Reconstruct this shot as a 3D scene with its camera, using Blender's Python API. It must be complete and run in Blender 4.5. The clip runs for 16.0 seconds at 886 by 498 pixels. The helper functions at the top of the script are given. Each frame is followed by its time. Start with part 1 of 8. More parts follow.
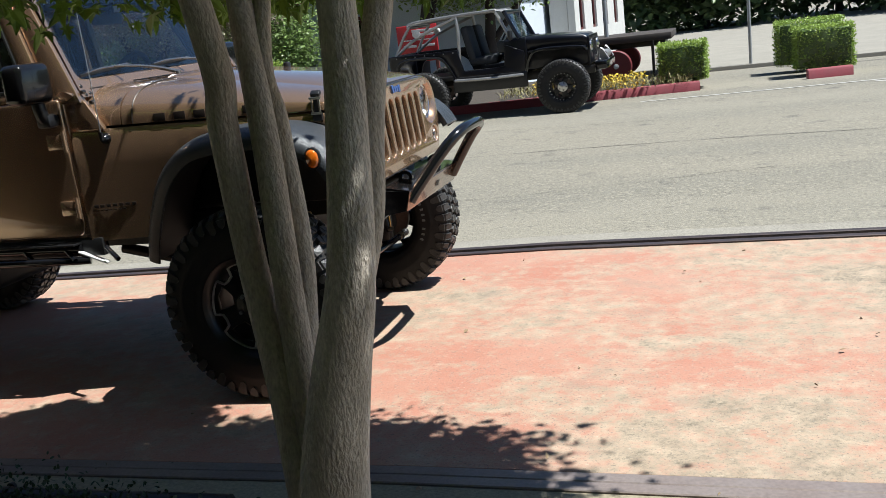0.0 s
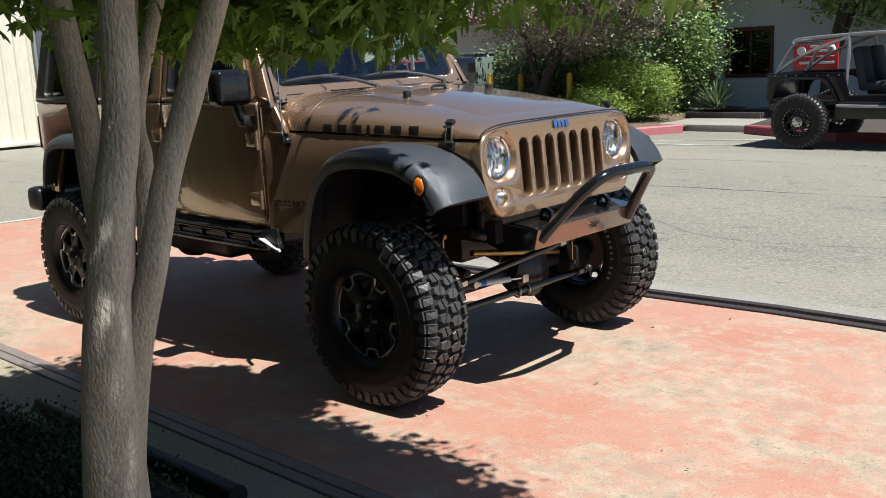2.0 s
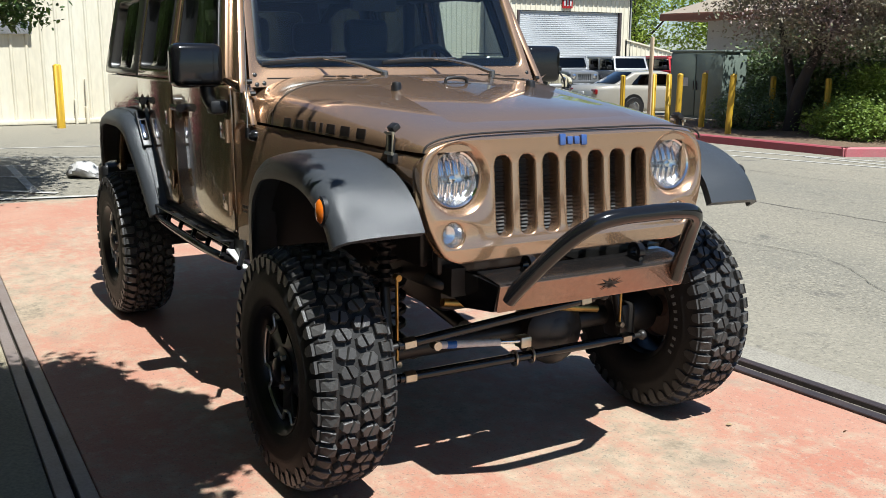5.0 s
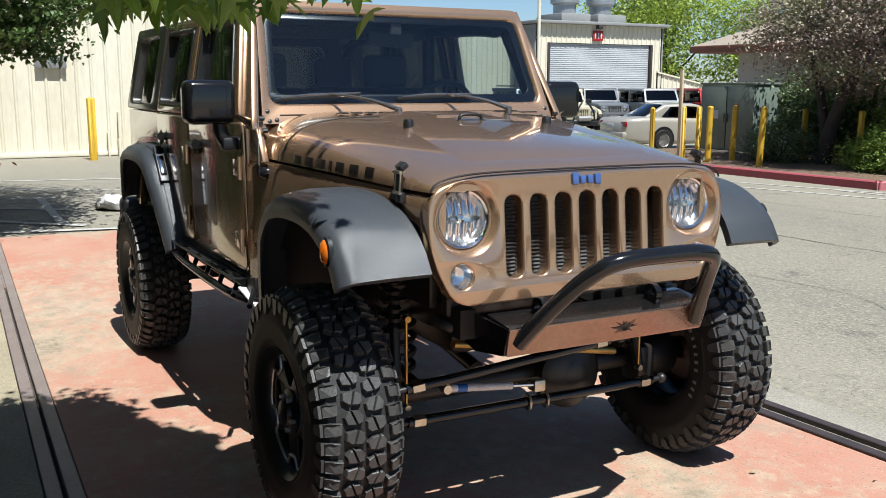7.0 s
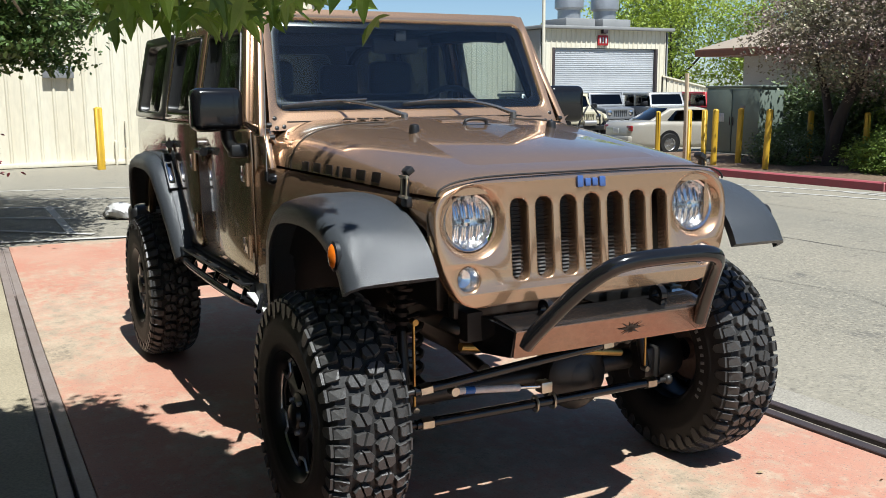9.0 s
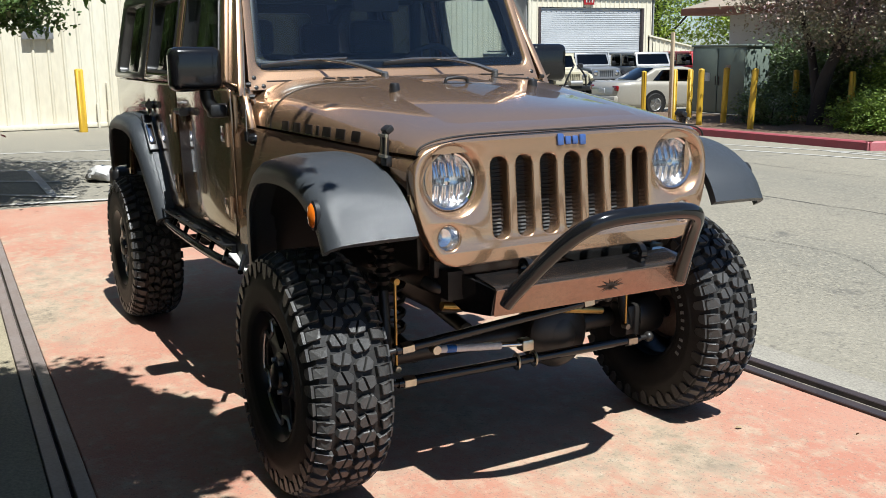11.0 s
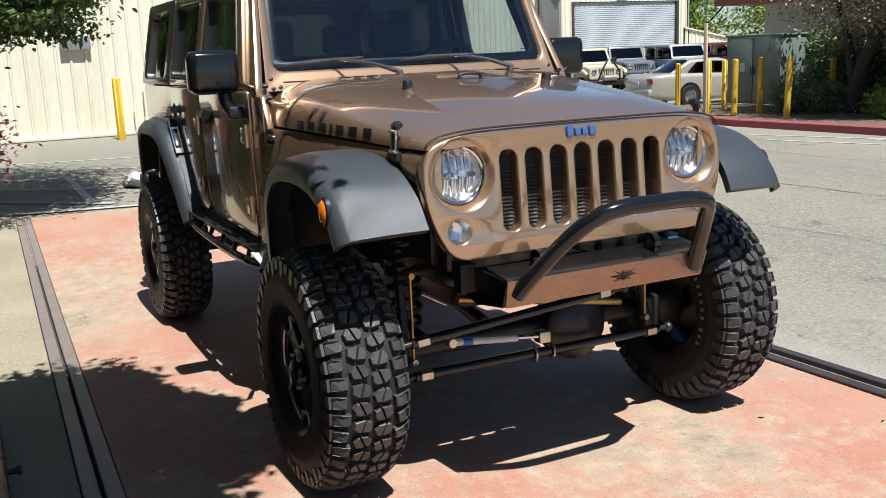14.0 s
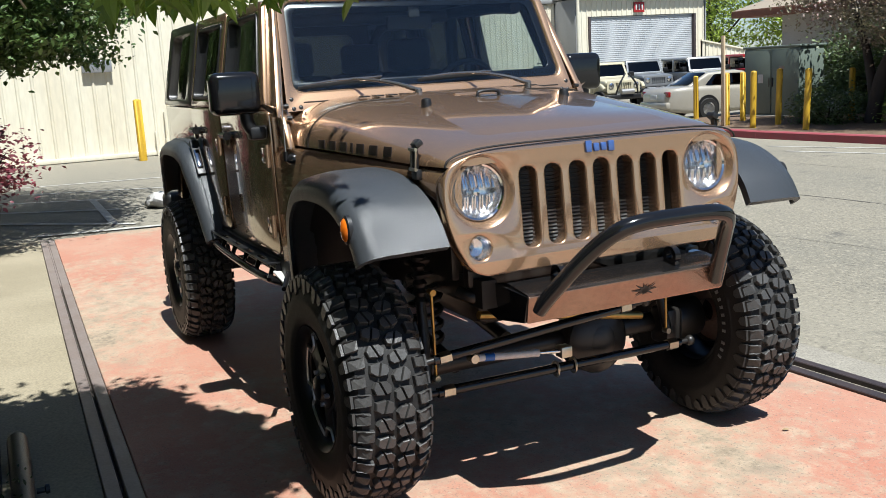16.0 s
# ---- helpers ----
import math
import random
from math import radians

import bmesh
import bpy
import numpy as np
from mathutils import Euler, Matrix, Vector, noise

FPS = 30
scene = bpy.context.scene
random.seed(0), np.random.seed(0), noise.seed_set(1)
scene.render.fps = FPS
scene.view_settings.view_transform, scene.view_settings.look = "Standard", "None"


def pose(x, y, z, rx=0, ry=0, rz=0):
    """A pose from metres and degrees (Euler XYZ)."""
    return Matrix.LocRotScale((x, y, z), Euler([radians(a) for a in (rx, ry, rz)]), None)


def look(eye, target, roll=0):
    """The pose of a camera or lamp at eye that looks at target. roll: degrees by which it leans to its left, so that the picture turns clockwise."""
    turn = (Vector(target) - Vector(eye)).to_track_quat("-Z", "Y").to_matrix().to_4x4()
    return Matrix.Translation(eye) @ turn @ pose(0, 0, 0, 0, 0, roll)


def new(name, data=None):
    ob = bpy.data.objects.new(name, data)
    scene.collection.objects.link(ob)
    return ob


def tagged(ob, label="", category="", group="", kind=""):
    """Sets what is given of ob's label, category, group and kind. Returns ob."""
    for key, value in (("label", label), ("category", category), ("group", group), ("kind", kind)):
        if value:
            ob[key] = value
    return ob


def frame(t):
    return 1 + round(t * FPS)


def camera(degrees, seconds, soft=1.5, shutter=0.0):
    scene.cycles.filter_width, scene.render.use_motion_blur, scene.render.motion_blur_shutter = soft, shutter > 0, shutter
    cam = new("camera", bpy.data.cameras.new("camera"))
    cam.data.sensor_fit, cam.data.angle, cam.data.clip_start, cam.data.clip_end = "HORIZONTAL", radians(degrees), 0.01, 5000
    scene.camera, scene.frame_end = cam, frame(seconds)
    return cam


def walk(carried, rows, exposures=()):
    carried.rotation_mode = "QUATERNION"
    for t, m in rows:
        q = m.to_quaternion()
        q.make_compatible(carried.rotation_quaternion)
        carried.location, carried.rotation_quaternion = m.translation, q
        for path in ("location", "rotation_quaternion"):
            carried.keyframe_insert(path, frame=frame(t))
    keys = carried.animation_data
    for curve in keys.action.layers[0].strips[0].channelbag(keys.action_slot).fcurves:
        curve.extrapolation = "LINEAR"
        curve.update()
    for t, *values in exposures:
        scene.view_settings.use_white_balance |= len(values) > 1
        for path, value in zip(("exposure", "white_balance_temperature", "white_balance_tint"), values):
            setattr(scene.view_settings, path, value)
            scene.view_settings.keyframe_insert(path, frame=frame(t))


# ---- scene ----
cam = camera(50.0, 16.0, soft=0.7)
METRES, EYE, TILT, LEAN, TURN = 3.5553, 1.575, 0.0, 0.0, 17.8
ROWS = [
    (0.0, 0.0, 0.0, 0.0, -1.57, -13.47, 6.59),
    (0.5, 0.1134, -0.0145, 0.0059, 6.85, -13.52, 5.05),
    (1.0, 0.2094, 0.0264, 0.0051, 14.22, -12.43, 3.38),
    (1.5, 0.2915, 0.057, 0.0092, 21.16, -11.66, 2.86),
    (2.0, 0.3713, 0.0992, 0.0166, 24.92, -11.6, 2.65),
    (2.5, 0.4088, 0.1775, 0.006, 28.54, -11.13, 1.28),
    (3.0, 0.4488, 0.2618, 0.0058, 31.95, -11.51, -0.06),
    (3.5, 0.4939, 0.3518, 0.0036, 35.5, -12.24, 0.37),
    (4.0, 0.4921, 0.4433, -0.007, 37.51, -12.6, 0.33),
    (4.5, 0.4867, 0.5176, -0.0063, 39.07, -12.96, -0.06),
    (5.0, 0.4947, 0.5703, 0.0009, 41.98, -11.76, -0.25),
    (7.5, 0.4936, 0.6025, 0.0061, 43.97, -9.65, -0.15),
    (8.0, 0.4966, 0.5998, 0.0061, 44.05, -9.31, 0.11),
    (8.5, 0.4987, 0.5958, 0.0057, 44.24, -9.27, 0.39),
    (11.0, 0.5059, 0.5991, 0.0024, 43.36, -11.84, 0.62),
    (11.5, 0.5061, 0.6005, 0.0017, 43.6, -12.45, 0.75),
    (12.0, 0.5062, 0.6023, 0.0022, 44.44, -12.79, 1.28),
    (12.5, 0.5079, 0.6057, 0.0012, 45.3, -12.77, 1.8),
    (13.0, 0.5125, 0.6085, 0.0014, 46.23, -12.35, 2.14),
    (13.5, 0.5214, 0.6095, 0.0001, 46.36, -12.26, 2.26),
    (14.0, 0.5314, 0.6106, -0.0017, 45.45, -11.83, 2.33),
    (14.5, 0.5352, 0.6075, -0.0005, 45.29, -10.93, 2.54),
    (15.0, 0.5349, 0.6038, 0.0013, 46.33, -10.4, 2.81),
    (15.5, 0.5354, 0.603, 0.001, 46.66, -10.41, 3.08),
    (16.0, 0.5352, 0.6051, 0.0002, 46.46, -10.82, 3.27),
]
walk(cam, [(t, pose(0, 0, EYE, TILT, LEAN, TURN) @ pose(METRES * x, METRES * y, METRES * z, 90 + pitch, roll, yaw)) for t, x, y, z, yaw, pitch, roll in ROWS],
     [(0.0, 0.92, 6050, 6), (16.0, 0.92, 6050, 6)])


# ---- world and sun ----
SUN_WAY = Vector((0.495, 0.025, 1.0)).normalized()
world = bpy.data.worlds.new("world")
scene.world = world
world.use_nodes = True
wn = world.node_tree
sky = wn.nodes.new("ShaderNodeTexSky")
sky.sky_type, sky.sun_disc = "NISHITA", False
sky.sun_elevation = math.asin(SUN_WAY.z)
sky.sun_rotation = math.atan2(SUN_WAY.x, SUN_WAY.y)
sky.air_density, sky.dust_density, sky.ozone_density = 0.8, 0.2, 3.2
wn.links.new(sky.outputs[0], wn.nodes["Background"].inputs[0])
wn.nodes["Background"].inputs[1].default_value = 0.057
sun = new("sun", bpy.data.lights.new("sun", "SUN"))
sun.data.energy, sun.data.angle, sun.data.color = 5.0, radians(0.53), (1.0, 0.965, 0.915)
sun.matrix_world = look(SUN_WAY * 40, (0, 0, 0))


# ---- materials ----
TONE = 0.66  # common cut of all base colours: less bounced light under the raised exposure


def surface(name, color, rough=0.6, metal=0.0, second=None, scale=6.0, amount=0.5, fine=60.0, fine_amount=0.12,
            bump=0.0, bump_scale=40.0, coat=0.0, coat_ior=1.5, spec=0.5, island=0.0, each=0.0, translucent=0.0, stretch=None):
    """A principled surface with variation at two scales, and fine relief."""
    second = second or [c * 0.7 for c in color]
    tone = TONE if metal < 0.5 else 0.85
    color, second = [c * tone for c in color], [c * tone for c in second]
    m = bpy.data.materials.new(name)
    m.use_nodes = True
    n, l = m.node_tree.nodes, m.node_tree.links
    b = n["Principled BSDF"]
    b.inputs["Roughness"].default_value, b.inputs["Metallic"].default_value = rough, metal
    b.inputs["Specular IOR Level"].default_value = spec
    b.inputs["Coat Weight"].default_value, b.inputs["Coat Roughness"].default_value, b.inputs["Coat IOR"].default_value = coat, 0.03, coat_ior
    where = n.new("ShaderNodeTexCoord").outputs["Object"]
    if stretch:
        mp = n.new("ShaderNodeMapping")
        mp.inputs["Scale"].default_value = stretch
        l.new(where, mp.inputs[0])
        where = mp.outputs[0]
    big = n.new("ShaderNodeTexNoise")
    big.inputs["Scale"].default_value, big.inputs["Detail"].default_value = scale, 6
    l.new(where, big.inputs["Vector"])
    ramp = n.new("ShaderNodeMapRange")
    ramp.inputs[1].default_value, ramp.inputs[2].default_value = 0.35, 0.65
    ramp.inputs[3].default_value, ramp.inputs[4].default_value = 0.0, amount
    l.new(big.outputs[0], ramp.inputs[0])
    mix = n.new("ShaderNodeMix")
    mix.data_type = "RGBA"
    mix.inputs[6].default_value = (*color, 1)
    mix.inputs[7].default_value = (*second, 1)
    l.new(ramp.outputs[0], mix.inputs[0])
    small = n.new("ShaderNodeTexNoise")
    small.inputs["Scale"].default_value, small.inputs["Detail"].default_value = fine, 4
    l.new(where, small.inputs["Vector"])
    span = n.new("ShaderNodeMapRange")
    span.inputs[1].default_value, span.inputs[2].default_value = 0.3, 0.7
    span.inputs[3].default_value, span.inputs[4].default_value = 1 - fine_amount, 1 + fine_amount
    l.new(small.outputs[0], span.inputs[0])
    value = span.outputs[0]
    for source, width in (("island", island), ("each", each)):
        if width:
            rnd = n.new("ShaderNodeNewGeometry").outputs["Random Per Island"] if source == "island" else n.new("ShaderNodeObjectInfo").outputs["Random"]
            r = n.new("ShaderNodeMapRange")
            r.inputs[3].default_value, r.inputs[4].default_value = 1 - width, 1 + width
            l.new(rnd, r.inputs[0])
            mul = n.new("ShaderNodeMath")
            mul.operation = "MULTIPLY"
            l.new(value, mul.inputs[0]), l.new(r.outputs[0], mul.inputs[1])
            value = mul.outputs[0]
    hsv = n.new("ShaderNodeHueSaturation")
    l.new(mix.outputs[2], hsv.inputs["Color"]), l.new(value, hsv.inputs["Value"])
    l.new(hsv.outputs[0], b.inputs["Base Color"])
    if bump:
        bn = n.new("ShaderNodeTexNoise")
        bn.inputs["Scale"].default_value, bn.inputs["Detail"].default_value = bump_scale, 5
        l.new(where, bn.inputs["Vector"])
        bp = n.new("ShaderNodeBump")
        bp.inputs["Strength"].default_value, bp.inputs["Distance"].default_value = bump, 0.01
        l.new(bn.outputs[0], bp.inputs["Height"])
        l.new(bp.outputs[0], b.inputs["Normal"])
    if translucent:
        tr = n.new("ShaderNodeBsdfTranslucent")
        l.new(hsv.outputs[0], tr.inputs[0])
        ms = n.new("ShaderNodeMixShader")
        ms.inputs[0].default_value = translucent
        l.new(b.outputs[0], ms.inputs[1]), l.new(tr.outputs[0], ms.inputs[2])
        l.new(ms.outputs[0], n["Material Output"].inputs[0])
    return m


def pane_glass(name, tint, gloss=1.0):
    """A thin tinted pane, tinted at each face: light passes straight, the gloss grows at grazing angles."""
    m = bpy.data.materials.new(name)
    m.use_nodes = True
    n, l = m.node_tree.nodes, m.node_tree.links
    n.remove(n["Principled BSDF"])
    t, g, f, p, r, ms = (n.new("ShaderNode" + k) for k in ("BsdfTransparent", "BsdfGlossy", "LayerWeight", "Math", "MapRange", "MixShader"))
    t.inputs[0].default_value = (*tint, 1)
    g.inputs["Roughness"].default_value = 0.01
    g.inputs["Color"].default_value = (gloss, gloss, gloss, 1)
    f.inputs["Blend"].default_value = 0.5
    p.operation = "POWER"
    p.inputs[1].default_value = 5.0
    r.inputs[3].default_value, r.inputs[4].default_value = 0.043, 1.0
    l.new(f.outputs["Facing"], p.inputs[0]), l.new(p.outputs[0], r.inputs[0]), l.new(r.outputs[0], ms.inputs[0])
    l.new(t.outputs[0], ms.inputs[1]), l.new(g.outputs[0], ms.inputs[2])
    l.new(ms.outputs[0], n["Material Output"].inputs[0])
    return m


def painted_slab():
    """Concrete under a worn coat of red floor paint, rubbed through in patches and streaks."""
    m = bpy.data.materials.new("worn_red_concrete")
    m.use_nodes = True
    n, l = m.node_tree.nodes, m.node_tree.links
    b = n["Principled BSDF"]
    b.inputs["Roughness"].default_value = 0.75
    co = n.new("ShaderNodeTexCoord").outputs["Object"]

    def noise_tex(scale, detail=8, rough=0.6, stretch=(1, 1, 1)):
        mp = n.new("ShaderNodeMapping")
        mp.inputs["Scale"].default_value = stretch
        t = n.new("ShaderNodeTexNoise")
        t.inputs["Scale"].default_value, t.inputs["Detail"].default_value, t.inputs["Roughness"].default_value = scale, detail, rough
        l.new(co, mp.inputs[0]), l.new(mp.outputs[0], t.inputs["Vector"])
        return t.outputs[0]

    def span(v, a, b_, c=0.0, d=1.0):
        r = n.new("ShaderNodeMapRange")
        for i, x in enumerate((a, b_, c, d)):
            r.inputs[i + 1].default_value = x
        l.new(v, r.inputs[0])
        return r.outputs[0]

    def math_node(op, a, b_):
        k = n.new("ShaderNodeMath")
        k.operation = op
        for i, v in enumerate((a, b_)):
            if isinstance(v, float):
                k.inputs[i].default_value = v
            else:
                l.new(v, k.inputs[i])
        return k.outputs[0]

    def blend(fac, a, b_):
        k = n.new("ShaderNodeMix")
        k.data_type = "RGBA"
        l.new(fac, k.inputs[0])
        for i, v in ((6, a), (7, b_)):
            if isinstance(v, tuple):
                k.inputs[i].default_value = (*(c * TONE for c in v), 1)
            else:
                l.new(v, k.inputs[i])
        return k.outputs[2]

    red = blend(span(noise_tex(1.3), 0.35, 0.65), (0.52, 0.222, 0.145), (0.56, 0.31, 0.215))
    bare = blend(span(noise_tex(9.0), 0.35, 0.65), (0.61, 0.475, 0.335), (0.43, 0.33, 0.23))
    patches = noise_tex(0.5, 12, 0.72, (0.8, 1.1, 1))
    scuff = noise_tex(11.0, 10, 0.8, (1.0, 1.15, 1))
    axes = n.new("ShaderNodeSeparateXYZ")
    l.new(co, axes.inputs[0])
    driven = span(axes.outputs[0], -4.0, 0.5, -0.004, 0.042)  # barer towards the street end, where tyres turn
    rubbed = math_node("ADD", math_node("ADD", math_node("MULTIPLY", patches, 0.74), math_node("MULTIPLY", scuff, 0.38)), driven)
    worn = span(rubbed, 0.535, 0.632)
    col = blend(worn, red, bare)
    deep = math_node("MULTIPLY", span(rubbed, 0.61, 0.69), span(noise_tex(42.0, 6, 0.8), 0.42, 0.6, 0.15, 0.9))
    col = blend(deep, col, (0.17, 0.15, 0.105))
    speck = noise_tex(95.0, 3, 0.6)
    fine = noise_tex(34.0, 6, 0.75)
    col = blend(span(fine, 0.56, 0.70, 0.0, 0.55), col, (0.36, 0.31, 0.24))
    col = blend(span(noise_tex(48.0, 5, 0.7), 0.60, 0.70, 0.0, 0.4), col, (0.72, 0.65, 0.52))
    col = blend(span(speck, 0.58, 0.68, 0.0, 0.7), col, (0.20, 0.165, 0.13))
    stain = span(noise_tex(2.6, 5, 0.55), 0.60, 0.74, 0.0, 0.55)
    col = blend(stain, col, (0.30, 0.24, 0.18))
    l.new(col, b.inputs["Base Color"])
    bp = n.new("ShaderNodeBump")
    bp.inputs["Strength"].default_value, bp.inputs["Distance"].default_value = 0.35, 0.008
    l.new(noise_tex(60.0, 6, 0.7), bp.inputs["Height"])
    l.new(bp.outputs[0], b.inputs["Normal"])
    return m


def old_asphalt():
    """Sun-bleached asphalt: pale stones in it, oil spots, patched and darker bands."""
    m = bpy.data.materials.new("old_asphalt")
    m.use_nodes = True
    n, l = m.node_tree.nodes, m.node_tree.links
    b = n["Principled BSDF"]
    b.inputs["Roughness"].default_value = 0.85
    co = n.new("ShaderNodeTexCoord").outputs["Object"]

    def layer(kind, scale, a, b_, c=0.0, d=1.0, stretch=(1, 1, 1)):
        mp = n.new("ShaderNodeMapping")
        mp.inputs["Scale"].default_value = stretch
        t = n.new("ShaderNodeTex" + kind)
        t.inputs["Scale"].default_value = scale
        if kind == "Noise":
            t.inputs["Detail"].default_value = 7
        l.new(co, mp.inputs[0]), l.new(mp.outputs[0], t.inputs["Vector"])
        r = n.new("ShaderNodeMapRange")
        for i, x in enumerate((a, b_, c, d)):
            r.inputs[i + 1].default_value = x
        l.new(t.outputs[0], r.inputs[0])
        return r.outputs[0]

    col = None
    for fac, a in ((None, (0.31, 0.28, 0.215)), (layer("Noise", 0.35, 0.42, 0.62, 0, 0.7, (0.5, 1.3, 1)), (0.24, 0.224, 0.18)),
                   (layer("Noise", 2.2, 0.62, 0.73, 0, 0.8), (0.13, 0.12, 0.105)),
                   (layer("Noise", 34, 0.5, 0.66, 0, 0.7), (0.48, 0.43, 0.33)), (layer("Noise", 46, 0.53, 0.67, 0, 0.75), (0.12, 0.107, 0.086)), (layer("Noise", 0.16, 0.50, 0.60, 0, 0.35, (0.35, 1.6, 1)), (0.405, 0.368, 0.286)), (layer("Noise", 7.0, 0.64, 0.72, 0, 0.6), (0.14, 0.125, 0.105))):
        if fac is None:
            col = a
            continue
        k = n.new("ShaderNodeMix")
        k.data_type = "RGBA"
        l.new(fac, k.inputs[0])
        if isinstance(col, tuple):
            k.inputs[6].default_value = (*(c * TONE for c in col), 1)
        else:
            l.new(col, k.inputs[6])
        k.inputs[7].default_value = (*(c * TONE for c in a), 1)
        col = k.outputs[2]
    l.new(col, b.inputs["Base Color"])
    bp = n.new("ShaderNodeBump")
    bp.inputs["Strength"].default_value, bp.inputs["Distance"].default_value = 0.5, 0.01
    l.new(layer("Noise", 120, 0.3, 0.7), bp.inputs["Height"])
    l.new(bp.outputs[0], b.inputs["Normal"])
    return m


SLAB, ASPHALT = painted_slab(), old_asphalt()
CONCRETE = surface("grey_concrete", (0.40, 0.37, 0.31), 0.85, scale=1.6, second=(0.31, 0.285, 0.24), fine=90, bump=0.3, bump_scale=80)
WALK = surface("dusty_walk_concrete", (0.42, 0.36, 0.245), 0.85, scale=1.3, second=(0.33, 0.28, 0.185), amount=0.8, fine=70, fine_amount=0.2, bump=0.3, bump_scale=80)
EDGE_CONCRETE = surface("dirty_concrete_strip", (0.36, 0.33, 0.27), 0.85, second=(0.27, 0.245, 0.2), scale=3, fine=90, fine_amount=0.25, bump=0.3, bump_scale=80)
STEEL = surface("weathered_steel", (0.38, 0.315, 0.285), 0.5, 0.35, second=(0.30, 0.215, 0.18), scale=5, fine=70, bump=0.1)
DARK_STEEL = surface("dark_steel_channel", (0.075, 0.06, 0.062), 0.5, 0.4, second=(0.13, 0.09, 0.08), scale=6)
LINE_PAINT = surface("white_line_paint", (0.62, 0.60, 0.55), 0.8, second=(0.40, 0.38, 0.34), scale=9, amount=0.8)
RED_KERB = surface("red_kerb_paint", (0.40, 0.07, 0.09), 0.7, second=(0.32, 0.10, 0.11), scale=5, bump=0.1)
PINK_KERB = surface("faded_red_kerb_paint", (0.60, 0.17, 0.19), 0.75, second=(0.52, 0.24, 0.24), scale=4, bump=0.1)
MULCH = surface("bark_mulch", (0.15, 0.09, 0.055), 0.95, second=(0.23, 0.16, 0.10), scale=14, amount=0.9, fine=80, fine_amount=0.4, bump=1.0, bump_scale=60)
SOIL = surface("planting_soil", (0.06, 0.048, 0.038), 0.95, second=(0.11, 0.085, 0.06), scale=9, fine=60, fine_amount=0.4, bump=0.8, bump_scale=50)
CREAM_METAL = surface("cream_sheet_metal", (0.96, 0.90, 0.72), 0.5, second=(0.86, 0.77, 0.58), scale=1.2, amount=0.7, fine=14, fine_amount=0.06, stretch=(1, 1, 0.25))
GREY_METAL = surface("grey_sheet_metal", (0.36, 0.36, 0.35), 0.5, second=(0.29, 0.29, 0.28), scale=1.5, stretch=(1, 1, 0.3))
ROLL_DOOR = surface("white_roll_door", (0.66, 0.68, 0.70), 0.45, second=(0.56, 0.58, 0.60), scale=2)
GALV = surface("galvanised_steel", (0.42, 0.43, 0.44), 0.4, 0.6, second=(0.30, 0.30, 0.31), scale=3)
BLUE_WALL = surface("blue_grey_stucco", (0.80, 0.86, 0.95), 0.8, second=(0.74, 0.80, 0.88), scale=2, bump=0.3, bump_scale=90)
WHITE_WALL = surface("white_stucco", (0.80, 0.79, 0.75), 0.8, second=(0.70, 0.69, 0.65), scale=2, bump=0.2)
RED_TRIM = surface("dark_red_trim", (0.16, 0.035, 0.03), 0.6, scale=8)
SIGN_RED = surface("red_sign_paint", (0.55, 0.02, 0.025), 0.5, scale=4, amount=0.2)
WHITE_PAINT = surface("white_paint", (0.78, 0.77, 0.74), 0.5, scale=5, amount=0.25)
YELLOW = surface("yellow_bollard_paint", (0.74, 0.45, 0.02), 0.55, second=(0.60, 0.36, 0.04), scale=8, bump=0.06)
BOX_GREEN = surface("utility_green_paint", (0.20, 0.245, 0.205), 0.5, second=(0.17, 0.21, 0.175), scale=2, amount=0.6)
ROOF_TAN = surface("tan_roof", (0.45, 0.37, 0.28), 0.8, second=(0.36, 0.29, 0.22), scale=3, bump=0.2)
WOOD = surface("raw_wood_post", (0.74, 0.57, 0.38), 0.7, second=(0.62, 0.46, 0.30), scale=4, stretch=(6, 6, 0.6))
DARK_WOOD = surface("dark_timber", (0.05, 0.04, 0.034), 0.8, second=(0.08, 0.06, 0.05), scale=6, bump=0.3)
BARK = surface("smooth_grey_brown_bark", (0.78, 0.69, 0.58), 0.8, second=(0.56, 0.48, 0.39), scale=9, amount=0.9, fine=110, fine_amount=0.22, bump=0.9, bump_scale=85, stretch=(1.6, 1.6, 0.62))
DARK_BARK = surface("dark_bark", (0.055, 0.042, 0.036), 0.9, scale=12, bump=0.7, stretch=(2, 2, 0.5))
MAPLE = surface("maple_leaf", (0.29, 0.46, 0.07), 0.5, second=(0.17, 0.31, 0.045), scale=2, amount=0.8, island=0.35, translucent=0.36)
LEAF = surface("green_leaf", (0.38, 0.52, 0.18), 0.42, second=(0.25, 0.37, 0.11), scale=1.5, amount=0.8, island=0.4, translucent=0.35)
LIGHT_LEAF = surface("bright_green_leaf", (0.42, 0.55, 0.11), 0.45, second=(0.25, 0.38, 0.07), scale=1, amount=0.8, island=0.4, translucent=0.4)
YELLOW_LEAF = surface("yellow_green_leaf", (0.46, 0.56, 0.07), 0.5, second=(0.26, 0.38, 0.05), scale=0.6, amount=0.8, island=0.35, translucent=0.4)
PLUM_LEAF = surface("plum_leaf", (0.38, 0.27, 0.24), 0.5, second=(0.40, 0.42, 0.23), scale=1.2, amount=0.9, island=0.45, translucent=0.25)
RED_LEAF = surface("burgundy_leaf", (0.30, 0.06, 0.09), 0.5, second=(0.17, 0.06, 0.06), scale=4, amount=0.8, island=0.4, translucent=0.3)
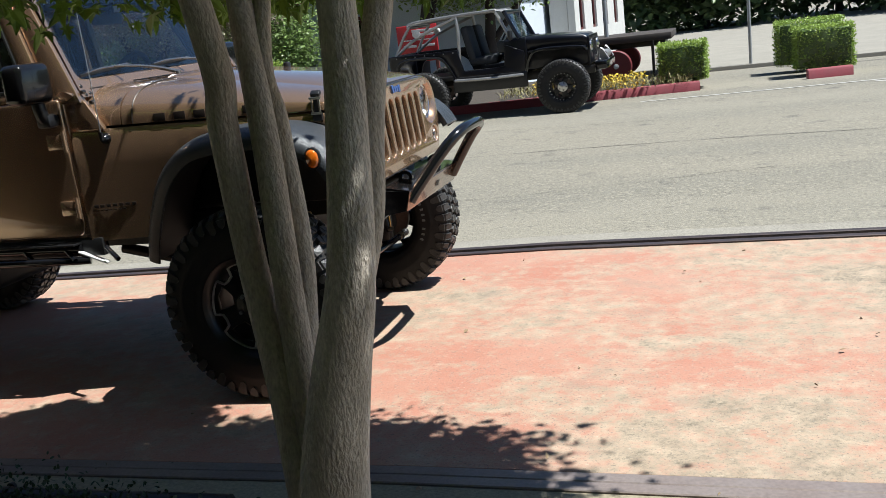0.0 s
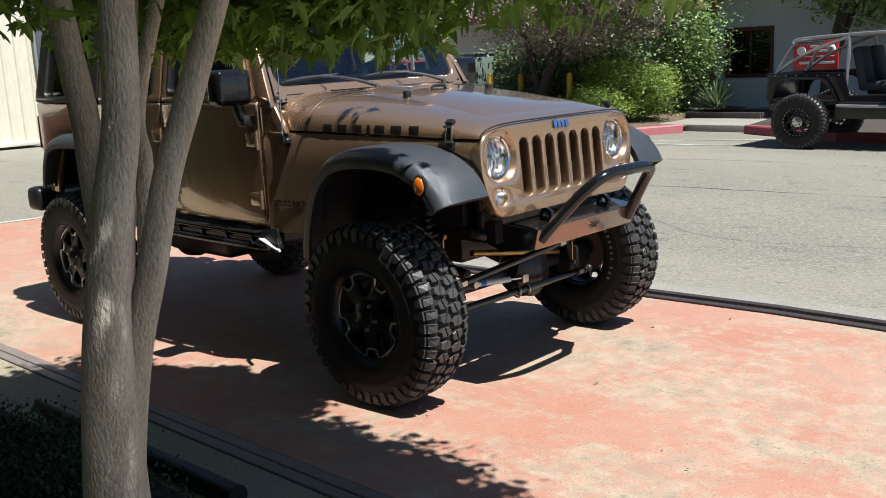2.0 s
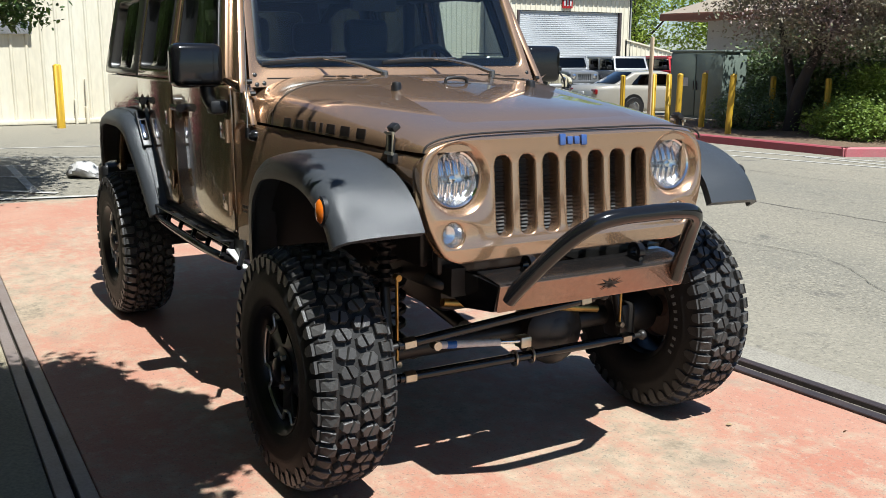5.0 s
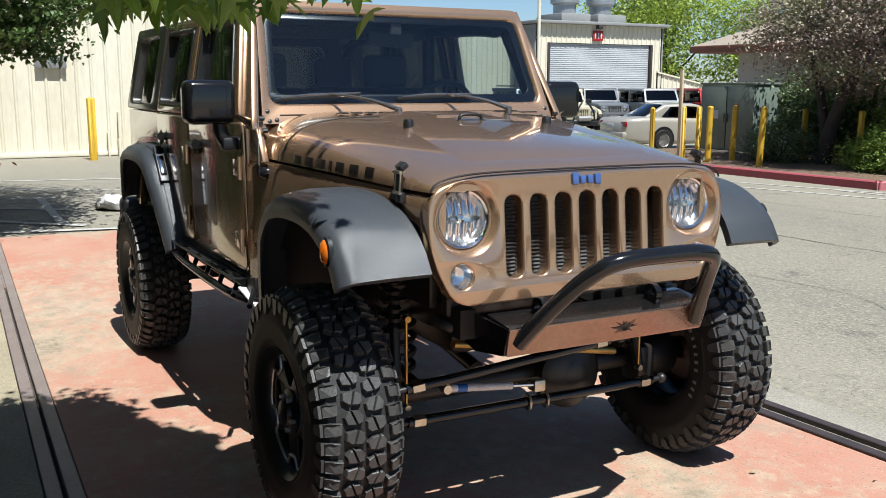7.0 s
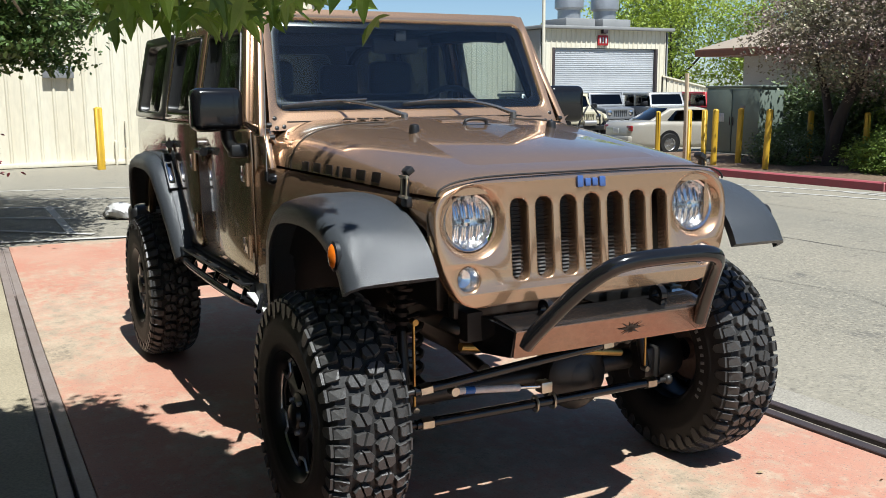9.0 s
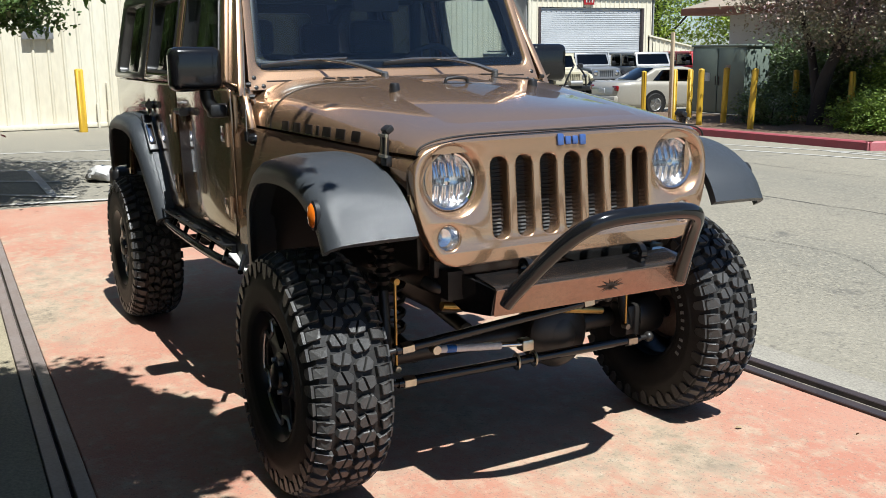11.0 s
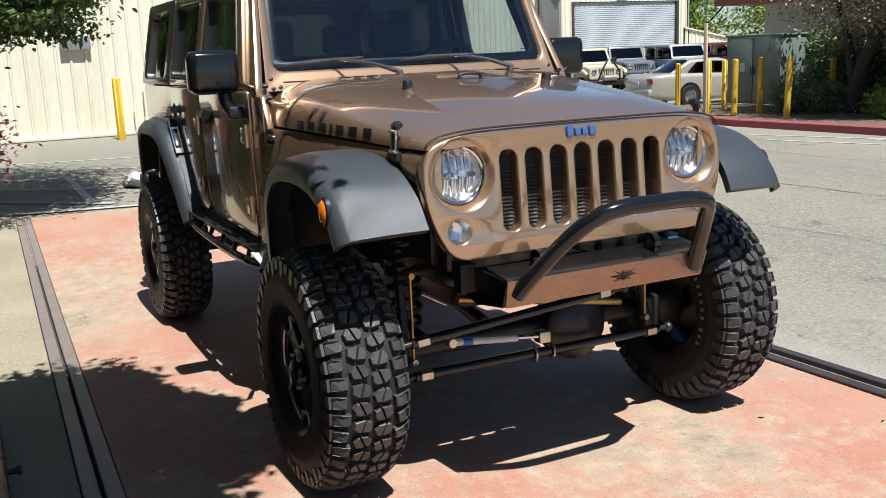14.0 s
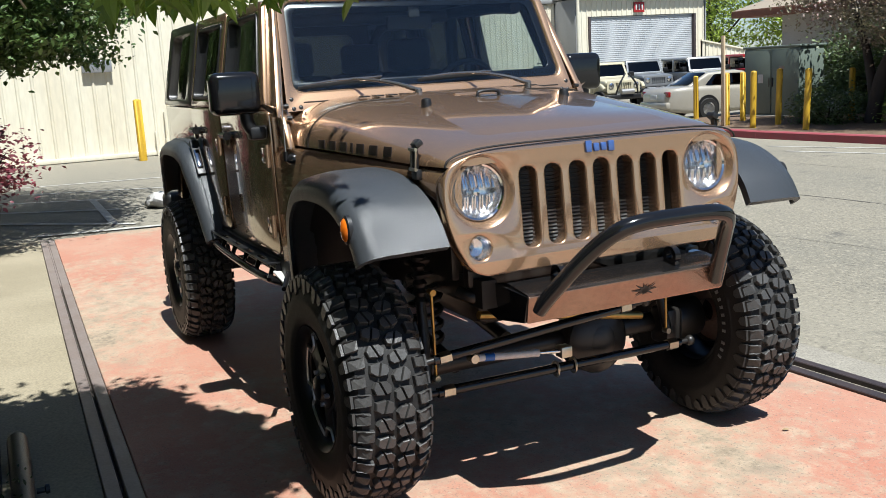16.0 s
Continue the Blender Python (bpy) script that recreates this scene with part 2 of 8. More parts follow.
DARK_LEAF = surface("dark_green_leaf", (0.20, 0.28, 0.10), 0.45, second=(0.12, 0.175, 0.06), scale=1, amount=0.8, island=0.4, translucent=0.2)
YARD_LEAF = surface("mid_green_leaf", (0.13, 0.22, 0.05), 0.5, second=(0.07, 0.13, 0.03), scale=1.5, amount=0.8, island=0.4, translucent=0.3)
SAGE = surface("sage_shrub_leaf", (0.05, 0.085, 0.03), 0.6, second=(0.035, 0.06, 0.025), scale=5, island=0.4, translucent=0.25)
FLOWER = surface("yellow_flower", (0.75, 0.52, 0.02), 0.6, scale=8, island=0.2)
BRONZE = surface("bronze_metallic_paint", (0.45, 0.282, 0.168), 0.26, 0.72, second=(0.41, 0.256, 0.152), scale=1.2, amount=0.6, fine=900, fine_amount=0.16, coat=1.0, coat_ior=1.8)
BUMPER_BRONZE = surface("dark_bronze_plate", (0.34, 0.215, 0.155), 0.25, 0.9, scale=4, amount=0.3, coat=0.6)
BLACK_GLOSS = surface("gloss_black_powder_coat", (0.011, 0.011, 0.012), 0.14, scale=8, bump=0.02, bump_scale=200, coat=0.3, spec=0.35)
BUMPER_FACE = surface("satin_black_plate", (0.014, 0.013, 0.013), 0.14, 0.0, scale=5, coat=0.6, spec=0.6)
FLARE = surface("textured_black_plastic", (0.060, 0.066, 0.074), 0.34, second=(0.048, 0.053, 0.059), scale=3, fine=300, bump=0.25, bump_scale=500)
WIPER = surface("gloss_black_wiper", (0.16, 0.16, 0.165), 0.2, 0.6, scale=8, coat=1.0, spec=0.8)
BLACK_TRIM = surface("black_plastic", (0.016, 0.016, 0.017), 0.4, scale=5, bump=0.1, bump_scale=300)
HARDTOP = surface("black_hardtop_paint", (0.04, 0.037, 0.034), 0.34, scale=4, fine=300, bump=0.04, bump_scale=400, coat=0.6)
RUBBER = surface("tyre_rubber", (0.022, 0.0215, 0.021), 0.6, spec=0.25, second=(0.034, 0.032, 0.03), scale=12, amount=0.7, fine=120, bump=0.15, bump_scale=160)
TREAD = surface("dusty_tread_rubber", (0.075, 0.073, 0.070), 0.42, spec=0.4, second=(0.052, 0.050, 0.048), scale=14, amount=0.8, fine=150, bump=0.2, bump_scale=120, each=0.2)
BROWN_BRICK = surface("dark_brown_wall", (0.085, 0.053, 0.034), 0.85, second=(0.05, 0.034, 0.024), scale=5, amount=0.9, fine=30, fine_amount=0.3, bump=0.5, bump_scale=20, stretch=(1, 1, 3))
# for the added unseen wall: dark and cool, to deepen the shade
BLOCKER_WALL = surface("unseen_blocker_wall", (0.06, 0.066, 0.072), 0.85, second=(0.045, 0.05, 0.055), scale=3, fine=30, bump=0.3, bump_scale=30)
SACK = surface("white_woven_sack", (0.66, 0.64, 0.60), 0.75, second=(0.42, 0.41, 0.40), scale=7, amount=0.8, bump=0.5, bump_scale=25)
RIM_DARK = surface("satin_black_wheel", (0.016, 0.016, 0.017), 0.35, 0.3, scale=8)
RIM_BRIGHT = surface("machined_alloy", (0.62, 0.61, 0.60), 0.38, 1.0, scale=20, amount=0.2)
CHROME = surface("chrome", (0.80, 0.80, 0.80), 0.06, 1.0, scale=10, amount=0.05)
REFLECTOR = surface("lamp_reflector", (0.90, 0.90, 0.91), 0.22, 1.0, scale=30, amount=0.1)
CHASSIS = surface("black_chassis_paint", (0.018, 0.017, 0.016), 0.4, 0.1, second=(0.035, 0.03, 0.026), scale=10, amount=0.6)
ZINC = surface("zinc_plated_steel", (0.62, 0.59, 0.50), 0.3, 1.0, second=(0.5, 0.44, 0.3), scale=30)
BRASS = surface("gold_zinc_plate", (0.55, 0.36, 0.12), 0.32, 1.0, scale=30)
SHOCK_WHITE = surface("white_shock_body", (0.75, 0.75, 0.75), 0.35, scale=10, amount=0.1)
SHOCK_BLUE = surface("blue_shock_band", (0.03, 0.16, 0.55), 0.35, scale=10, amount=0.1)
AMBER = surface("amber_lens", (0.85, 0.19, 0.01), 0.15, scale=60, fine=120, coat=0.8)
RED_LENS = surface("red_lens", (0.30, 0.01, 0.012), 0.15, scale=40, coat=0.8)
CLEAR = pane_glass("clear_lens", (0.97, 0.98, 0.98))
WINDSHIELD = pane_glass("tinted_windshield", (0.84, 0.89, 0.90))
DOOR_GLASS = pane_glass("light_tinted_glass", (0.80, 0.83, 0.82))
SIDE_GLASS = pane_glass("tinted_side_glass", (0.15, 0.16, 0.155))
DARK_GLASS = pane_glass("dark_glass", (0.12, 0.13, 0.13))
FRIT = surface("black_glass_band", (0.004, 0.004, 0.005), 0.25, scale=20, spec=0.3)
INTERIOR = surface("dark_grey_interior", (0.028, 0.031, 0.036), 0.7, scale=6, bump=0.1, bump_scale=200)
DECAL_DARK = surface("dark_decal_vinyl", (0.022, 0.015, 0.012), 0.4, scale=10)
DECAL_BLUE = surface("blue_badge", (0.10, 0.19, 0.50), 0.25, 0.3, scale=20, coat=0.5)
DECAL_WHITE = surface("white_decal", (0.75, 0.75, 0.75), 0.4, scale=20, amount=0.2)
MARK_GREY = surface("grey_raised_lettering", (0.26, 0.26, 0.255), 0.5, scale=40)
NAVY = surface("dark_navy_paint", (0.007, 0.008, 0.013), 0.3, 0.0, scale=2, coat=0.25, spec=0.3)
RACK_STEEL = surface("bare_cage_steel", (0.42, 0.41, 0.40), 0.4, 0.7, scale=8)
SILVER_PAINT = surface("silver_car_paint", (0.55, 0.54, 0.52), 0.35, 0.5, scale=2, amount=0.2, coat=1.0)
CHAMPAGNE = surface("champagne_car_paint", (0.54, 0.50, 0.42), 0.35, 0.2, scale=2, amount=0.2, coat=1.0)
CREAM_PAINT = surface("cream_car_paint", (0.72, 0.65, 0.46), 0.35, scale=2, amount=0.2, coat=0.8)
RED_PAINT = surface("red_car_paint", (0.55, 0.02, 0.02), 0.3, scale=2, amount=0.2, coat=1.0)
GREY_PAINT = surface("grey_car_paint", (0.30, 0.31, 0.32), 0.35, 0.3, scale=2, amount=0.2, coat=1.0)


# ---- building tools ----
def finish(name, bm, material, parent=None, label="", smooth=40.0):
    """Links a bmesh as one mesh object, under a parent if one is given."""
    bmesh.ops.recalc_face_normals(bm, faces=bm.faces)
    me = bpy.data.meshes.new(name)
    layer = bm.faces.layers.int.get("flat")
    plane = {f.index for f in bm.faces if f[layer]} if layer else ()
    bm.to_mesh(me)
    bm.free()
    if smooth:
        for p in me.polygons:
            p.use_smooth = p.index not in plane
        me.set_sharp_from_angle(angle=radians(smooth))
    for m in material if isinstance(material, (list, tuple)) else [material]:
        me.materials.append(m)
    ob = new(name, me)
    if parent:
        ob.parent = parent
    if label:
        tagged(ob, label)
    return ob


def part(name, bm, material, parent, label="", smooth=40.0):
    return finish(name, bm, material, parent, label, smooth)


def thing(name, place, label, category, group="", kind=""):
    """An empty at a thing's base, which parents its parts. place: a pose or a point."""
    ob = new(name)
    ob.empty_display_size = 0.1
    ob.matrix_basis = place if isinstance(place, Matrix) else Matrix.Translation(place)
    return tagged(ob, label, category, group, kind)


def box(bm, c, s, bevel=0.0, turn=None, seg=2):
    """A box with centre c and full sizes s, its edges rounded."""
    m = Matrix.Translation(c) @ (turn or Matrix()) @ Matrix.Diagonal((*s, 1))
    made = bmesh.ops.create_cube(bm, size=1, matrix=m)
    if bevel:
        edges = list({e for v in made["verts"] for e in v.link_edges})
        bmesh.ops.bevel(bm, geom=edges, offset=bevel, segments=seg, affect="EDGES", profile=0.5)
    return bm


def rod(bm, a, b, r, r2=None, seg=12):
    """A capped round bar from a to b."""
    a, b = Vector(a), Vector(b)
    m = Matrix.Translation((a + b) / 2) @ (b - a).to_track_quat("Z", "Y").to_matrix().to_4x4()
    bmesh.ops.create_cone(bm, cap_ends=True, segments=seg, radius1=r, radius2=r if r2 is None else r2, depth=(b - a).length, matrix=m)
    return bm


def curve_points(pts, steps=6, closed=False):
    """A smooth line through the points."""
    pts, out = [Vector(p) for p in pts], []
    n = len(pts)
    for i in range(n if closed else n - 1):
        p0, p1, p2, p3 = (pts[(i + k) % n] if closed else pts[min(max(i + k, 0), n - 1)] for k in (-1, 0, 1, 2))
        for k in range(steps):
            t = k / steps
            out.append(0.5 * (2 * p1 + (p2 - p0) * t + (2 * p0 - 5 * p1 + 4 * p2 - p3) * t * t + (3 * p1 - p0 - 3 * p2 + p3) * t ** 3))
    if not closed:
        out.append(pts[-1].copy())
    return out


def loft(bm, rings, cap=True, closed=True):
    """Skins rings of equally many points."""
    rows = [[bm.verts.new(p) for p in ring] for ring in rings]
    for a, b in zip(rows, rows[1:]):
        n = len(a)
        for i in range(n if closed else n - 1):
            j = (i + 1) % n
            bm.faces.new((a[i], a[j], b[j], b[i]))
    if cap:
        bm.faces.new(rows[0][::-1])
        bm.faces.new(rows[-1])
    return bm


def tube(bm, pts, r, seg=10, steps=5, closed=False, cap=True):
    """A round tube along a smooth line; r may be one radius or one for each given point."""
    line = curve_points(pts, steps, closed) if steps > 1 else [Vector(p) for p in pts]
    radii = [r] * len(line) if isinstance(r, (int, float)) else [float(np.interp(i / max(steps, 1), range(len(r)), r)) for i in range(len(line))]
    rings, side = [], None
    for i, p in enumerate(line):
        way = (line[(i + 1) % len(line)] - line[i - 1]) if closed else (line[min(i + 1, len(line) - 1)] - line[max(i - 1, 0)])
        way.normalize()
        if side is None:
            side = way.orthogonal().normalized()
        side = (side - way * side.dot(way)).normalized()
        up = way.cross(side)
        rings.append([p + radii[i] * (side * math.cos(a) + up * math.sin(a)) for a in (2 * math.pi * k / seg for k in range(seg))])
    if closed:
        rings.append(rings[0])
        loft(bm, rings, cap=False)
        bmesh.ops.remove_doubles(bm, verts=bm.verts, dist=1e-5)
    else:
        loft(bm, rings, cap=cap)
    return bm


def lathe(bm, profile, m=None, seg=32, cap=False):
    """Turns a profile of (radius, height) about z; m then sets it in place."""
    m = m or Matrix()
    rings = [[m @ Vector((r * math.cos(a), r * math.sin(a), z)) for a in (2 * math.pi * k / seg for k in range(seg))] for r, z in profile]
    return loft(bm, rings, cap=cap)


def rounded(points, r, seg=5):
    """A 2D outline with rounded corners; r may be one radius or one for each corner."""
    out, n = [], len(points)
    for i, p in enumerate(points):
        p = Vector(p)
        a, b = Vector(points[i - 1]) - p, Vector(points[(i + 1) % n]) - p
        rr = r[i] if isinstance(r, (list, tuple)) else r
        k = min(rr, 0.49 * a.length, 0.49 * b.length)
        s, e = p + a.normalized() * k, p + b.normalized() * k
        for j in range(seg + 1):
            t = j / seg
            out.append((s * (1 - t) ** 2 + p * 2 * t * (1 - t) + e * t * t))
    return out


def circle2(c, r, seg=32, sy=1.0):
    return [Vector((c[0] + r * math.cos(a), c[1] + r * sy * math.sin(a))) for a in (2 * math.pi * k / seg for k in range(seg))]


def inset(points, d):
    """A 2D outline moved inwards by d."""
    pts = []
    for p in points:
        p = Vector((p[0], p[1]))
        if not pts or (p - pts[-1]).length > 1e-5:
            pts.append(p)
    if (pts[0] - pts[-1]).length < 1e-5:
        pts.pop()
    n = len(pts)
    area = sum(pts[i - 1].x * pts[i].y - pts[i].x * pts[i - 1].y for i in range(n))
    out = []
    for i, p in enumerate(pts):
        a, b = (p - pts[i - 1]).normalized(), (pts[(i + 1) % n] - p).normalized()
        na, nb = Vector((-a.y, a.x)), Vector((-b.y, b.x))
        k = (na + nb) / max(0.35, 1 + na.dot(nb))
        out.append(p + k * (d if area > 0 else -d))
    return out


def sheet(outline, holes=(), thick=0.02, bevel=0.004, m=None):
    """A flat plate with holes, cut from a 2D outline, as a bmesh: u, v and the thickness along w, set in place by m."""
    cu = bpy.data.curves.new("outline", "CURVE")
    cu.dimensions, cu.fill_mode, cu.extrude, cu.bevel_depth, cu.bevel_resolution = "2D", "BOTH", max(thick / 2 - bevel, 0), bevel, 1
    for i, pts in enumerate((outline, *holes)):
        pts = inset(pts, bevel if i == 0 else -bevel)
        sp = cu.splines.new("POLY")
        sp.points.add(len(pts) - 1)
        for q, p in zip(sp.points, pts):
            q.co = (p[0], p[1], 0, 1)
        sp.use_cyclic_u = True
    ob = bpy.data.objects.new("outline", cu)
    scene.collection.objects.link(ob)
    me = bpy.data.meshes.new_from_object(ob.evaluated_get(bpy.context.evaluated_depsgraph_get()))
    bm = bmesh.new()
    bm.from_mesh(me)
    bpy.data.objects.remove(ob)
    bpy.data.curves.remove(cu)
    bpy.data.meshes.remove(me)
    bmesh.ops.remove_doubles(bm, verts=bm.verts, dist=1e-5)
    bm.normal_update()
    layer = bm.faces.layers.int.new("flat")
    for f in bm.faces:
        f[layer] = int(abs(f.normal.z) > 0.999)
    bm.faces.index_update()
    if m:
        bmesh.ops.transform(bm, matrix=m, verts=bm.verts)
    return bm


def side_plane(y, s=1):
    """Sets a sheet's u, v into x, z at the given y."""
    return Matrix(((1, 0, 0, 0), (0, 0, -1, y), (0, 1, 0, 0), (0, 0, 0, 1)))


def facing(x=0.0, y=0.0, z=0.0):
    """Sets a sheet's u, v into y, z, facing along +x."""
    return Matrix(((0, 0, 1, x), (1, 0, 0, y), (0, 1, 0, z), (0, 0, 0, 1)))


def raw_mesh(name, verts, faces, material, parent=None, label="", smooth=False):
    me = bpy.data.meshes.new(name)
    me.from_pydata(verts, [], faces)
    me.materials.append(material)
    if smooth:
        for p in me.polygons:
            p.use_smooth = True
    ob = new(name, me)
    if parent:
        ob.parent = parent
    if label:
        tagged(ob, label)
    return ob


LEAF_SHAPES = {
    # (along, across, lift) round the blade, as a fan about its middle
    "oval": [(0, 0, 0), (0.35, 0.26, 0.05), (0.75, 0.2, 0.03), (1, 0, -0.06), (0.75, -0.2, 0.03), (0.35, -0.26, 0.05)],
    "maple": [(0.02, 0, 0), (-0.12, 0.20, -0.03), (0.07, 0.17, 0.02), (0.14, 0.50, -0.06), (0.27, 0.22, 0.02), (0.58, 0.42, -0.07), (0.50, 0.17, 0.02), (0.72, 0.12, -0.02), (1, 0, -0.16), (0.72, -0.12, -0.02), (0.50, -0.17, 0.02), (0.58, -0.42, -0.07), (0.27, -0.22, 0.02), (0.14, -0.50, -0.06), (0.07, -0.17, 0.02), (-0.12, -0.20, -0.03)],
    "blade": [(0, 0.03, 0), (0.5, 0.05, 0.06), (1, 0, -0.1), (0.5, -0.05, 0.06), (0, -0.03, 0)],
}


def leaves(name, places, size, shape, material, seed, parent=None, label="", droop=0.3, spread=0.35):
    """Many small leaves at the given places, each turned its own way, as one mesh."""
    rng = np.random.default_rng(seed)
    base = np.array(LEAF_SHAPES[shape])
    places = np.asarray(places, float)
    n, k = len(places), len(base)
    yaw, pitch, roll = rng.uniform(0, 2 * np.pi, n), rng.normal(-droop, 0.45, n), rng.normal(0, 0.5, n)
    s = size * rng.uniform(1 - spread, 1 + spread, n)
    along = np.stack([np.cos(yaw) * np.cos(pitch), np.sin(yaw) * np.cos(pitch), np.sin(pitch)], 1)
    flat = np.stack([-np.sin(yaw), np.cos(yaw), np.zeros(n)], 1)
    up = np.cross(along, flat)
    across = flat * np.cos(roll)[:, None] + up * np.sin(roll)[:, None]
    lift = np.cross(along, across)
    v = places[:, None, :] + s[:, None, None] * (base[None, :, 0:1] * along[:, None] + base[None, :, 1:2] * across[:, None] + base[None, :, 2:3] * lift[:, None])
    verts = v.reshape(-1, 3)
    faces = [tuple(range(i * k, i * k + k)) for i in range(n)]
    return raw_mesh(name, verts.tolist(), faces, material, parent, label)


def cloud(rng, centre, radii, n, clumps=0, inner=0.35, clump_size=0.25, flat=0.8):
    """Points in an uneven crown: clumps scattered through an ellipsoid shell, with gaps between."""
    clumps = clumps or max(6, n // 60)
    d = rng.normal(size=(clumps, 3))
    d /= np.linalg.norm(d, axis=1)[:, None]
    c = d * (rng.uniform(inner ** 3, 1, clumps) ** (1 / 3))[:, None]
    pick = rng.integers(0, clumps, n)
    size = rng.uniform(0.6, 1.3, clumps)[pick][:, None] * clump_size
    p = c[pick] + rng.normal(size=(n, 3)) * size * np.array([1, 1, flat])
    return np.array(centre) + p * np.array(radii)


def ground_height(y, x=None):
    """The yard falls gently away beyond the slab; given x too, the slab's own fall towards the rear of the drive."""
    z = -0.013 * max(0.0, min(y, 45.0) - 6.1)
    if x is not None:
        z += apron(x) * min(1.0, max(0.0, (9.5 - y) / 3.0))
    return z


def apron(x):
    """The drive's long fall: down towards a shallow drain line behind the parked vehicle."""
    return float(np.interp(x, APRON_X, (0.0, -0.06, -0.06, 0.0, 0.018, 0.02, 0.0)))


def skew(x):
    """The gate track runs a little out of line with the far channel."""
    return -0.02 * (x + 3.8)


APRON_X = (-13.0, -10.15, -5.4, -2.08, -1.2, 1.0, 5.0)
DRIVE = (-10.15, -8.0, -5.4, -4.1, -2.08, -1.2, -0.3, 1.0, 5.0, 9.0)


# ---- ground ----
def ground_sheet():
    """One sheet to the horizon, falling gently away beyond the slab; the painted slab lies in it."""
    xs = [-900, -300, -120, -60, -40, -25, -15, -13, *DRIVE, 15, 25, 60, 200, 900]
    ys = [-900, -200, -60, -20, -9, -4, 0, 2.86, 6.09, 6.5, 8, 9.5, 12, 16, 20, 30, 45, 80, 200, 900]
    verts = [(x, y, ground_height(y, x) - (0.012 if -10.15 <= x <= 9 and 2.86 <= y <= 6.09 else 0.0)) for y in ys for x in xs]
    w = len(xs)
    faces = [(j * w + i, j * w + i + 1, (j + 1) * w + i + 1, (j + 1) * w + i) for j in range(len(ys) - 1) for i in range(w - 1)
             if not (-10.15 <= xs[i] < 9 and ys[j] == 2.86)]
    ob = raw_mesh("ground", verts, faces, ASPHALT)
    return tagged(ob, "sun-bleached grey asphalt yard with oil spots", "ground", kind="structure")


ground_sheet()


def plate(name, x0, x1, y0, y1, z0, z1, material, label, category, bevel=0.006, kind="structure", turn=0.0, follow=False):
    bm = bmesh.new()
    g = ground_height((y0 + y1) / 2) if follow else 0.0
    box(bm, ((x0 + x1) / 2, (y0 + y1) / 2, (z0 + z1) / 2 + g), (x1 - x0, y1 - y0, z1 - z0), bevel)
    return tagged(finish(name, bm, material), label, category, kind=kind)


def strip(x0, x1, near, far, top, depth, skew_near=0.0, skew_far=0.0):
    """A long slab or bar that follows the drive's fall and, where asked, the run of the gate track."""
    bm = bmesh.new()
    rings = []
    for x in sorted({x0, x1, *(q for q in DRIVE if x0 < q < x1)}):
        a, b, z = near + skew_near * skew(x), far + skew_far * skew(x), apron(x) + top
        rings.append([(x, a, z - depth), (x, a, z - 0.004), (x, a + 0.004, z), (x, b - 0.004, z), (x, b, z - 0.004), (x, b, z - depth)])
    return loft(bm, rings)


tagged(finish("pavement_slab", strip(-10.15, 9.0, 3.035, 6.06, 0.0, 0.25, 1.0, 0.0), SLAB, smooth=20), "concrete slab with worn, faded red floor paint", "pavement", kind="structure")
tagged(finish("pavement_walk", strip(-10.15, 9.0, 1.2, 2.885, 0.006, 0.25, 0.0, 1.0), WALK, smooth=20), "bare dusty concrete walkway beside the steel track", "pavement", kind="structure")
track = thing("floor_track", (0, 0, 0), "rusty steel gate track set into the concrete", "track", kind="structure")
for y0, y1, z in ((2.889, 2.950, 0.012), (2.968, 3.031, 0.004)):
    part("track_bar", strip(-10.15, 9.0, y0, y1, z, 0.1, 1.0, 1.0), STEEL, track, smooth=20)
part("track_infill", strip(-10.15, -7.35, 2.951, 2.967, 0.003, 0.1, 1.0, 1.0), STEEL, track, smooth=20)
part("track_bed", strip(-7.35, 9.0, 2.951, 2.967, -0.03, 0.1, 1.0, 1.0), SOIL, track, smooth=20)
curb_track = thing("far_floor_track", (0, 0, 0), "dark steel channel between painted slab and asphalt", "track", kind="structure")
for y0, y1, z, m in ((6.064, 6.124, 0.012, DARK_STEEL), (6.126, 6.179, -0.012, CHASSIS), (6.181, 6.234, 0.016, DARK_STEEL)):
    part("track_bar", strip(-10.15, 9.0, y0, y1, z, 0.1), m, curb_track, smooth=20)
tagged(finish("pavement_edge", strip(-10.15, 9.0, 6.24, 6.45, 0.009, 0.2), EDGE_CONCRETE, smooth=20), "narrow pale concrete strip along the channel", "pavement", kind="structure")

# cracks in the asphalt, as thin dark ribbons
def crack(name, pts, width, material, label, seed, z=0.004, follow=True):
    rng = random.Random(seed)
    line = curve_points([(x, y, 0) for x, y in pts], 14)
    verts, faces = [], []
    for i, p in enumerate(line):
        j = Vector((rng.uniform(-1, 1), rng.uniform(-1, 1), 0)) * width * 2.5
        w = width * rng.uniform(0.35, 1.2)
        q = p + j
        zz = (ground_height(q.y, q.x) if follow else 0.0) + z
        verts += [(q.x, q.y - w, zz), (q.x, q.y + w, zz)]
        if i:
            faces.append((2 * i - 2, 2 * i - 1, 2 * i + 1, 2 * i))
    return tagged(raw_mesh(name, verts, faces, material), label, "crack", kind="structure")


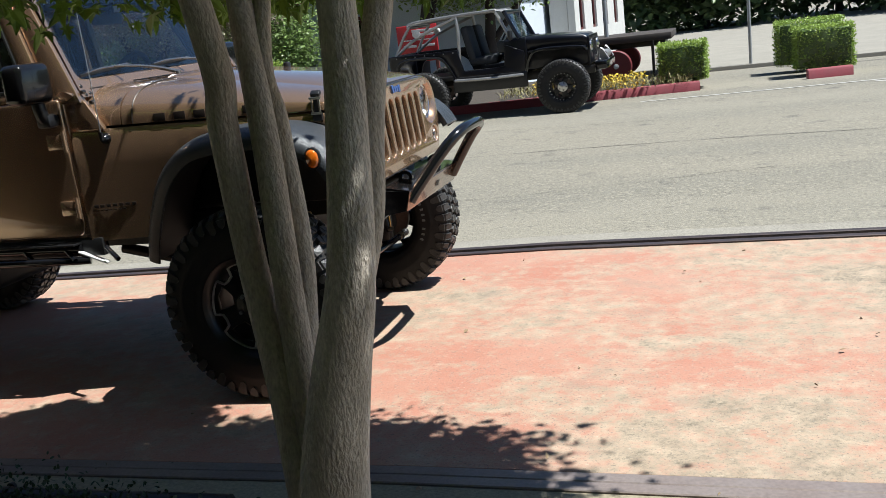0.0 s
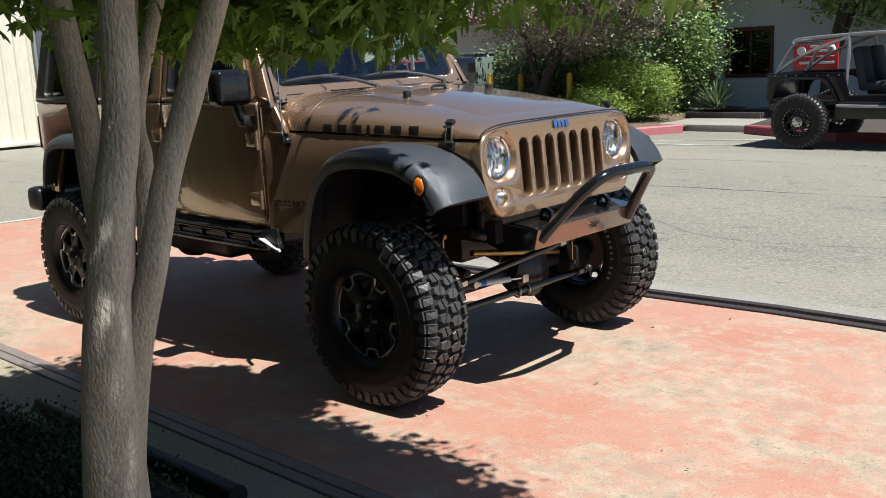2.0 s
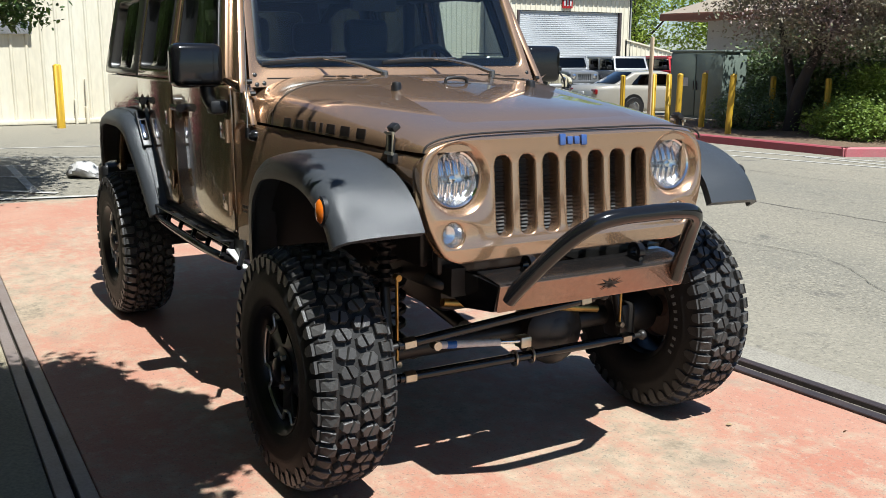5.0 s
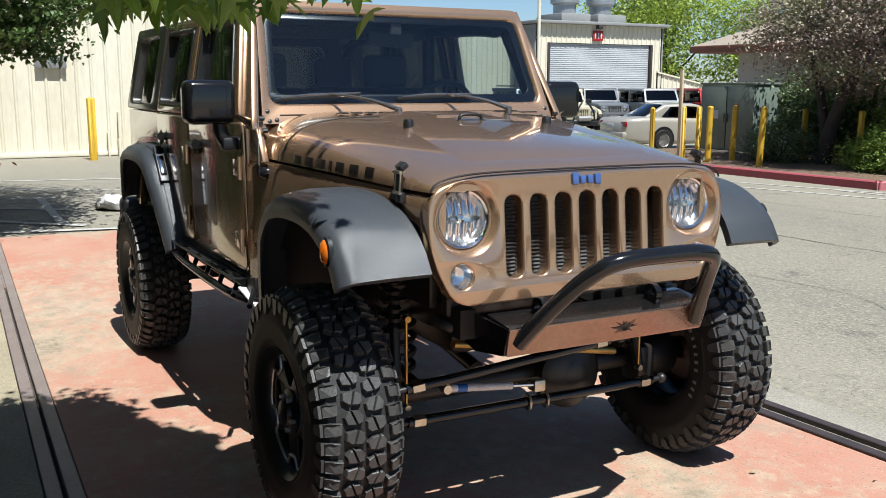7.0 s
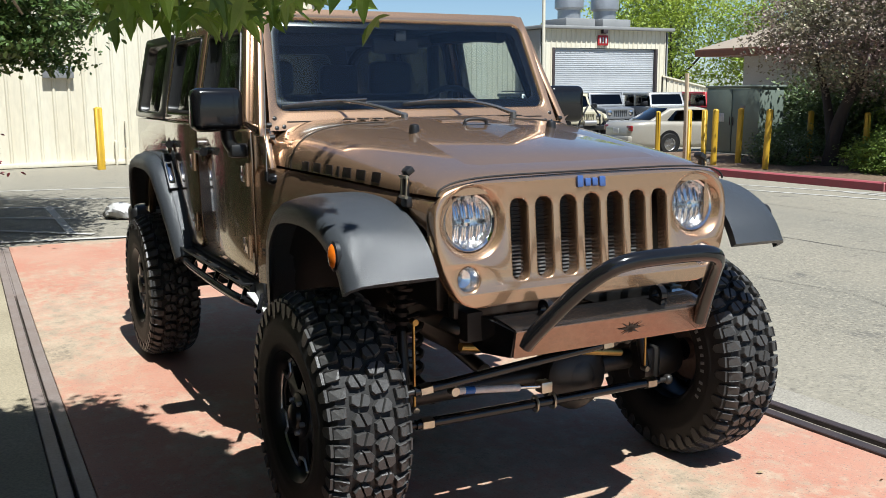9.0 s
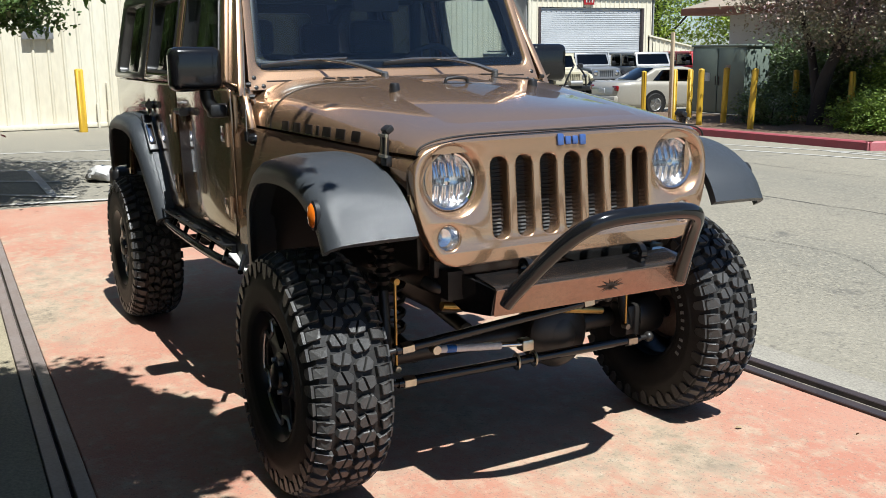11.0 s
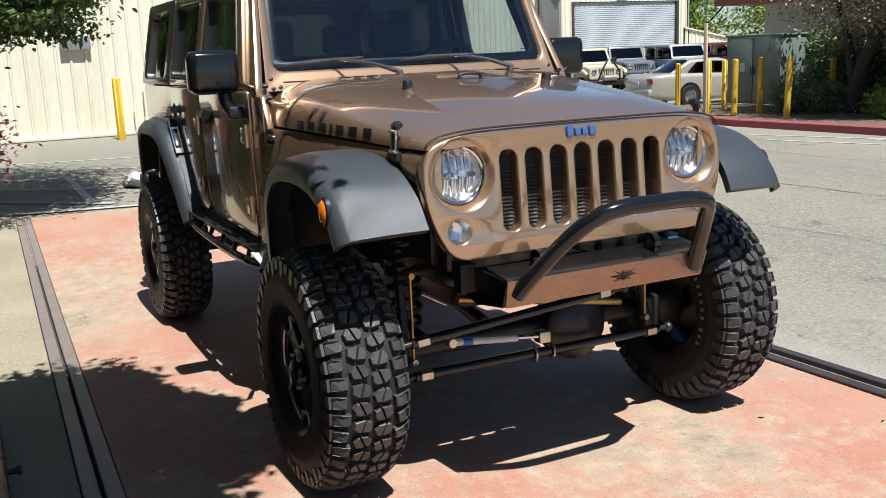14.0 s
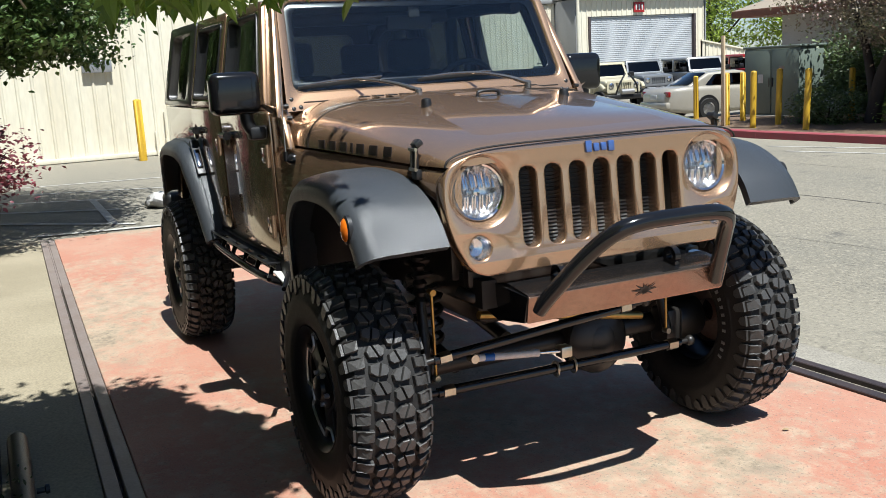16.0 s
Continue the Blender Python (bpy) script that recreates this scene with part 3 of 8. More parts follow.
TAR = surface("dark_crack_filler", (0.12, 0.11, 0.095), 0.9, scale=9)
crack("ground_crack", [(-9, 10.6), (-5, 10.9), (-1, 11.2), (3, 11.0), (8, 11.5)], 0.010, TAR, "long dark crack across the asphalt", 3)
crack("ground_crack", [(-6.5, 8.4), (-4, 8.9), (-2.4, 8.2), (0.4, 9.0)], 0.005, TAR, "thin dark crack in the asphalt", 4)
crack("ground_crack", [(-12, 13.6), (-8, 13.2), (-5, 13.9), (-1, 13.5)], 0.007, TAR, "thin dark crack in the asphalt", 5)


def stripe(x0, y0, x1, y1, w):
    a, b = Vector((x0, y0)), Vector((x1, y1))
    s = (b - a).normalized().orthogonal() * w / 2
    ps = [a - s, b - s, b + s, a + s]
    bm = bmesh.new()
    n = max(2, int((b - a).length))
    rings = []
    for i in range(n + 1):
        p, q = ps[0].lerp(ps[1], i / n), ps[3].lerp(ps[2], i / n)
        rings.append([(p.x, p.y, ground_height(p.y, p.x) + 0.006), (q.x, q.y, ground_height(q.y, q.x) + 0.006)])
    loft(bm, rings, cap=False, closed=False)
    return tagged(finish("ground_marking", bm, LINE_PAINT), "worn white painted parking line on asphalt", "marking", "parking lines", "structure")


for a in ((-14.9, 3.0, -13.2, 6.4), (-10.5, 3.0, -9.9, 6.4), (-13.98, 2.4, -13.1, 4.1), (-12.9, 2.4, -11.95, 4.1), (-11.95, 2.4, -10.6, 4.1), (-13.34, 3.88, -10.81, 3.88), (-16.2, 2.6, -15.2, 7.0)):
    stripe(*a, 0.1)
for a in ((-11.5, 15.0, -6.2, 17.2), (-10.6, 14.5, -5.6, 16.3), (-1.5, 16.55, 6.0, 17.2), (2.2, 16.7, 4.6, 13.2), (-9.6, 15.7, -6.8, 15.9)):
    stripe(*a, 0.1)

# ---- left: the corrugated shed ----
shed = thing("wall_shed", (-20.95, 0, 0), "long cream corrugated sheet-metal shed wall, rust streaked", "wall", kind="structure")
bm = bmesh.new()
prof, y = [], -14.0
while y < 10.6:
    for dy, dx in ((0.0, 0.0), (0.22, 0.0), (0.245, 0.028), (0.275, 0.028), (0.30, 0.0)):
        prof.append((dx, y + dy))
    y += 0.305
loft(bm, [[(dx, yy, z) for dx, yy in prof] for z in (0.10, 2.0, 5.2)], cap=False, closed=False)
part("cladding", bm, CREAM_METAL, shed, smooth=20)
bm = bmesh.new()
box(bm, (-0.16, -1.62, 2.6), (0.28, 24.74, 5.2))
part("backing", bm, CREAM_METAL, shed)
bm = bmesh.new()
box(bm, (0.03, -1.62, 0.06), (0.09, 24.74, 0.1), 0.01)
part("base_trim", bm, CREAM_METAL, shed)
bm = bmesh.new()
box(bm, (-3.0, 10.78, 2.6), (6.2, 0.06, 5.2), 0.01)
part("end_wall", bm, GREY_METAL, shed)
bm = bmesh.new()
box(bm, (-3.0, -1.6, 5.25), (6.6, 25.2, 0.14), 0.03)
part("roof", bm, GREY_METAL, shed)
bm = bmesh.new()
box(bm, (0.09, 4.97, 2.02), (0.1, 0.62, 0.26), 0.01)
part("wall_vent", bm, GALV, shed, "small grey metal vent hood")
for yy, hh, rr in ((6.05, 0.52, 0.025), (6.28, 0.95, 0.02), (6.28, 0.35, 0.04)):
    bm = bmesh.new()
    rod(bm, (0.13, yy, 0.0), (0.13, yy, hh), rr)
    rod(bm, (0.13, yy, hh), (0.02, yy, hh), rr * 0.8)
    part("pipe", bm, CREAM_METAL, shed)


def bollard(x, y, h, r=0.075, z=None, label="yellow steel bollard, paint scuffed", lean=0.0, name="bollard"):
    z = ground_height(y) if z is None else z
    bm = bmesh.new()
    top = (lean, 0, h)
    rod(bm, (0, 0, -0.05), (lean * 0.98, 0, h - 0.03), r, seg=20)
    lathe(bm, [(r, 0), (r * 0.93, 0.018), (r * 0.6, 0.034), (0.005, 0.04)], Matrix.Translation((lean, 0, h - 0.03)), 20)
    bmesh.ops.remove_doubles(bm, verts=bm.verts, dist=1e-5)
    ob = finish(name, bm, YELLOW)
    ob.location = (x, y, z)
    return tagged(ob, label, "bollard", "yellow bollards")


bollard(-19.8, 7.05, 1.28, 0.085, label="yellow steel bollard near the corner of the shed")
bollard(-19.8, 5.57, 1.28, 0.085, label="yellow steel bollard before the cream shed wall")

# ---- far: the sheet-metal workshop with a roll-up door ----
WX = -40.0
shop = thing("workshop_building", (WX, 0, ground_height(40)), "tan sheet-metal workshop with white roll-up door and roof vents", "building")
g0 = 0.5
bm = bmesh.new()
prof, y = [], 0.0
while y < 9.0:
    for dy, dx in ((0.0, 0.0), (0.2, 0.0), (0.23, 0.04), (0.28, 0.04), (0.31, 0.0)):
        prof.append((y + dy, dx))
    y += 0.31
prof = [q for q in prof if q[0] < 8.15]
y0 = 30.1
for lo, hi, z0, z1 in ((0, 0.7, 0, 4.1), (7.35, 8.15, 0, 4.1), (0, 8.15, 4.1, 5.05)):
    b2 = bmesh.new()
    loft(b2, [[(dx, y0 + yy, z) for yy, dx in prof if lo <= yy <= hi] for z in (z0, z1)], cap=False, closed=False)
    part("cladding", b2, CREAM_METAL, shop, smooth=20)
bm = bmesh.new()
box(bm, (-6.2, y0 - 0.02, 2.5), (12.2, 0.05, 5.0), 0.01)
part("side_wall", bm, GREY_METAL, shop)
bm = bmesh.new()
box(bm, (-6.1, y0 + 8.2, 2.5), (12.2, 0.08, 5.0), 0.01)
part("side_wall", bm, GREY_METAL, shop)
bm = bmesh.new()
box(bm, (-12.2, y0 + 4.1, 2.5), (0.1, 8.2, 5.0), 0.01)
part("back_wall", bm, GREY_METAL, shop)
bm = bmesh.new()
box(bm, (-6.0, y0 + 4.07, 5.12), (12.7, 8.7, 0.16), 0.03)
part("roof", bm, GREY_METAL, shop)
door = bmesh.new()
pr, z = [], 0.0
while z < 4.1:
    pr += [(-0.12, z), (-0.09, z + 0.02), (-0.09, z + 0.075), (-0.12, z + 0.095)]
    z += 0.1
loft(door, [[(dx, yy, z) for dx, z in pr] for yy in (y0 + 0.7, y0 + 7.35)], cap=False, closed=False)
part("roll_up_door", door, ROLL_DOOR, shop, "white slatted roll-up door", smooth=20)
for yy in (y0 + 0.66, y0 + 7.38):
    bm = bmesh.new()
    box(bm, (0.02, yy, 2.05), (0.2, 0.12, 4.1), 0.01)
    part("door_jamb", bm, DARK_STEEL, shop)
bm = bmesh.new()
box(bm, (0.08, y0 + 3.75, 4.5), (0.05, 0.66, 0.52), 0.01)
sgn = part("number_sign", bm, SIGN_RED, shop, "small red sign with pale bars")
for k in (-1, 0, 1):
    bm = bmesh.new()
    box(bm, (0.112, y0 + 3.75 + 0.19 * k, 4.5), (0.012, 0.09, 0.3), 0.004)
    part("bar", bm, WHITE_PAINT, sgn)
bm = bmesh.new()
box(bm, (0.2, y0 + 3.75, 4.95), (0.3, 0.3, 0.22), 0.04)
part("door_lamp", bm, DARK_STEEL, shop)
for yy, s in ((32.6, 1.0), (35.0, 1.0)):
    bm = bmesh.new()
    box(bm, (-2.5, yy + 0.9, 5.45), (2.2, 1.9, 0.55), 0.03)
    part("vent_curb", bm, GREY_METAL, shop)
    bm = bmesh.new()
    lathe(bm, [(0.62, 0), (0.62, 0.5), (0.78, 0.62), (0.78, 1.5), (0.7, 1.62), (0.02, 1.7)], Matrix.Translation((-2.5, yy + 0.9, 5.7)), 28)
    part("roof_vent", bm, GALV, shop, "round galvanised roof vent")
wing, y = [], 21.3
while y < 30.0:
    for dy, dx in ((0.0, 0.0), (0.2, 0.0), (0.23, 0.04), (0.28, 0.04), (0.31, 0.0)):
        wing.append((min(y + dy, 30.02), dx))
    y += 0.31
bm = bmesh.new()
loft(bm, [[(-2.0 + dx, yy, z) for yy, dx in wing] for z in (0.0, 4.9)], cap=False, closed=False)
part("cladding", bm, CREAM_METAL, shop, smooth=20)
bm = bmesh.new()
box(bm, (-5.1, 25.65, 2.45), (6.0, 8.6, 4.85), 0.02)
part("wing_wall", bm, GREY_METAL, shop)
bm = bmesh.new()
box(bm, (-5.0, 25.65, 5.02), (6.3, 8.8, 0.2), 0.03)
part("roof", bm, GREY_METAL, shop)
# the low lean-to beyond the door
lean = thing("lean_to_fence", (-40, 37.95, ground_height(38)), "low cream sheet-metal lean-to with a sloping top", "shed")
bm = bmesh.new()
prof2, y = [], 0.0
while y < 6:
    for dy, dx in ((0, 0), (0.2, 0), (0.23, 0.04), (0.28, 0.04)):
        prof2.append((y + dy, dx))
    y += 0.31
loft(bm, [[(dx, yy, (2.62 - 0.19 * yy) * k) for yy, dx in prof2] for k in (0, 1)], cap=False, closed=False)
part("cladding", bm, CREAM_METAL, lean, smooth=20)
bm = bmesh.new()
loft(bm, [[(x, 0, 2.6), (x, 6.2, 1.42), (x, 6.2, 1.5), (x, 0, 2.68)] for x in (0.1, -2.4)])
part("roof", bm, CREAM_METAL, lean)
pole = bmesh.new()
rod(pole, (-30, 23.45, -0.3), (-30, 23.45, 9.5), 0.07, 0.06, 16)
tagged(finish("light_pole", pole, CREAM_METAL), "slim pale steel pole by the workshop", "pole")

# ---- centre: planting island with kerb, utility box, bollards ----
isl = thing("planting_island", (0, 0, 0), "kerbed planting island with bark mulch", "planter", kind="structure")
edge = [(-17.9, 16.55), (-13.0, 16.1), (-9.35, 16.35), (-8.45, 18.15), (-9.2, 20.6), (-9.6, 24.0), (-14.5, 23.0), (-17.7, 20.6)]
bm = bmesh.new()
gz = -0.135
top = [bm.verts.new((x, y, gz + 0.11 + 0.02 * math.sin(x * 3 + y))) for x, y in edge]
c = bm.verts.new((-14, 19.5, gz + 0.22))
for i in range(len(top)):
    bm.faces.new((top[i], top[(i + 1) % len(top)], c))
part("mulch_bed", bm, MULCH, isl)
for (xa, ya), (xb, yb), m in ((edge[0], edge[1], RED_KERB), (edge[1], edge[2], RED_KERB), (edge[2], edge[3], PINK_KERB)):
    bm = bmesh.new()
    a, b = Vector((xa, ya, gz)), Vector((xb, yb, gz))
    d = (b - a).normalized()
    s = Vector((-d.y, d.x, 0)) * 0.15
    loft(bm, [[p - Vector((0, 0, 0.1)), p + Vector((0, 0, 0.13)), p + s * 0.15 + Vector((0, 0, 0.15)), p + s + Vector((0, 0, 0.15)), p + s - Vector((0, 0, 0.1))] for p in (a - d * 0.02, b + d * 0.02)])
    part("kerb", bm, m, isl)


def on_island(x, y):
    return gz + 0.13


for x, y, h, ln in ((-17.4, 18.4, 1.02, 0), (-14.75, 16.98, 1.12, 0), (-15.2, 17.85, 1.1, 0), (-13.7, 16.72, 1.15, 0.02), (-13.7, 17.4, 1.16, 0.04), (-12.4, 16.82, 1.17, 0.06), (-12.9, 18.6, 1.1, 0), (-11.3, 18.3, 1.1, 0)):
    bollard(x, y, h, 0.062, on_island(x, y), "yellow steel bollard standing in bark mulch", ln)
bm = bmesh.new()
box(bm, (0, 0, 0.95), (0.09, 0.04, 1.9), 0.004)
ob = finish("wooden_stake", bm, WOOD)
ob.location = (-14.72, 16.86, on_island(0, 0))
tagged(ob, "tall raw wooden stake beside the bollards", "stake")
ub = thing("utility_cabinet", pose(-15.5, 19.0, gz + 0.1), "large dark green steel utility cabinet behind yellow bollards", "cabinet")
bm = bmesh.new()
box(bm, (0, 0.35, 0.04), (1.9, 0.95, 0.12), 0.01)
part("plinth", bm, CONCRETE, ub)
bm = bmesh.new()
box(bm, (0, 0.35, 0.86), (1.7, 0.72, 1.52), 0.015)
part("body", bm, BOX_GREEN, ub)
bm = bmesh.new()
box(bm, (0, 0.35, 1.64), (1.77, 0.8, 0.05), 0.015)
part("lid", bm, BOX_GREEN, ub)
for k in (-1, 1):
    bm = bmesh.new()
    box(bm, (0.425 * k, -0.02, 0.86), (0.82, 0.03, 1.44), 0.008)
    d = part("door", bm, BOX_GREEN, ub)
    bm = bmesh.new()
    box(bm, (0.425 * k - 0.1 * k, -0.038, 1.05 + 0.12 * k), (0.16, 0.006, 0.2 if k < 0 else 0.08), 0.001)
    part("label_plate", bm, DECAL_WHITE if k < 0 else STEEL, d)
    bm = bmesh.new()
    rod(bm, (0.05 * k, -0.05, 0.75), (0.05 * k, -0.05, 0.95), 0.012)
    part("handle", bm, DARK_STEEL, d)

# ---- right: kerb with the flower bed, buildings ----
kb = thing("flower_bed_kerb", (0, 0, 0), "red painted kerb along a dry flower bed", "kerb", kind="structure")
for (xa, ya), (xb, yb) in (((-7.2, 18.3), (-5.0, 17.15)), ((-5.0, 17.15), (-0.55, 17.85)), ((1.3, 18.15), (2.05, 18.28))):
    bm = bmesh.new()
    a, b = Vector((xa, ya, -0.15)), Vector((xb, yb, -0.15))
    d = (b - a).normalized()
    s = Vector((-d.y, d.x, 0)) * 0.16
    loft(bm, [[p - Vector((0, 0, 0.1)), p + Vector((0, 0, 0.13)), p + s * 0.15 + Vector((0, 0, 0.16)), p + s + Vector((0, 0, 0.16)), p + s - Vector((0, 0, 0.1))] for p in (a, b)])
    part("kerb", bm, RED_KERB, kb)
bm = bmesh.new()
vs = [bm.verts.new(p) for p in ((-7.2, 18.45, 0.0), (-5, 17.3, 0.0), (-0.6, 18.0, 0.0), (-0.5, 21.5, 0.02), (-7.6, 21.5, 0.02))]
bm.faces.new(vs)
part("bed", bm, SOIL, kb)
plate("pavement_far", -9.3, -5.0, 18.6, 24.5, -0.3, -0.02, CONCRETE, "pale concrete path before the blue-grey building", "pavement", 0.02)
plate("pavement_rise", -4.0, 40.0, 22.5, 60.0, -1.0, -0.12, CONCRETE, "pale sunlit lot beyond the hedges", "pavement", 0.02)


def opening_wall(parent, name, w, h, openings, m, material, thick=0.2):
    """A wall panel with window openings through it, in its own u, v."""
    bm = sheet([(0, 0), (w, 0), (w, h), (0, h)], [[(a, b), (a + c, b), (a + c, b + d), (a, b + d)] for a, b, c, d in openings], thick, 0.003, m)
    return part(name, bm, material, parent, smooth=20)


bh = thing("blue_grey_building", (0, 0, -0.2), "low blue-grey stucco building with dark red window trim", "building")
FY = 23.6
flat_wall = Matrix(((1, 0, 0, -10.45), (0, 0, -1, FY), (0, 1, 0, 0), (0, 0, 0, 1)))
opening_wall(bh, "wall", 5.6, 3.0, [(0.32, 1.0, 1.1, 1.05)], flat_wall, BLUE_WALL)
for u in (0.32,):
    bm = sheet([(u - 0.09, 0.91), (u + 1.19, 0.91), (u + 1.19, 2.14), (u - 0.09, 2.14)], [[(u, 1.0), (u + 1.1, 1.0), (u + 1.1, 2.05), (u, 2.05)]], 0.12, 0.01, Matrix.Translation((0, -0.07, 0)) @ flat_wall)
    wf = part("window_frame", bm, RED_TRIM, bh)
    bm = bmesh.new()
    box(bm, (-10.45 + u + 0.55, FY + 0.02, 1.52), (0.05, 0.05, 1.05), 0.005)
    part("mullion", bm, RED_TRIM, wf)
    bm = bmesh.new()
    box(bm, (-10.45 + u + 0.55, FY + 0.04, 1.52), (1.1, 0.012, 1.05))
    part("pane", bm, DARK_GLASS, wf)
bm = bmesh.new()
box(bm, (-10.35, FY + 3.1, 1.5), (0.2, 6.0, 3.0))
part("side_wall", bm, BLUE_WALL, bh)
bm = bmesh.new()
box(bm, (-4.95, FY + 3.1, 1.5), (0.2, 6.0, 3.0))
part("side_wall", bm, BLUE_WALL, bh)
bm = bmesh.new()
box(bm, (-7.65, FY + 6.2, 1.5), (5.6, 0.2, 3.0))
part("back_wall", bm, BLUE_WALL, bh)
bm = bmesh.new()
box(bm, (-7.6, FY + 2.9, 3.16), (6.6, 7.4, 0.2), 0.03)
part("roof", bm, WHITE_PAINT, bh)
bm = bmesh.new()
box(bm, (-7.6, FY - 0.84, 3.12), (6.6, 0.06, 0.16), 0.01)
part("fascia", bm, RED_TRIM, bh)

ts = thing("red_tenant_sign", (-6.08, 18.95, -0.05), "red notice board with white lines of lettering", "sign")
for k in (-0.36, 0.36):
    bm = bmesh.new()
    box(bm, (k, 0, 0.7), (0.07, 0.07, 1.4), 0.01)
    part("post", bm, RED_TRIM, ts)
bm = bmesh.new()
box(bm, (0, -0.06, 1.25), (0.86, 0.05, 0.74), 0.02)
bd = part("board", bm, SIGN_RED, ts)
for z, a, b in ((1.50, -0.1, 0.36), (1.42, -0.05, 0.36), (1.32, -0.3, 0.36), (1.2, -0.3, -0.02), (1.2, 0.03, 0.36)):
    bm = bmesh.new()
    box(bm, ((a + b) / 2, -0.09, z), (b - a, 0.012, 0.05 if z != 1.32 else 0.02), 0.003)
    part("text_bar", bm, WHITE_PAINT, bd)

wb = thing("white_building", (0, 0, -0.3), "white stucco building with tall narrow windows", "building")
WM = Matrix.Translation((-4.1, 26.6, 0)) @ pose(0, 0, 0, 0, 0, 85) @ Matrix(((1, 0, 0, 0), (0, 0, -1, 0), (0, 1, 0, 0), (0, 0, 0, 1)))
wins = [(0.55 + 1.6 * k, 1.2, 0.6, 2.0) for k in range(4)]
opening_wall(wb, "wall", 7.0, 5.2, wins, WM, WHITE_WALL)
for a, b, c, d in wins:
    bm = sheet([(a, b), (a + c, b), (a + c, b + d), (a, b + d)], [[(a + 0.07, b + 0.07), (a + c - 0.07, b + 0.07), (a + c - 0.07, b + d - 0.07), (a + 0.07, b + d - 0.07)]], 0.08, 0.004, WM)
    wf = part("window_frame", bm, RED_TRIM, wb)
    bm = sheet([(a + 0.07, b + 0.07), (a + c - 0.07, b + 0.07), (a + c - 0.07, b + d - 0.07), (a + 0.07, b + d - 0.07)], (), 0.02, 0.002, WM)
    part("pane", bm, DARK_GLASS, wf)
bm = sheet([(-0.4, 5.2), (7.4, 5.2), (7.4, 5.45), (-0.4, 5.45)], (), 0.9, 0.01, WM @ Matrix.Translation((0, 0, -0.25)))
part("roof", bm, ROOF_TAN, wb)
bm = sheet([(0, 0), (0.15, 0), (0.15, 5.2), (0, 5.2)], (), 0.5, 0.004, WM @ Matrix.Translation((0, 0, -0.36)))
part("side_wall", bm, WHITE_WALL, wb)
bm = sheet([(6.85, 0), (7.0, 0), (7.0, 5.2), (6.85, 5.2)], (), 0.5, 0.004, WM @ Matrix.Translation((0, 0, -0.36)))
part("side_wall", bm, WHITE_WALL, wb)

# tan-roofed house behind the dark tree
hs = thing("tan_roofed_house", (-18.3, 22.1, -0.25), "low white house with a tan hipped roof and red-brown fascia", "house")
bm = bmesh.new()
box(bm, (3.5, 3.2, 1.35), (7, 6.4, 2.7))
part("wall", bm, WHITE_WALL, hs)
bm = bmesh.new()
loft(bm, [[(-0.9, -0.9, 2.86), (7.9, -0.9, 2.86), (7.9, 7.3, 2.86), (-0.9, 7.3, 2.86)], [(3.0, 3.1, 4.5), (4.0, 3.1, 4.5), (4.0, 3.3, 4.5), (3.0, 3.3, 4.5)]])
part("roof", bm, ROOF_TAN, hs)
bm = bmesh.new()
box(bm, (3.5, 3.2, 2.76), (8.84, 8.24, 0.18), 0.01)
part("fascia", bm, surface("rust_fascia", (0.34, 0.13, 0.075), 0.7), hs)

# posts by the far lot
for x, y, h, r in ((0.42, 22.6, 2.0, 0.035), (-2.45, 20.4, 3.2, 0.045), (3.6, 21.5, 4.2, 0.05)):
    bm = bmesh.new()
    rod(bm, (0, 0, -0.1), (0, 0, h), r)
    ob = finish("steel_post", bm, GALV)
    ob.location = (x, y, -0.12)
    tagged(ob, "slim grey galvanised steel post", "post", "steel posts")
# unseen walls closing the yard behind the camera, tall to block sky light
plate("wall_side", -17.0, -2.7, 0.35, 0.6, -0.1, 9.6, BROWN_BRICK, "dark brown wall along the walkway", "wall", 0.01)
plate("wall_sky_blocker", -2.7, 8.0, -1.75, -1.45, -0.1, 9.6, BLOCKER_WALL, "unseen dark wall added behind the walkway to block sky light", "wall", 0.01)
plate("wall_behind", -40, 30, -9.4, -9.0, -0.1, 4.2, CONCRETE, "unseen plain wall closing the yard", "wall", 0.01)

# iron pipe lying along the walkway
pipe = thing("iron_pipe", (-3.3, 2.575, 0.0), "black iron pipe lying along the shaded walkway", "pipe")
part("barrel", tube(bmesh.new(), [(0.0, 0.0, 0.052), (0.7, 0.004, 0.052), (1.2, 0.008, 0.052), (1.6, 0.012, 0.052)], 0.044, 14, 3), BLACK_TRIM, pipe)
part("knob", lathe(bmesh.new(), [(0.012, 0.0), (0.012, 0.03), (0.02, 0.034), (0.018, 0.048), (0.002, 0.05)], Matrix.Translation((0.62, 0.05, 0.05)) @ Matrix.Rotation(radians(-90), 4, "X"), 12), BLACK_TRIM, pipe)

# crumpled sack lying in the shaded bays
rng = random.Random(8)
bm = bmesh.new()
rings = []
for i in range(15):
    t = i / 14
    w, h = 0.19 * math.sin(math.pi * min(max(t, 0.04), 0.96)) ** 0.45, 0.21 * math.sin(math.pi * min(max(t, 0.05), 0.95)) ** 0.6
    ring = []
    for k in range(18):
        a = 2 * math.pi * k / 18
        f = 1 + 0.13 * math.sin(5 * a + 9 * t) + rng.uniform(-0.09, 0.09)
        ring.append((-0.42 + 0.84 * t + rng.uniform(-0.012, 0.012), w * f * math.cos(a), max(0.0, h * (0.5 + 0.5 * f * math.sin(a)))))
    rings.append(ring)
loft(bm, rings, cap=True)
sack = finish("woven_sack", bm, SACK, smooth=35)
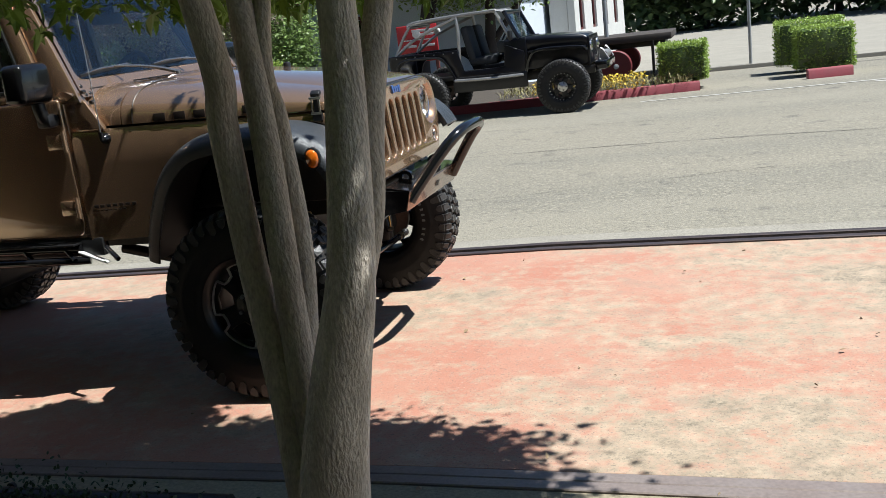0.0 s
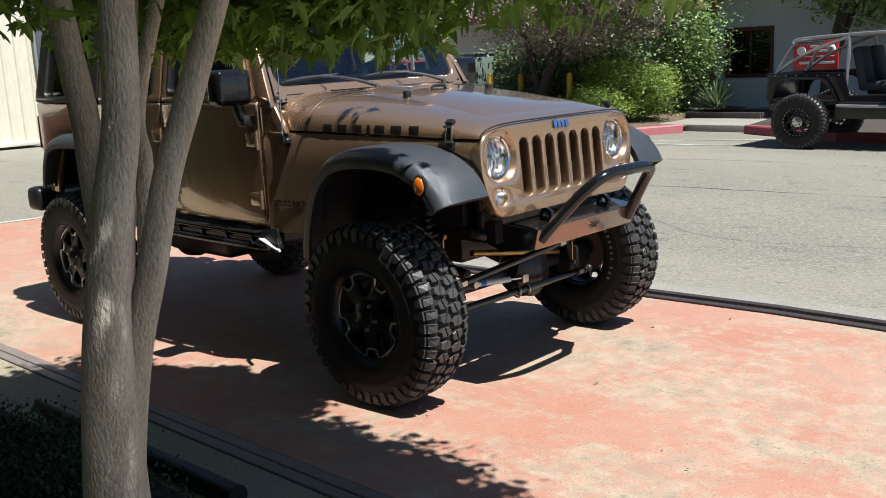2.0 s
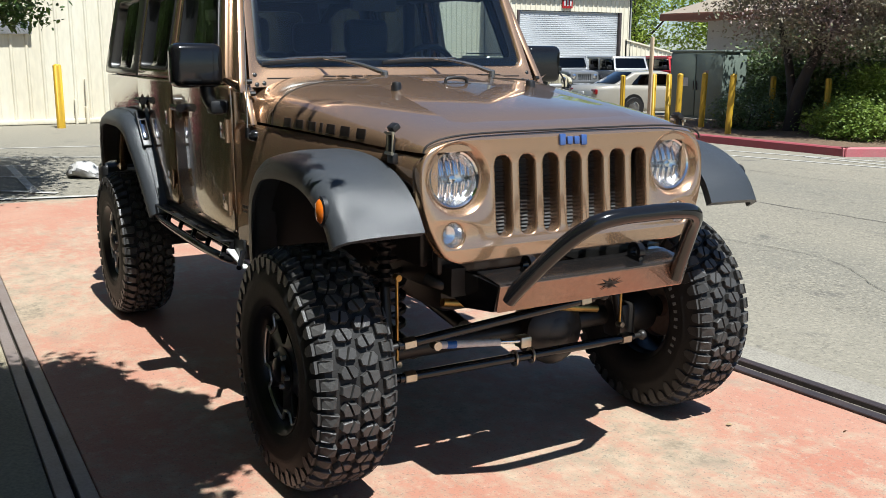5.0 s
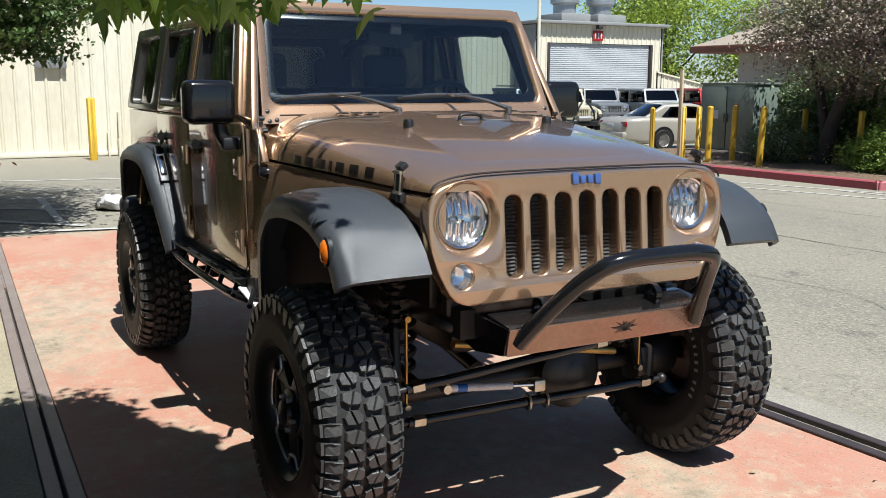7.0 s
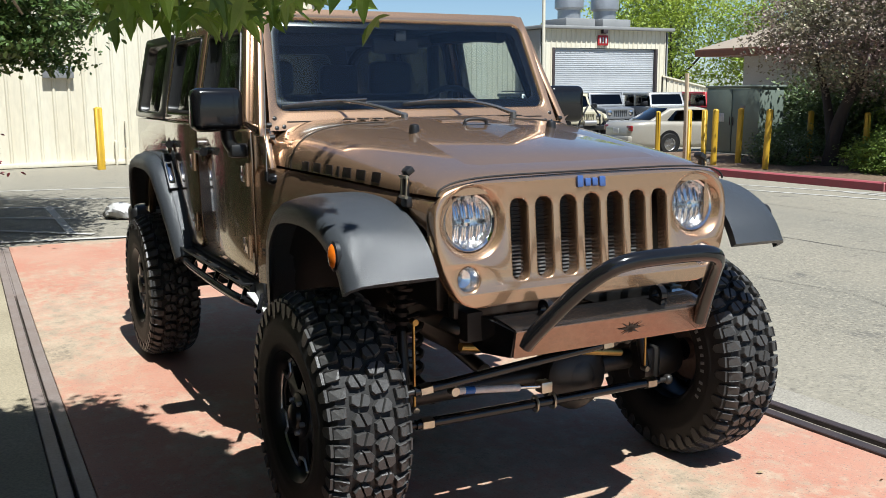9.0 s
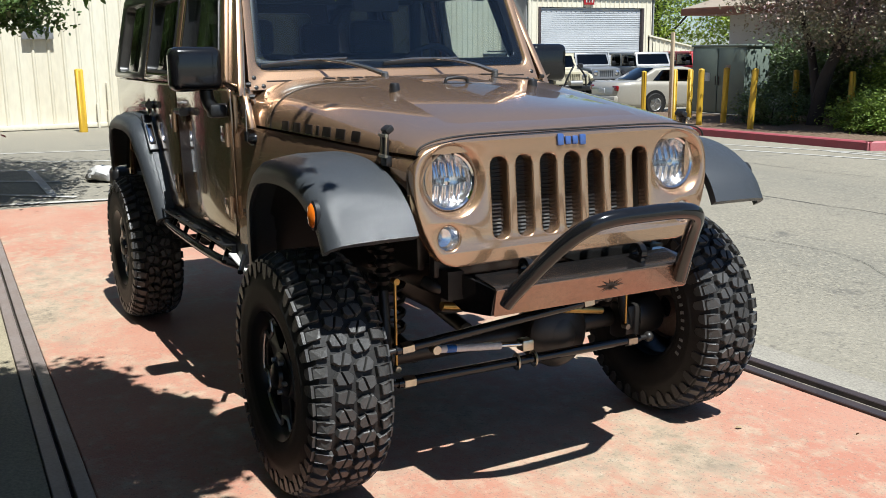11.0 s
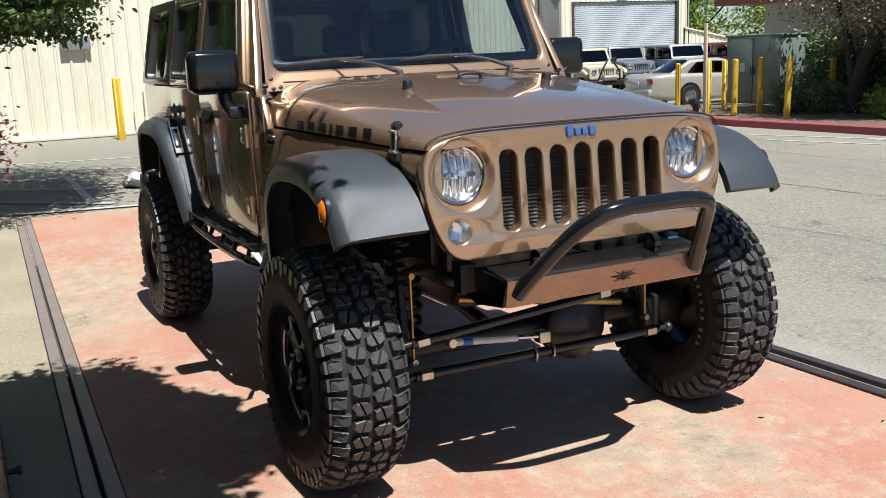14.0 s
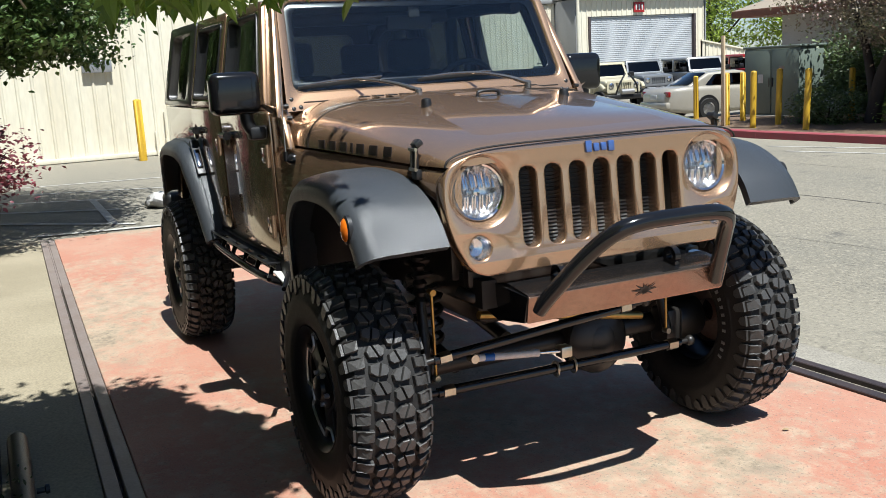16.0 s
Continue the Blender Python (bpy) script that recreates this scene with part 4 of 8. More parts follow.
sack.matrix_basis = pose(-11.75, 4.6, apron(-11.75), 0, 0, 40) @ Matrix.Diagonal((0.55, 0.9, 1.0, 1))
tagged(sack, "crumpled white woven sack lying on the asphalt", "sack")


# ---- wheels ----
TYRE_R, TYRE_W, TYRE_RIM = 0.447, 0.292, 0.232
TREAD_BASE = TYRE_R - 0.021


def carcass_mesh():
    """A tyre's rounded carcass without its tread. Its axle lies along y."""
    b, k = TREAD_BASE, TYRE_RIM
    prof = [(k - 0.012, -0.40), (k, -0.46), (k + 0.012, -0.485), (k + 0.03, -0.50), (k + 0.036, -0.508), (k + 0.05, -0.506), (k + 0.085, -0.514), (k + 0.1, -0.518), (k + 0.106, -0.511), (b - 0.07, -0.50), (b - 0.028, -0.47), (b - 0.006, -0.40), (b, -0.2)]
    prof += [(r, -w) for r, w in reversed(prof)]
    return lathe(bmesh.new(), [(r, w * TYRE_W) for r, w in prof], Matrix.Rotation(radians(-90), 4, "X"), 72)


def clip(poly, nx, ny, c):
    """The part of a polygon where nx * u + ny * v >= c."""
    out = []
    for i, p in enumerate(poly):
        q = poly[(i + 1) % len(poly)]
        dp, dq = nx * p[0] + ny * p[1] - c, nx * q[0] + ny * q[1] - c
        if dp >= 0:
            out.append(p)
        if dp * dq < 0:
            t = dp / (dp - dq)
            out.append((p[0] + (q[0] - p[0]) * t, p[1] + (q[1] - p[1]) * t))
    return out


def block(bm, a0, a1, outline, r0, r1, taper=0.005, sipe=None):
    """A block on the tread: outline in (turn part, across), rising from r0 to r1, cut by a sipe if one is given."""
    polys = [outline]
    if sipe is not None:
        nx, ny = math.cos(sipe), math.sin(sipe)
        flat = [(pa * (a1 - a0) * TYRE_R, pw * TYRE_W) for pa, pw in outline]
        mid = sum(p[0] for p in flat) / len(flat) * nx + sum(p[1] for p in flat) / len(flat) * ny
        polys = [[(u / ((a1 - a0) * TYRE_R), v / TYRE_W) for u, v in clip(flat, nx * k, ny * k, mid * k + 0.0011)] for k in (-1, 1)]
    for poly in polys:
        ca, cw = sum(p[0] for p in poly) / len(poly), sum(p[1] for p in poly) / len(poly)
        size = max(abs(p[1] - cw) for p in poly) * TYRE_W
        rows = []
        for r, k in ((r0, 1.0), (r1 - 0.003, 1 - taper / size * 0.75), (r1, 1 - taper / size * 1.3)):
            ring = []
            for pa, pw in poly:
                an, w = a0 + (a1 - a0) * (ca + (pa - ca) * k), cw + (pw - cw) * k
                rr = r - 0.020 * max(0, abs(w) - 0.24) ** 2 / 0.05
                ring.append(bm.verts.new((math.cos(an) * rr, w * TYRE_W, math.sin(an) * rr)))
            rows.append(ring)
        n = len(poly)
        for lo, hi in zip(rows, rows[1:]):
            for i in range(n):
                bm.faces.new((lo[i], lo[(i + 1) % n], hi[(i + 1) % n], hi[i]))
        bm.faces.new(rows[-1])


TURNS = 22
STEP = 2 * math.pi / TURNS


def tread_blocks():
    """One bmesh for each kind of tread block, at its place in the first turn part."""
    b, out = TREAD_BASE, []
    middle = ([(0.12, 0.03), (0.0, 0.115), (0.10, 0.225), (0.60, 0.25), (1.0, 0.20), (0.95, 0.07), (0.58, 0.012)],
              [(0.0, 0.055), (0.07, 0.185), (0.36, 0.252), (0.92, 0.238), (1.0, 0.105), (0.74, 0.015), (0.26, 0.012)])
    for s in (-1, 1):
        off = 0.0 if s < 0 else STEP * 0.27
        for h, inner, depth in ((0.0, 0.272, 0.060), (0.5, 0.305, 0.040)):
            bm = bmesh.new()
            lo = off + h * STEP
            hi = lo + STEP * 0.385
            block(bm, lo, hi, [(0.06, inner * s), (0.0, 0.36 * s), (0.04, 0.475 * s), (0.97, 0.475 * s), (1.0, 0.38 * s), (0.90, (inner - 0.012) * s)], b - 0.03, TYRE_R, 0.005)
            for v in bm.verts:
                if abs(v.co.y) > 0.44 * TYRE_W and math.hypot(v.co.x, v.co.z) > b:
                    v.co.x, v.co.z = v.co.x * 0.974, v.co.z * 0.974
            rows = [[], []]
            for pa, r in ((0.04, b - 0.012), (0.96, b - 0.012), (0.88, b - depth), (0.5, b - depth - 0.012), (0.12, b - depth)):
                an = lo + (hi - lo) * pa
                rows[0].append(bm.verts.new((math.cos(an) * r, 0.45 * s * TYRE_W, math.sin(an) * r)))
                rows[1].append(bm.verts.new((math.cos(an) * r, (0.500 if r > b - 0.02 else 0.509) * s * TYRE_W, math.sin(an) * r)))
            for q in range(5):
                bm.faces.new((rows[0][q], rows[0][(q + 1) % 5], rows[1][(q + 1) % 5], rows[1][q]))
            bm.faces.new(rows[1])
            out.append(bm)
        for h in (0, 1):
            bm = bmesh.new()
            lo = off + (0.5 * h + 0.22) * STEP
            block(bm, lo, lo + STEP * 0.415, [(u, w * s) for u, w in middle[h]], b - 0.01, TYRE_R, 0.004, (1.25 if h else 1.95) * s)
            out.append(bm)
    return out


def rim_parts(wheel, machined=True, beads=False):
    """Rim parts under a wheel: barrel, face with five double spokes, bright edge lines, hub and nuts. The outer side faces -y."""
    axle = Matrix.Rotation(radians(90), 4, "X")
    bm = bmesh.new()
    lathe(bm, [(0.205, -0.11), (0.225, -0.125), (0.236, -0.13), (0.236, -0.12), (0.205, -0.09), (0.20, 0.10), (0.222, 0.13), (0.235, 0.142), (0.238, 0.132), (0.215, 0.10), (0.205, 0.03), (0.198, -0.05)], axle, 48)
    part("rim", bm, RIM_DARK, wheel)
    bm = bmesh.new()
    face = []
    for k in range(90):
        a = 2 * math.pi * k / 90
        t = ((a / (2 * math.pi) * 5) % 1.0)
        face.append((0.206 - (0.045 if 0.36 < t < 0.64 else 0.0), a))
    holes = []
    for k in range(5):
        a = 2 * math.pi * (k + 0.0) / 5
        holes.append([Vector((r * math.cos(a + d), r * math.sin(a + d))) for r, d in ((0.095, -0.13), (0.14, -0.30), (0.178, -0.33), (0.188, 0.0), (0.178, 0.33), (0.14, 0.30), (0.095, 0.13))])
    flat = Matrix(((1, 0, 0, 0), (0, 0, 1, -0.085), (0, 1, 0, 0), (0, 0, 0, 1)))
    bm = sheet([Vector((r * math.cos(a), r * math.sin(a))) for r, a in face], holes, 0.03, 0.006, flat)
    part("wheel_face", bm, RIM_DARK, wheel)
    if machined:
        bm = bmesh.new()
        pts = []
        for k in range(5):
            for t, r in ((0.02, 0.203), (0.18, 0.205), (0.33, 0.202), (0.37, 0.165), (0.63, 0.165), (0.67, 0.202), (0.82, 0.205), (0.98, 0.203)):
                a = 2 * math.pi * (k + t) / 5
                pts.append((r * math.cos(a), -0.102, r * math.sin(a)))
        tube(bm, pts, 0.0065, 8, 2, closed=True)
        part("bright_edge", bm, RIM_BRIGHT, wheel, "thin machined bright edge line")
    if beads:
        for k in range(24):
            a = 2 * math.pi * k / 24
            bm = bmesh.new()
            rod(bm, (0.215 * math.cos(a), -0.12, 0.215 * math.sin(a)), (0.215 * math.cos(a), -0.145, 0.215 * math.sin(a)), 0.008, seg=6)
            part("beadlock_bolt", bm, RIM_BRIGHT, wheel)
    bm = bmesh.new()
    lathe(bm, [(0.085, -0.075), (0.082, -0.105), (0.05, -0.115), (0.045, -0.13), (0.03, -0.138), (0.002, -0.14)], Matrix.Rotation(radians(-90), 4, "X") @ Matrix.Diagonal((1, 1, 1, 1)), 24)
    part("hub_cap", bm, RIM_DARK if not beads else RIM_BRIGHT, wheel)
    for k in range(5):
        a = 2 * math.pi * (k + 0.5) / 5
        bm = bmesh.new()
        rod(bm, (0.063 * math.cos(a), -0.1, 0.063 * math.sin(a)), (0.063 * math.cos(a), -0.125, 0.063 * math.sin(a)), 0.011, 0.009, 6)
        part("lug_nut", bm, RIM_BRIGHT if machined else RIM_DARK, wheel)
    bm = bmesh.new()
    lathe(bm, [(0.14, -0.0), (0.14, 0.03), (0.05, 0.03), (0.05, 0.0)], axle, 32)
    part("brake_disc", bm, STEEL, wheel)


SHARED = {}


def wheel(parent, m, machined=True, beads=False, lettering=False, scale=1.0, blocks=False, lettering_from=205):
    """A wheel under a vehicle, as a part that holds its tyre, tread and rim."""
    w = new("wheel")
    w.parent = parent
    w.matrix_basis = m @ Matrix.Scale(scale, 4)
    if "tyre" not in SHARED:
        SHARED["tyre"] = part("tyre", carcass_mesh(), RUBBER, w, smooth=40).data
    else:
        new("tyre", SHARED["tyre"]).parent = w
    if blocks:
        if "blocks" not in SHARED:
            SHARED["blocks"] = []
            for bm in tread_blocks():
                bmesh.ops.recalc_face_normals(bm, faces=bm.faces)
                me = bpy.data.meshes.new("tread_block")
                bm.to_mesh(me)
                me.materials.append(TREAD)
                SHARED["blocks"].append(me)
        for i in range(TURNS):
            for me in SHARED["blocks"]:
                ob = new("tread_block", me)
                ob.parent = w
                ob.matrix_basis = Matrix.Rotation(-i * STEP, 4, "Y")
    else:
        if "tread" not in SHARED:
            bm = bmesh.new()
            for i in range(TURNS):
                for piece in tread_blocks():
                    me = bpy.data.meshes.new("piece")
                    piece.transform(Matrix.Rotation(-i * STEP, 4, "Y"))
                    piece.to_mesh(me)
                    piece.free()
                    bm.from_mesh(me)
                    bpy.data.meshes.remove(me)
            ob = part("tread", bm, TREAD, w, smooth=0)
            SHARED["tread"] = ob.data
        else:
            ob = new("tread", SHARED["tread"])
            ob.parent = w
        tagged(ob, kind="stuff")
    rim_parts(w, machined, beads)
    if lettering:
        # worn raised lettering on the sidewall, as plain marks
        for k in range(9):
            a = radians(lettering_from + 6.6 * k + (4 if k > 5 else 0))
            bm = bmesh.new()
            box(bm, (0, 0, 0), (0.013, 0.004, 0.020), 0.001)
            bmesh.ops.transform(bm, matrix=Matrix.Translation((0.287 * math.cos(a), lettering * 0.1485, 0.287 * math.sin(a))) @ Matrix.Rotation(-a + math.pi / 2, 4, "Y"), verts=bm.verts)
            part("sidewall_mark", bm, MARK_GREY, w)
    return w


AXLE = {0.0: 0.444, -2.946: 0.39}  # height of each axle


# ---- the lifted bronze four-door vehicle ----
JX, JY = -2.08, 4.557
jeep = thing("off_road_vehicle", (JX, JY, 0), "lifted bronze four-door off-road vehicle with black hardtop, flares and mud tyres", "car")


def superellipse(w, e, c, x, n=6.0, m=2.3, count=28):
    """Half round section at x: from one lower edge over the crown to the other."""
    out = []
    for i in range(count + 1):
        a = math.pi * i / count
        u, v = math.cos(a), math.sin(a)
        out.append((x, -w * math.copysign(abs(u) ** (2 / n), u), e + (c - e) * abs(v) ** (2 / m)))
    return out


# hood
bm = bmesh.new()
rows = [(-0.63, 0.735, 1.282, 1.462), (-0.60, 0.733, 1.282, 1.460), (-0.4, 0.712, 1.278, 1.440), (-0.2, 0.690, 1.272, 1.416), (0.0, 0.668, 1.266, 1.390), (0.2, 0.645, 1.260, 1.362), (0.33, 0.628, 1.257, 1.340), (0.40, 0.617, 1.256, 1.325), (0.44, 0.607, 1.255, 1.312), (0.46, 0.598, 1.255, 1.298)]
loft(bm, [superellipse(w, e, c, x) for x, w, e, c in rows], cap=True, closed=False)
# raised centre panel
hood = part("hood", bm, BRONZE, jeep, smooth=50)
bm = bmesh.new()
rings = []
for x, w in ((-0.62, 0.30), (-0.3, 0.33), (0.0, 0.36), (0.2, 0.385), (0.3, 0.40), (0.39, 0.40)):
    c = float(np.interp(x, [r[0] for r in rows], [r[3] for r in rows]))
    k = 0.012 if x < 0.25 else (0.006 if x < 0.35 else -0.012)
    rings.append([(x, -w - 0.05, c - 0.012), (x, -w - 0.012, c - 0.006 + k * 0.4), (x, -w + 0.03, c + k), (x, 0, c + k + 0.003), (x, w - 0.03, c + k), (x, w + 0.012, c - 0.006 + k * 0.4), (x, w + 0.05, c - 0.012)])
loft(bm, rings, cap=False, closed=False)
part("hood_bulge", bm, BRONZE, hood, smooth=60)
for s in (-1, 1):
    bm = bmesh.new()
    lathe(bm, [(0.022, -0.01), (0.0205, 0.024), (0.017, 0.033), (0.002, 0.036)], Matrix.Translation((-0.26, 0.325 * s, 1.424)), 16)
    part("hood_bumper", bm, BLACK_TRIM, hood, "black rubber bump stop")
bm = bmesh.new()
tube(bm, [(-0.34, -0.052, 1.445), (-0.34, -0.048, 1.464), (-0.34, -0.022, 1.470), (-0.34, 0.022, 1.470), (-0.34, 0.048, 1.464), (-0.34, 0.052, 1.445)], 0.007, 8, 4)
box(bm, (-0.34, 0, 1.445), (0.025, 0.135, 0.006), 0.002)
part("footman_loop", bm, BLACK_TRIM, hood)
bm = bmesh.new()
box(bm, (-0.50, 0.0, 1.459), (0.1, 0.20, 0.012), 0.004)
part("washer_nozzle", bm, BRONZE, hood)
# lettering on the hood side, as plain bars
for s in (-1, 1):
    for k, w in enumerate((0.06, 0.06, 0.058, 0.02, 0.062, 0.066, 0.06)):
        x = -0.47 + [0.0, 0.098, 0.196, 0.266, 0.335, 0.435, 0.54][k] + 0.03
        hw = float(np.interp(x, [r[0] for r in rows], [r[1] for r in rows]))
        bm = bmesh.new()
        z = 1.3 - 0.012 * (x + 0.47)
        low, crest = (float(np.interp(x, [r[0] for r in rows], [r[k_] for r in rows])) for k_ in (2, 3))
        rise = ((z - low) / (crest - low)) ** 1.15
        lie = Matrix.Rotation(radians(-6.2 * s), 4, "Z") @ Matrix.Rotation(radians(42 * rise * s), 4, "X")
        box(bm, (x, s * (hw * (1 - rise * rise) ** (1 / 6) + 0.0012), z), (w * 0.95, 0.004, 0.036), 0.001, lie)
        part("decal_bar", bm, DECAL_DARK, hood)

part("hood_gap", tube(bmesh.new(), superellipse(0.7318, 1.2815, 1.4590, -0.575), 0.0028, 6, 1), CHASSIS, hood)
part("hood_seal", tube(bmesh.new(), superellipse(0.606, 1.256, 1.314, 0.4665), 0.0035, 8, 1), CHASSIS, hood)

# cowl between hood and windshield
bm = bmesh.new()
loft(bm, [superellipse(0.737, 1.284, 1.458, -0.638), superellipse(0.742, 1.284, 1.47, -0.76), superellipse(0.748, 1.284, 1.482, -0.92)], cap=True, closed=False)
cowl = part("cowl", bm, BRONZE, jeep, smooth=50)
for k in range(14):
    bm = bmesh.new()
    box(bm, (-0.70, -0.42 + 0.065 * k, 1.4705), (0.06, 0.035, 0.006), 0.002)
    part("cowl_slot", bm, BLACK_TRIM, cowl)
for s in (-1, 1):
    for x, z in ((-0.80, 1.45), (-0.86, 1.41), (-0.76, 1.40), (-0.89, 1.34)):
        bm = bmesh.new()
        rod(bm, (x, s * 0.735, z), (x, s * 0.757, z), 0.011, 0.009, 8)
        part("bolt", bm, BLACK_TRIM, cowl)

# front fender sides
for s in (-1, 1):
    bm = bmesh.new()
    rings = []
    for x, y in ((0.445, 0.600), (0.40, 0.615), (0.3, 0.629), (0.2, 0.642), (0.0, 0.666), (-0.2, 0.688), (-0.3, 0.70), (-0.4, 0.711), (-0.5, 0.722), (-0.6, 0.735), (-0.80, 0.768), (-0.880, 0.786)):
        bot = float(np.interp(x, [-0.56, -0.5, -0.4, -0.26, -0.1, 0.1, 0.26, 0.38, 0.445], [0.745, 0.86, 1.03, 1.15, 1.19, 1.20, 1.19, 1.17, 1.10])) if x > -0.55 else 0.745
        rings.append([(x, s * (y + 0.004), bot), (x, s * (y + 0.008), max(1.1, bot + 0.01)), (x, s * (y + 0.004), 1.235), (x, s * (y - 0.012), 1.250 + 0.025 * (0.445 - x) / 1.3), (x, s * (y - 0.06), 1.248 + 0.025 * (0.445 - x) / 1.3), (x, s * (y - 0.06), bot)])
    loft(bm, rings)
    fender = part("fender", bm, BRONZE, jeep, smooth=50)
    # hood latch: strap, catch and base
    bm = bmesh.new()
    y = s * 0.638
    box(bm, (0.315, y - 0.004 * s, 1.330), (0.046, 0.030, 0.022), 0.006, Matrix.Rotation(radians(-35 * s), 4, "X"))
    box(bm, (0.315, y + 0.004 * s, 1.288), (0.022, 0.018, 0.085), 0.005)
    box(bm, (0.315, y + 0.002 * s, 1.228), (0.046, 0.024, 0.036), 0.007)
    latch = part("hood_latch", bm, BLACK_TRIM, fender, "black rubber and steel hood latch")
    bm = bmesh.new()
    rod(bm, (0.288, y + 0.012 * s, 1.312), (0.342, y + 0.012 * s, 1.312), 0.006)
    rod(bm, (0.290, y + 0.014 * s, 1.245), (0.340, y + 0.014 * s, 1.245), 0.006)
    for k in (-1, 1):
        rod(bm, (0.315 + 0.018 * k, y + 0.013 * s, 1.25), (0.315 + 0.018 * k, y + 0.010 * s, 1.31), 0.004)
    part("latch_wire", bm, ZINC, latch)
    if s < 0:
        bm = bmesh.new()
        lathe(bm, [(0.026, 0), (0.024, 0.02), (0.012, 0.035), (0.002, 0.036)], Matrix.Translation((-0.716, -0.752, 1.228)) @ Matrix.Rotation(radians(90), 4, "X"), 16)
        rod(bm, (-0.716, -0.788, 1.222), (-0.716, -0.788, 1.262), 0.011)
        part("antenna_base", bm, BLACK_GLOSS, fender)
        bm = bmesh.new()
        rod(bm, (-0.716, -0.788, 1.262), (-0.722, -0.782, 2.02), 0.0028, 0.0018, 6)
        part("antenna", bm, RIM_BRIGHT, fender)

# grille with seven slots, lamp openings
LEAN = Matrix.Translation((0.465, 0, 0.88)) @ Matrix.Rotation(radians(-5.0), 4, "Y")
GM = LEAN @ facing()
outline = rounded([(-0.53, 0.0), (0.53, 0.0), (0.60, 0.13), (0.625, 0.25), (0.612, 0.376), (0.47, 0.422), (0.0, 0.432), (-0.47, 0.422), (-0.612, 0.376), (-0.625, 0.25), (-0.60, 0.13)], [0.07, 0.07, 0.1, 0.1, 0.09, 0.2, 0.4, 0.2, 0.09, 0.1, 0.1], 6)
slots = [rounded([(c - 0.033, 0.078), (c + 0.033, 0.078), (c + 0.033, 0.352), (c - 0.033, 0.352)], 0.032, 6) for c in (-0.300 + 0.1 * k for k in range(7))]
lamps = [circle2((s * 0.478, 0.283), 0.119, 40) for s in (-1, 1)]
turns = [circle2((s * 0.502, 0.098), 0.041, 28) for s in (-1, 1)]
grille = part("grille", sheet(outline, slots + lamps + turns, 0.062, 0.007, GM @ Matrix.Translation((0, 0, 0.004))), BRONZE, jeep, smooth=50)
bm = bmesh.new()
box(bm, (0.33, 0, 1.08), (0.03, 0.98, 0.36), 0.005)
part("radiator_shroud", bm, CHASSIS, grille)
for k in range(22):
    bm = bmesh.new()
    box(bm, (0.35, 0, 0.945 + 0.0135 * k), (0.012, 0.6, 0.005))
    part("radiator_fin", bm, GALV if k < 9 else CHASSIS, grille)
for s in (-1, 1):
    m = LEAN @ Matrix.Translation((0.0, s * 0.478, 0.283)) @ Matrix.Rotation(radians(90), 4, "Y")
    bm = bmesh.new()
    lathe(bm, [(0.1235, 0.024), (0.1205, 0.0335), (0.116, 0.031), (0.1045, 0.010), (0.0995, 0.004), (0.0995, -0.03), (0.1235, -0.03)], m, 48)
    part("lamp_surround", bm, BRONZE, grille, smooth=60)
    hl = part("headlight", lathe(bmesh.new(), [(0.099, -0.03), (0.099, 0.004), (0.094, 0.010), (0.088, 0.006), (0.088, -0.03)], m, 40), CHROME, jeep)
    bm = bmesh.new()
    rings = [(0.09, 0.0), (0.085, -0.012), (0.07, -0.030), (0.045, -0.043), (0.02, -0.05), (0.002, -0.052)]
    lathe(bm, rings, m, 40)
    part("reflector", bm, REFLECTOR, hl, smooth=25)
    for k in range(11):
        u = -0.07 + 0.014 * k
        reach = math.sqrt(0.083 ** 2 - u * u)
        for top in (-1, 1):
            bm = bmesh.new()
            box(bm, m @ Vector((top * reach * 0.54, u, -0.022 - 0.008 * (k % 2))), (reach * 0.84, 0.009, 0.012), 0.003, m.to_3x3().to_4x4() @ Matrix.Rotation(radians(14 * top), 4, "Y"))
            part("reflector_facet", bm, REFLECTOR, hl)
    bm = bmesh.new()
    lathe(bm, [(0.017, -0.06), (0.017, -0.015), (0.012, -0.007), (0.001, -0.005)], m, 16)
    part("bulb_cap", bm, CHROME, hl)
    bm = bmesh.new()
    lathe(bm, [(0.090, 0.004), (0.075, 0.014), (0.05, 0.022), (0.02, 0.026), (0.002, 0.0265)], m, 40)
    ob = part("lens", bm, CLEAR, hl, smooth=80)
    ob.visible_shadow = False
    m = LEAN @ Matrix.Translation((0.0, s * 0.502, 0.098)) @ Matrix.Rotation(radians(90), 4, "Y")
    ts_ = part("turn_signal", lathe(bmesh.new(), [(0.047, -0.03), (0.047, 0.02), (0.043, 0.026), (0.040, 0.022)], m, 28), CHROME, jeep)
    part("reflector", lathe(bmesh.new(), [(0.041, 0.015), (0.03, -0.012), (0.002, -0.02)], m, 28), REFLECTOR, ts_)
    ob = part("lens", lathe(bmesh.new(), [(0.042, 0.021), (0.03, 0.032), (0.002, 0.037)], m, 28), CLEAR, ts_, smooth=80)
    ob.visible_shadow = False
# maker's badge as plain raised shapes
for c, w, h in ((-0.052, 0.026, 0.042), (-0.02, 0.024, 0.03), (0.01, 0.024, 0.03), (0.042, 0.026, 0.038)):
    bm = bmesh.new()
    box(bm, LEAN @ Vector((0.039, c, 0.396 - (0.004 if h < 0.04 else 0))), (0.012, w, h), 0.005, LEAN.to_3x3().to_4x4())
    part("badge_shape", bm, DECAL_BLUE, grille, "small blue raised badge shape")

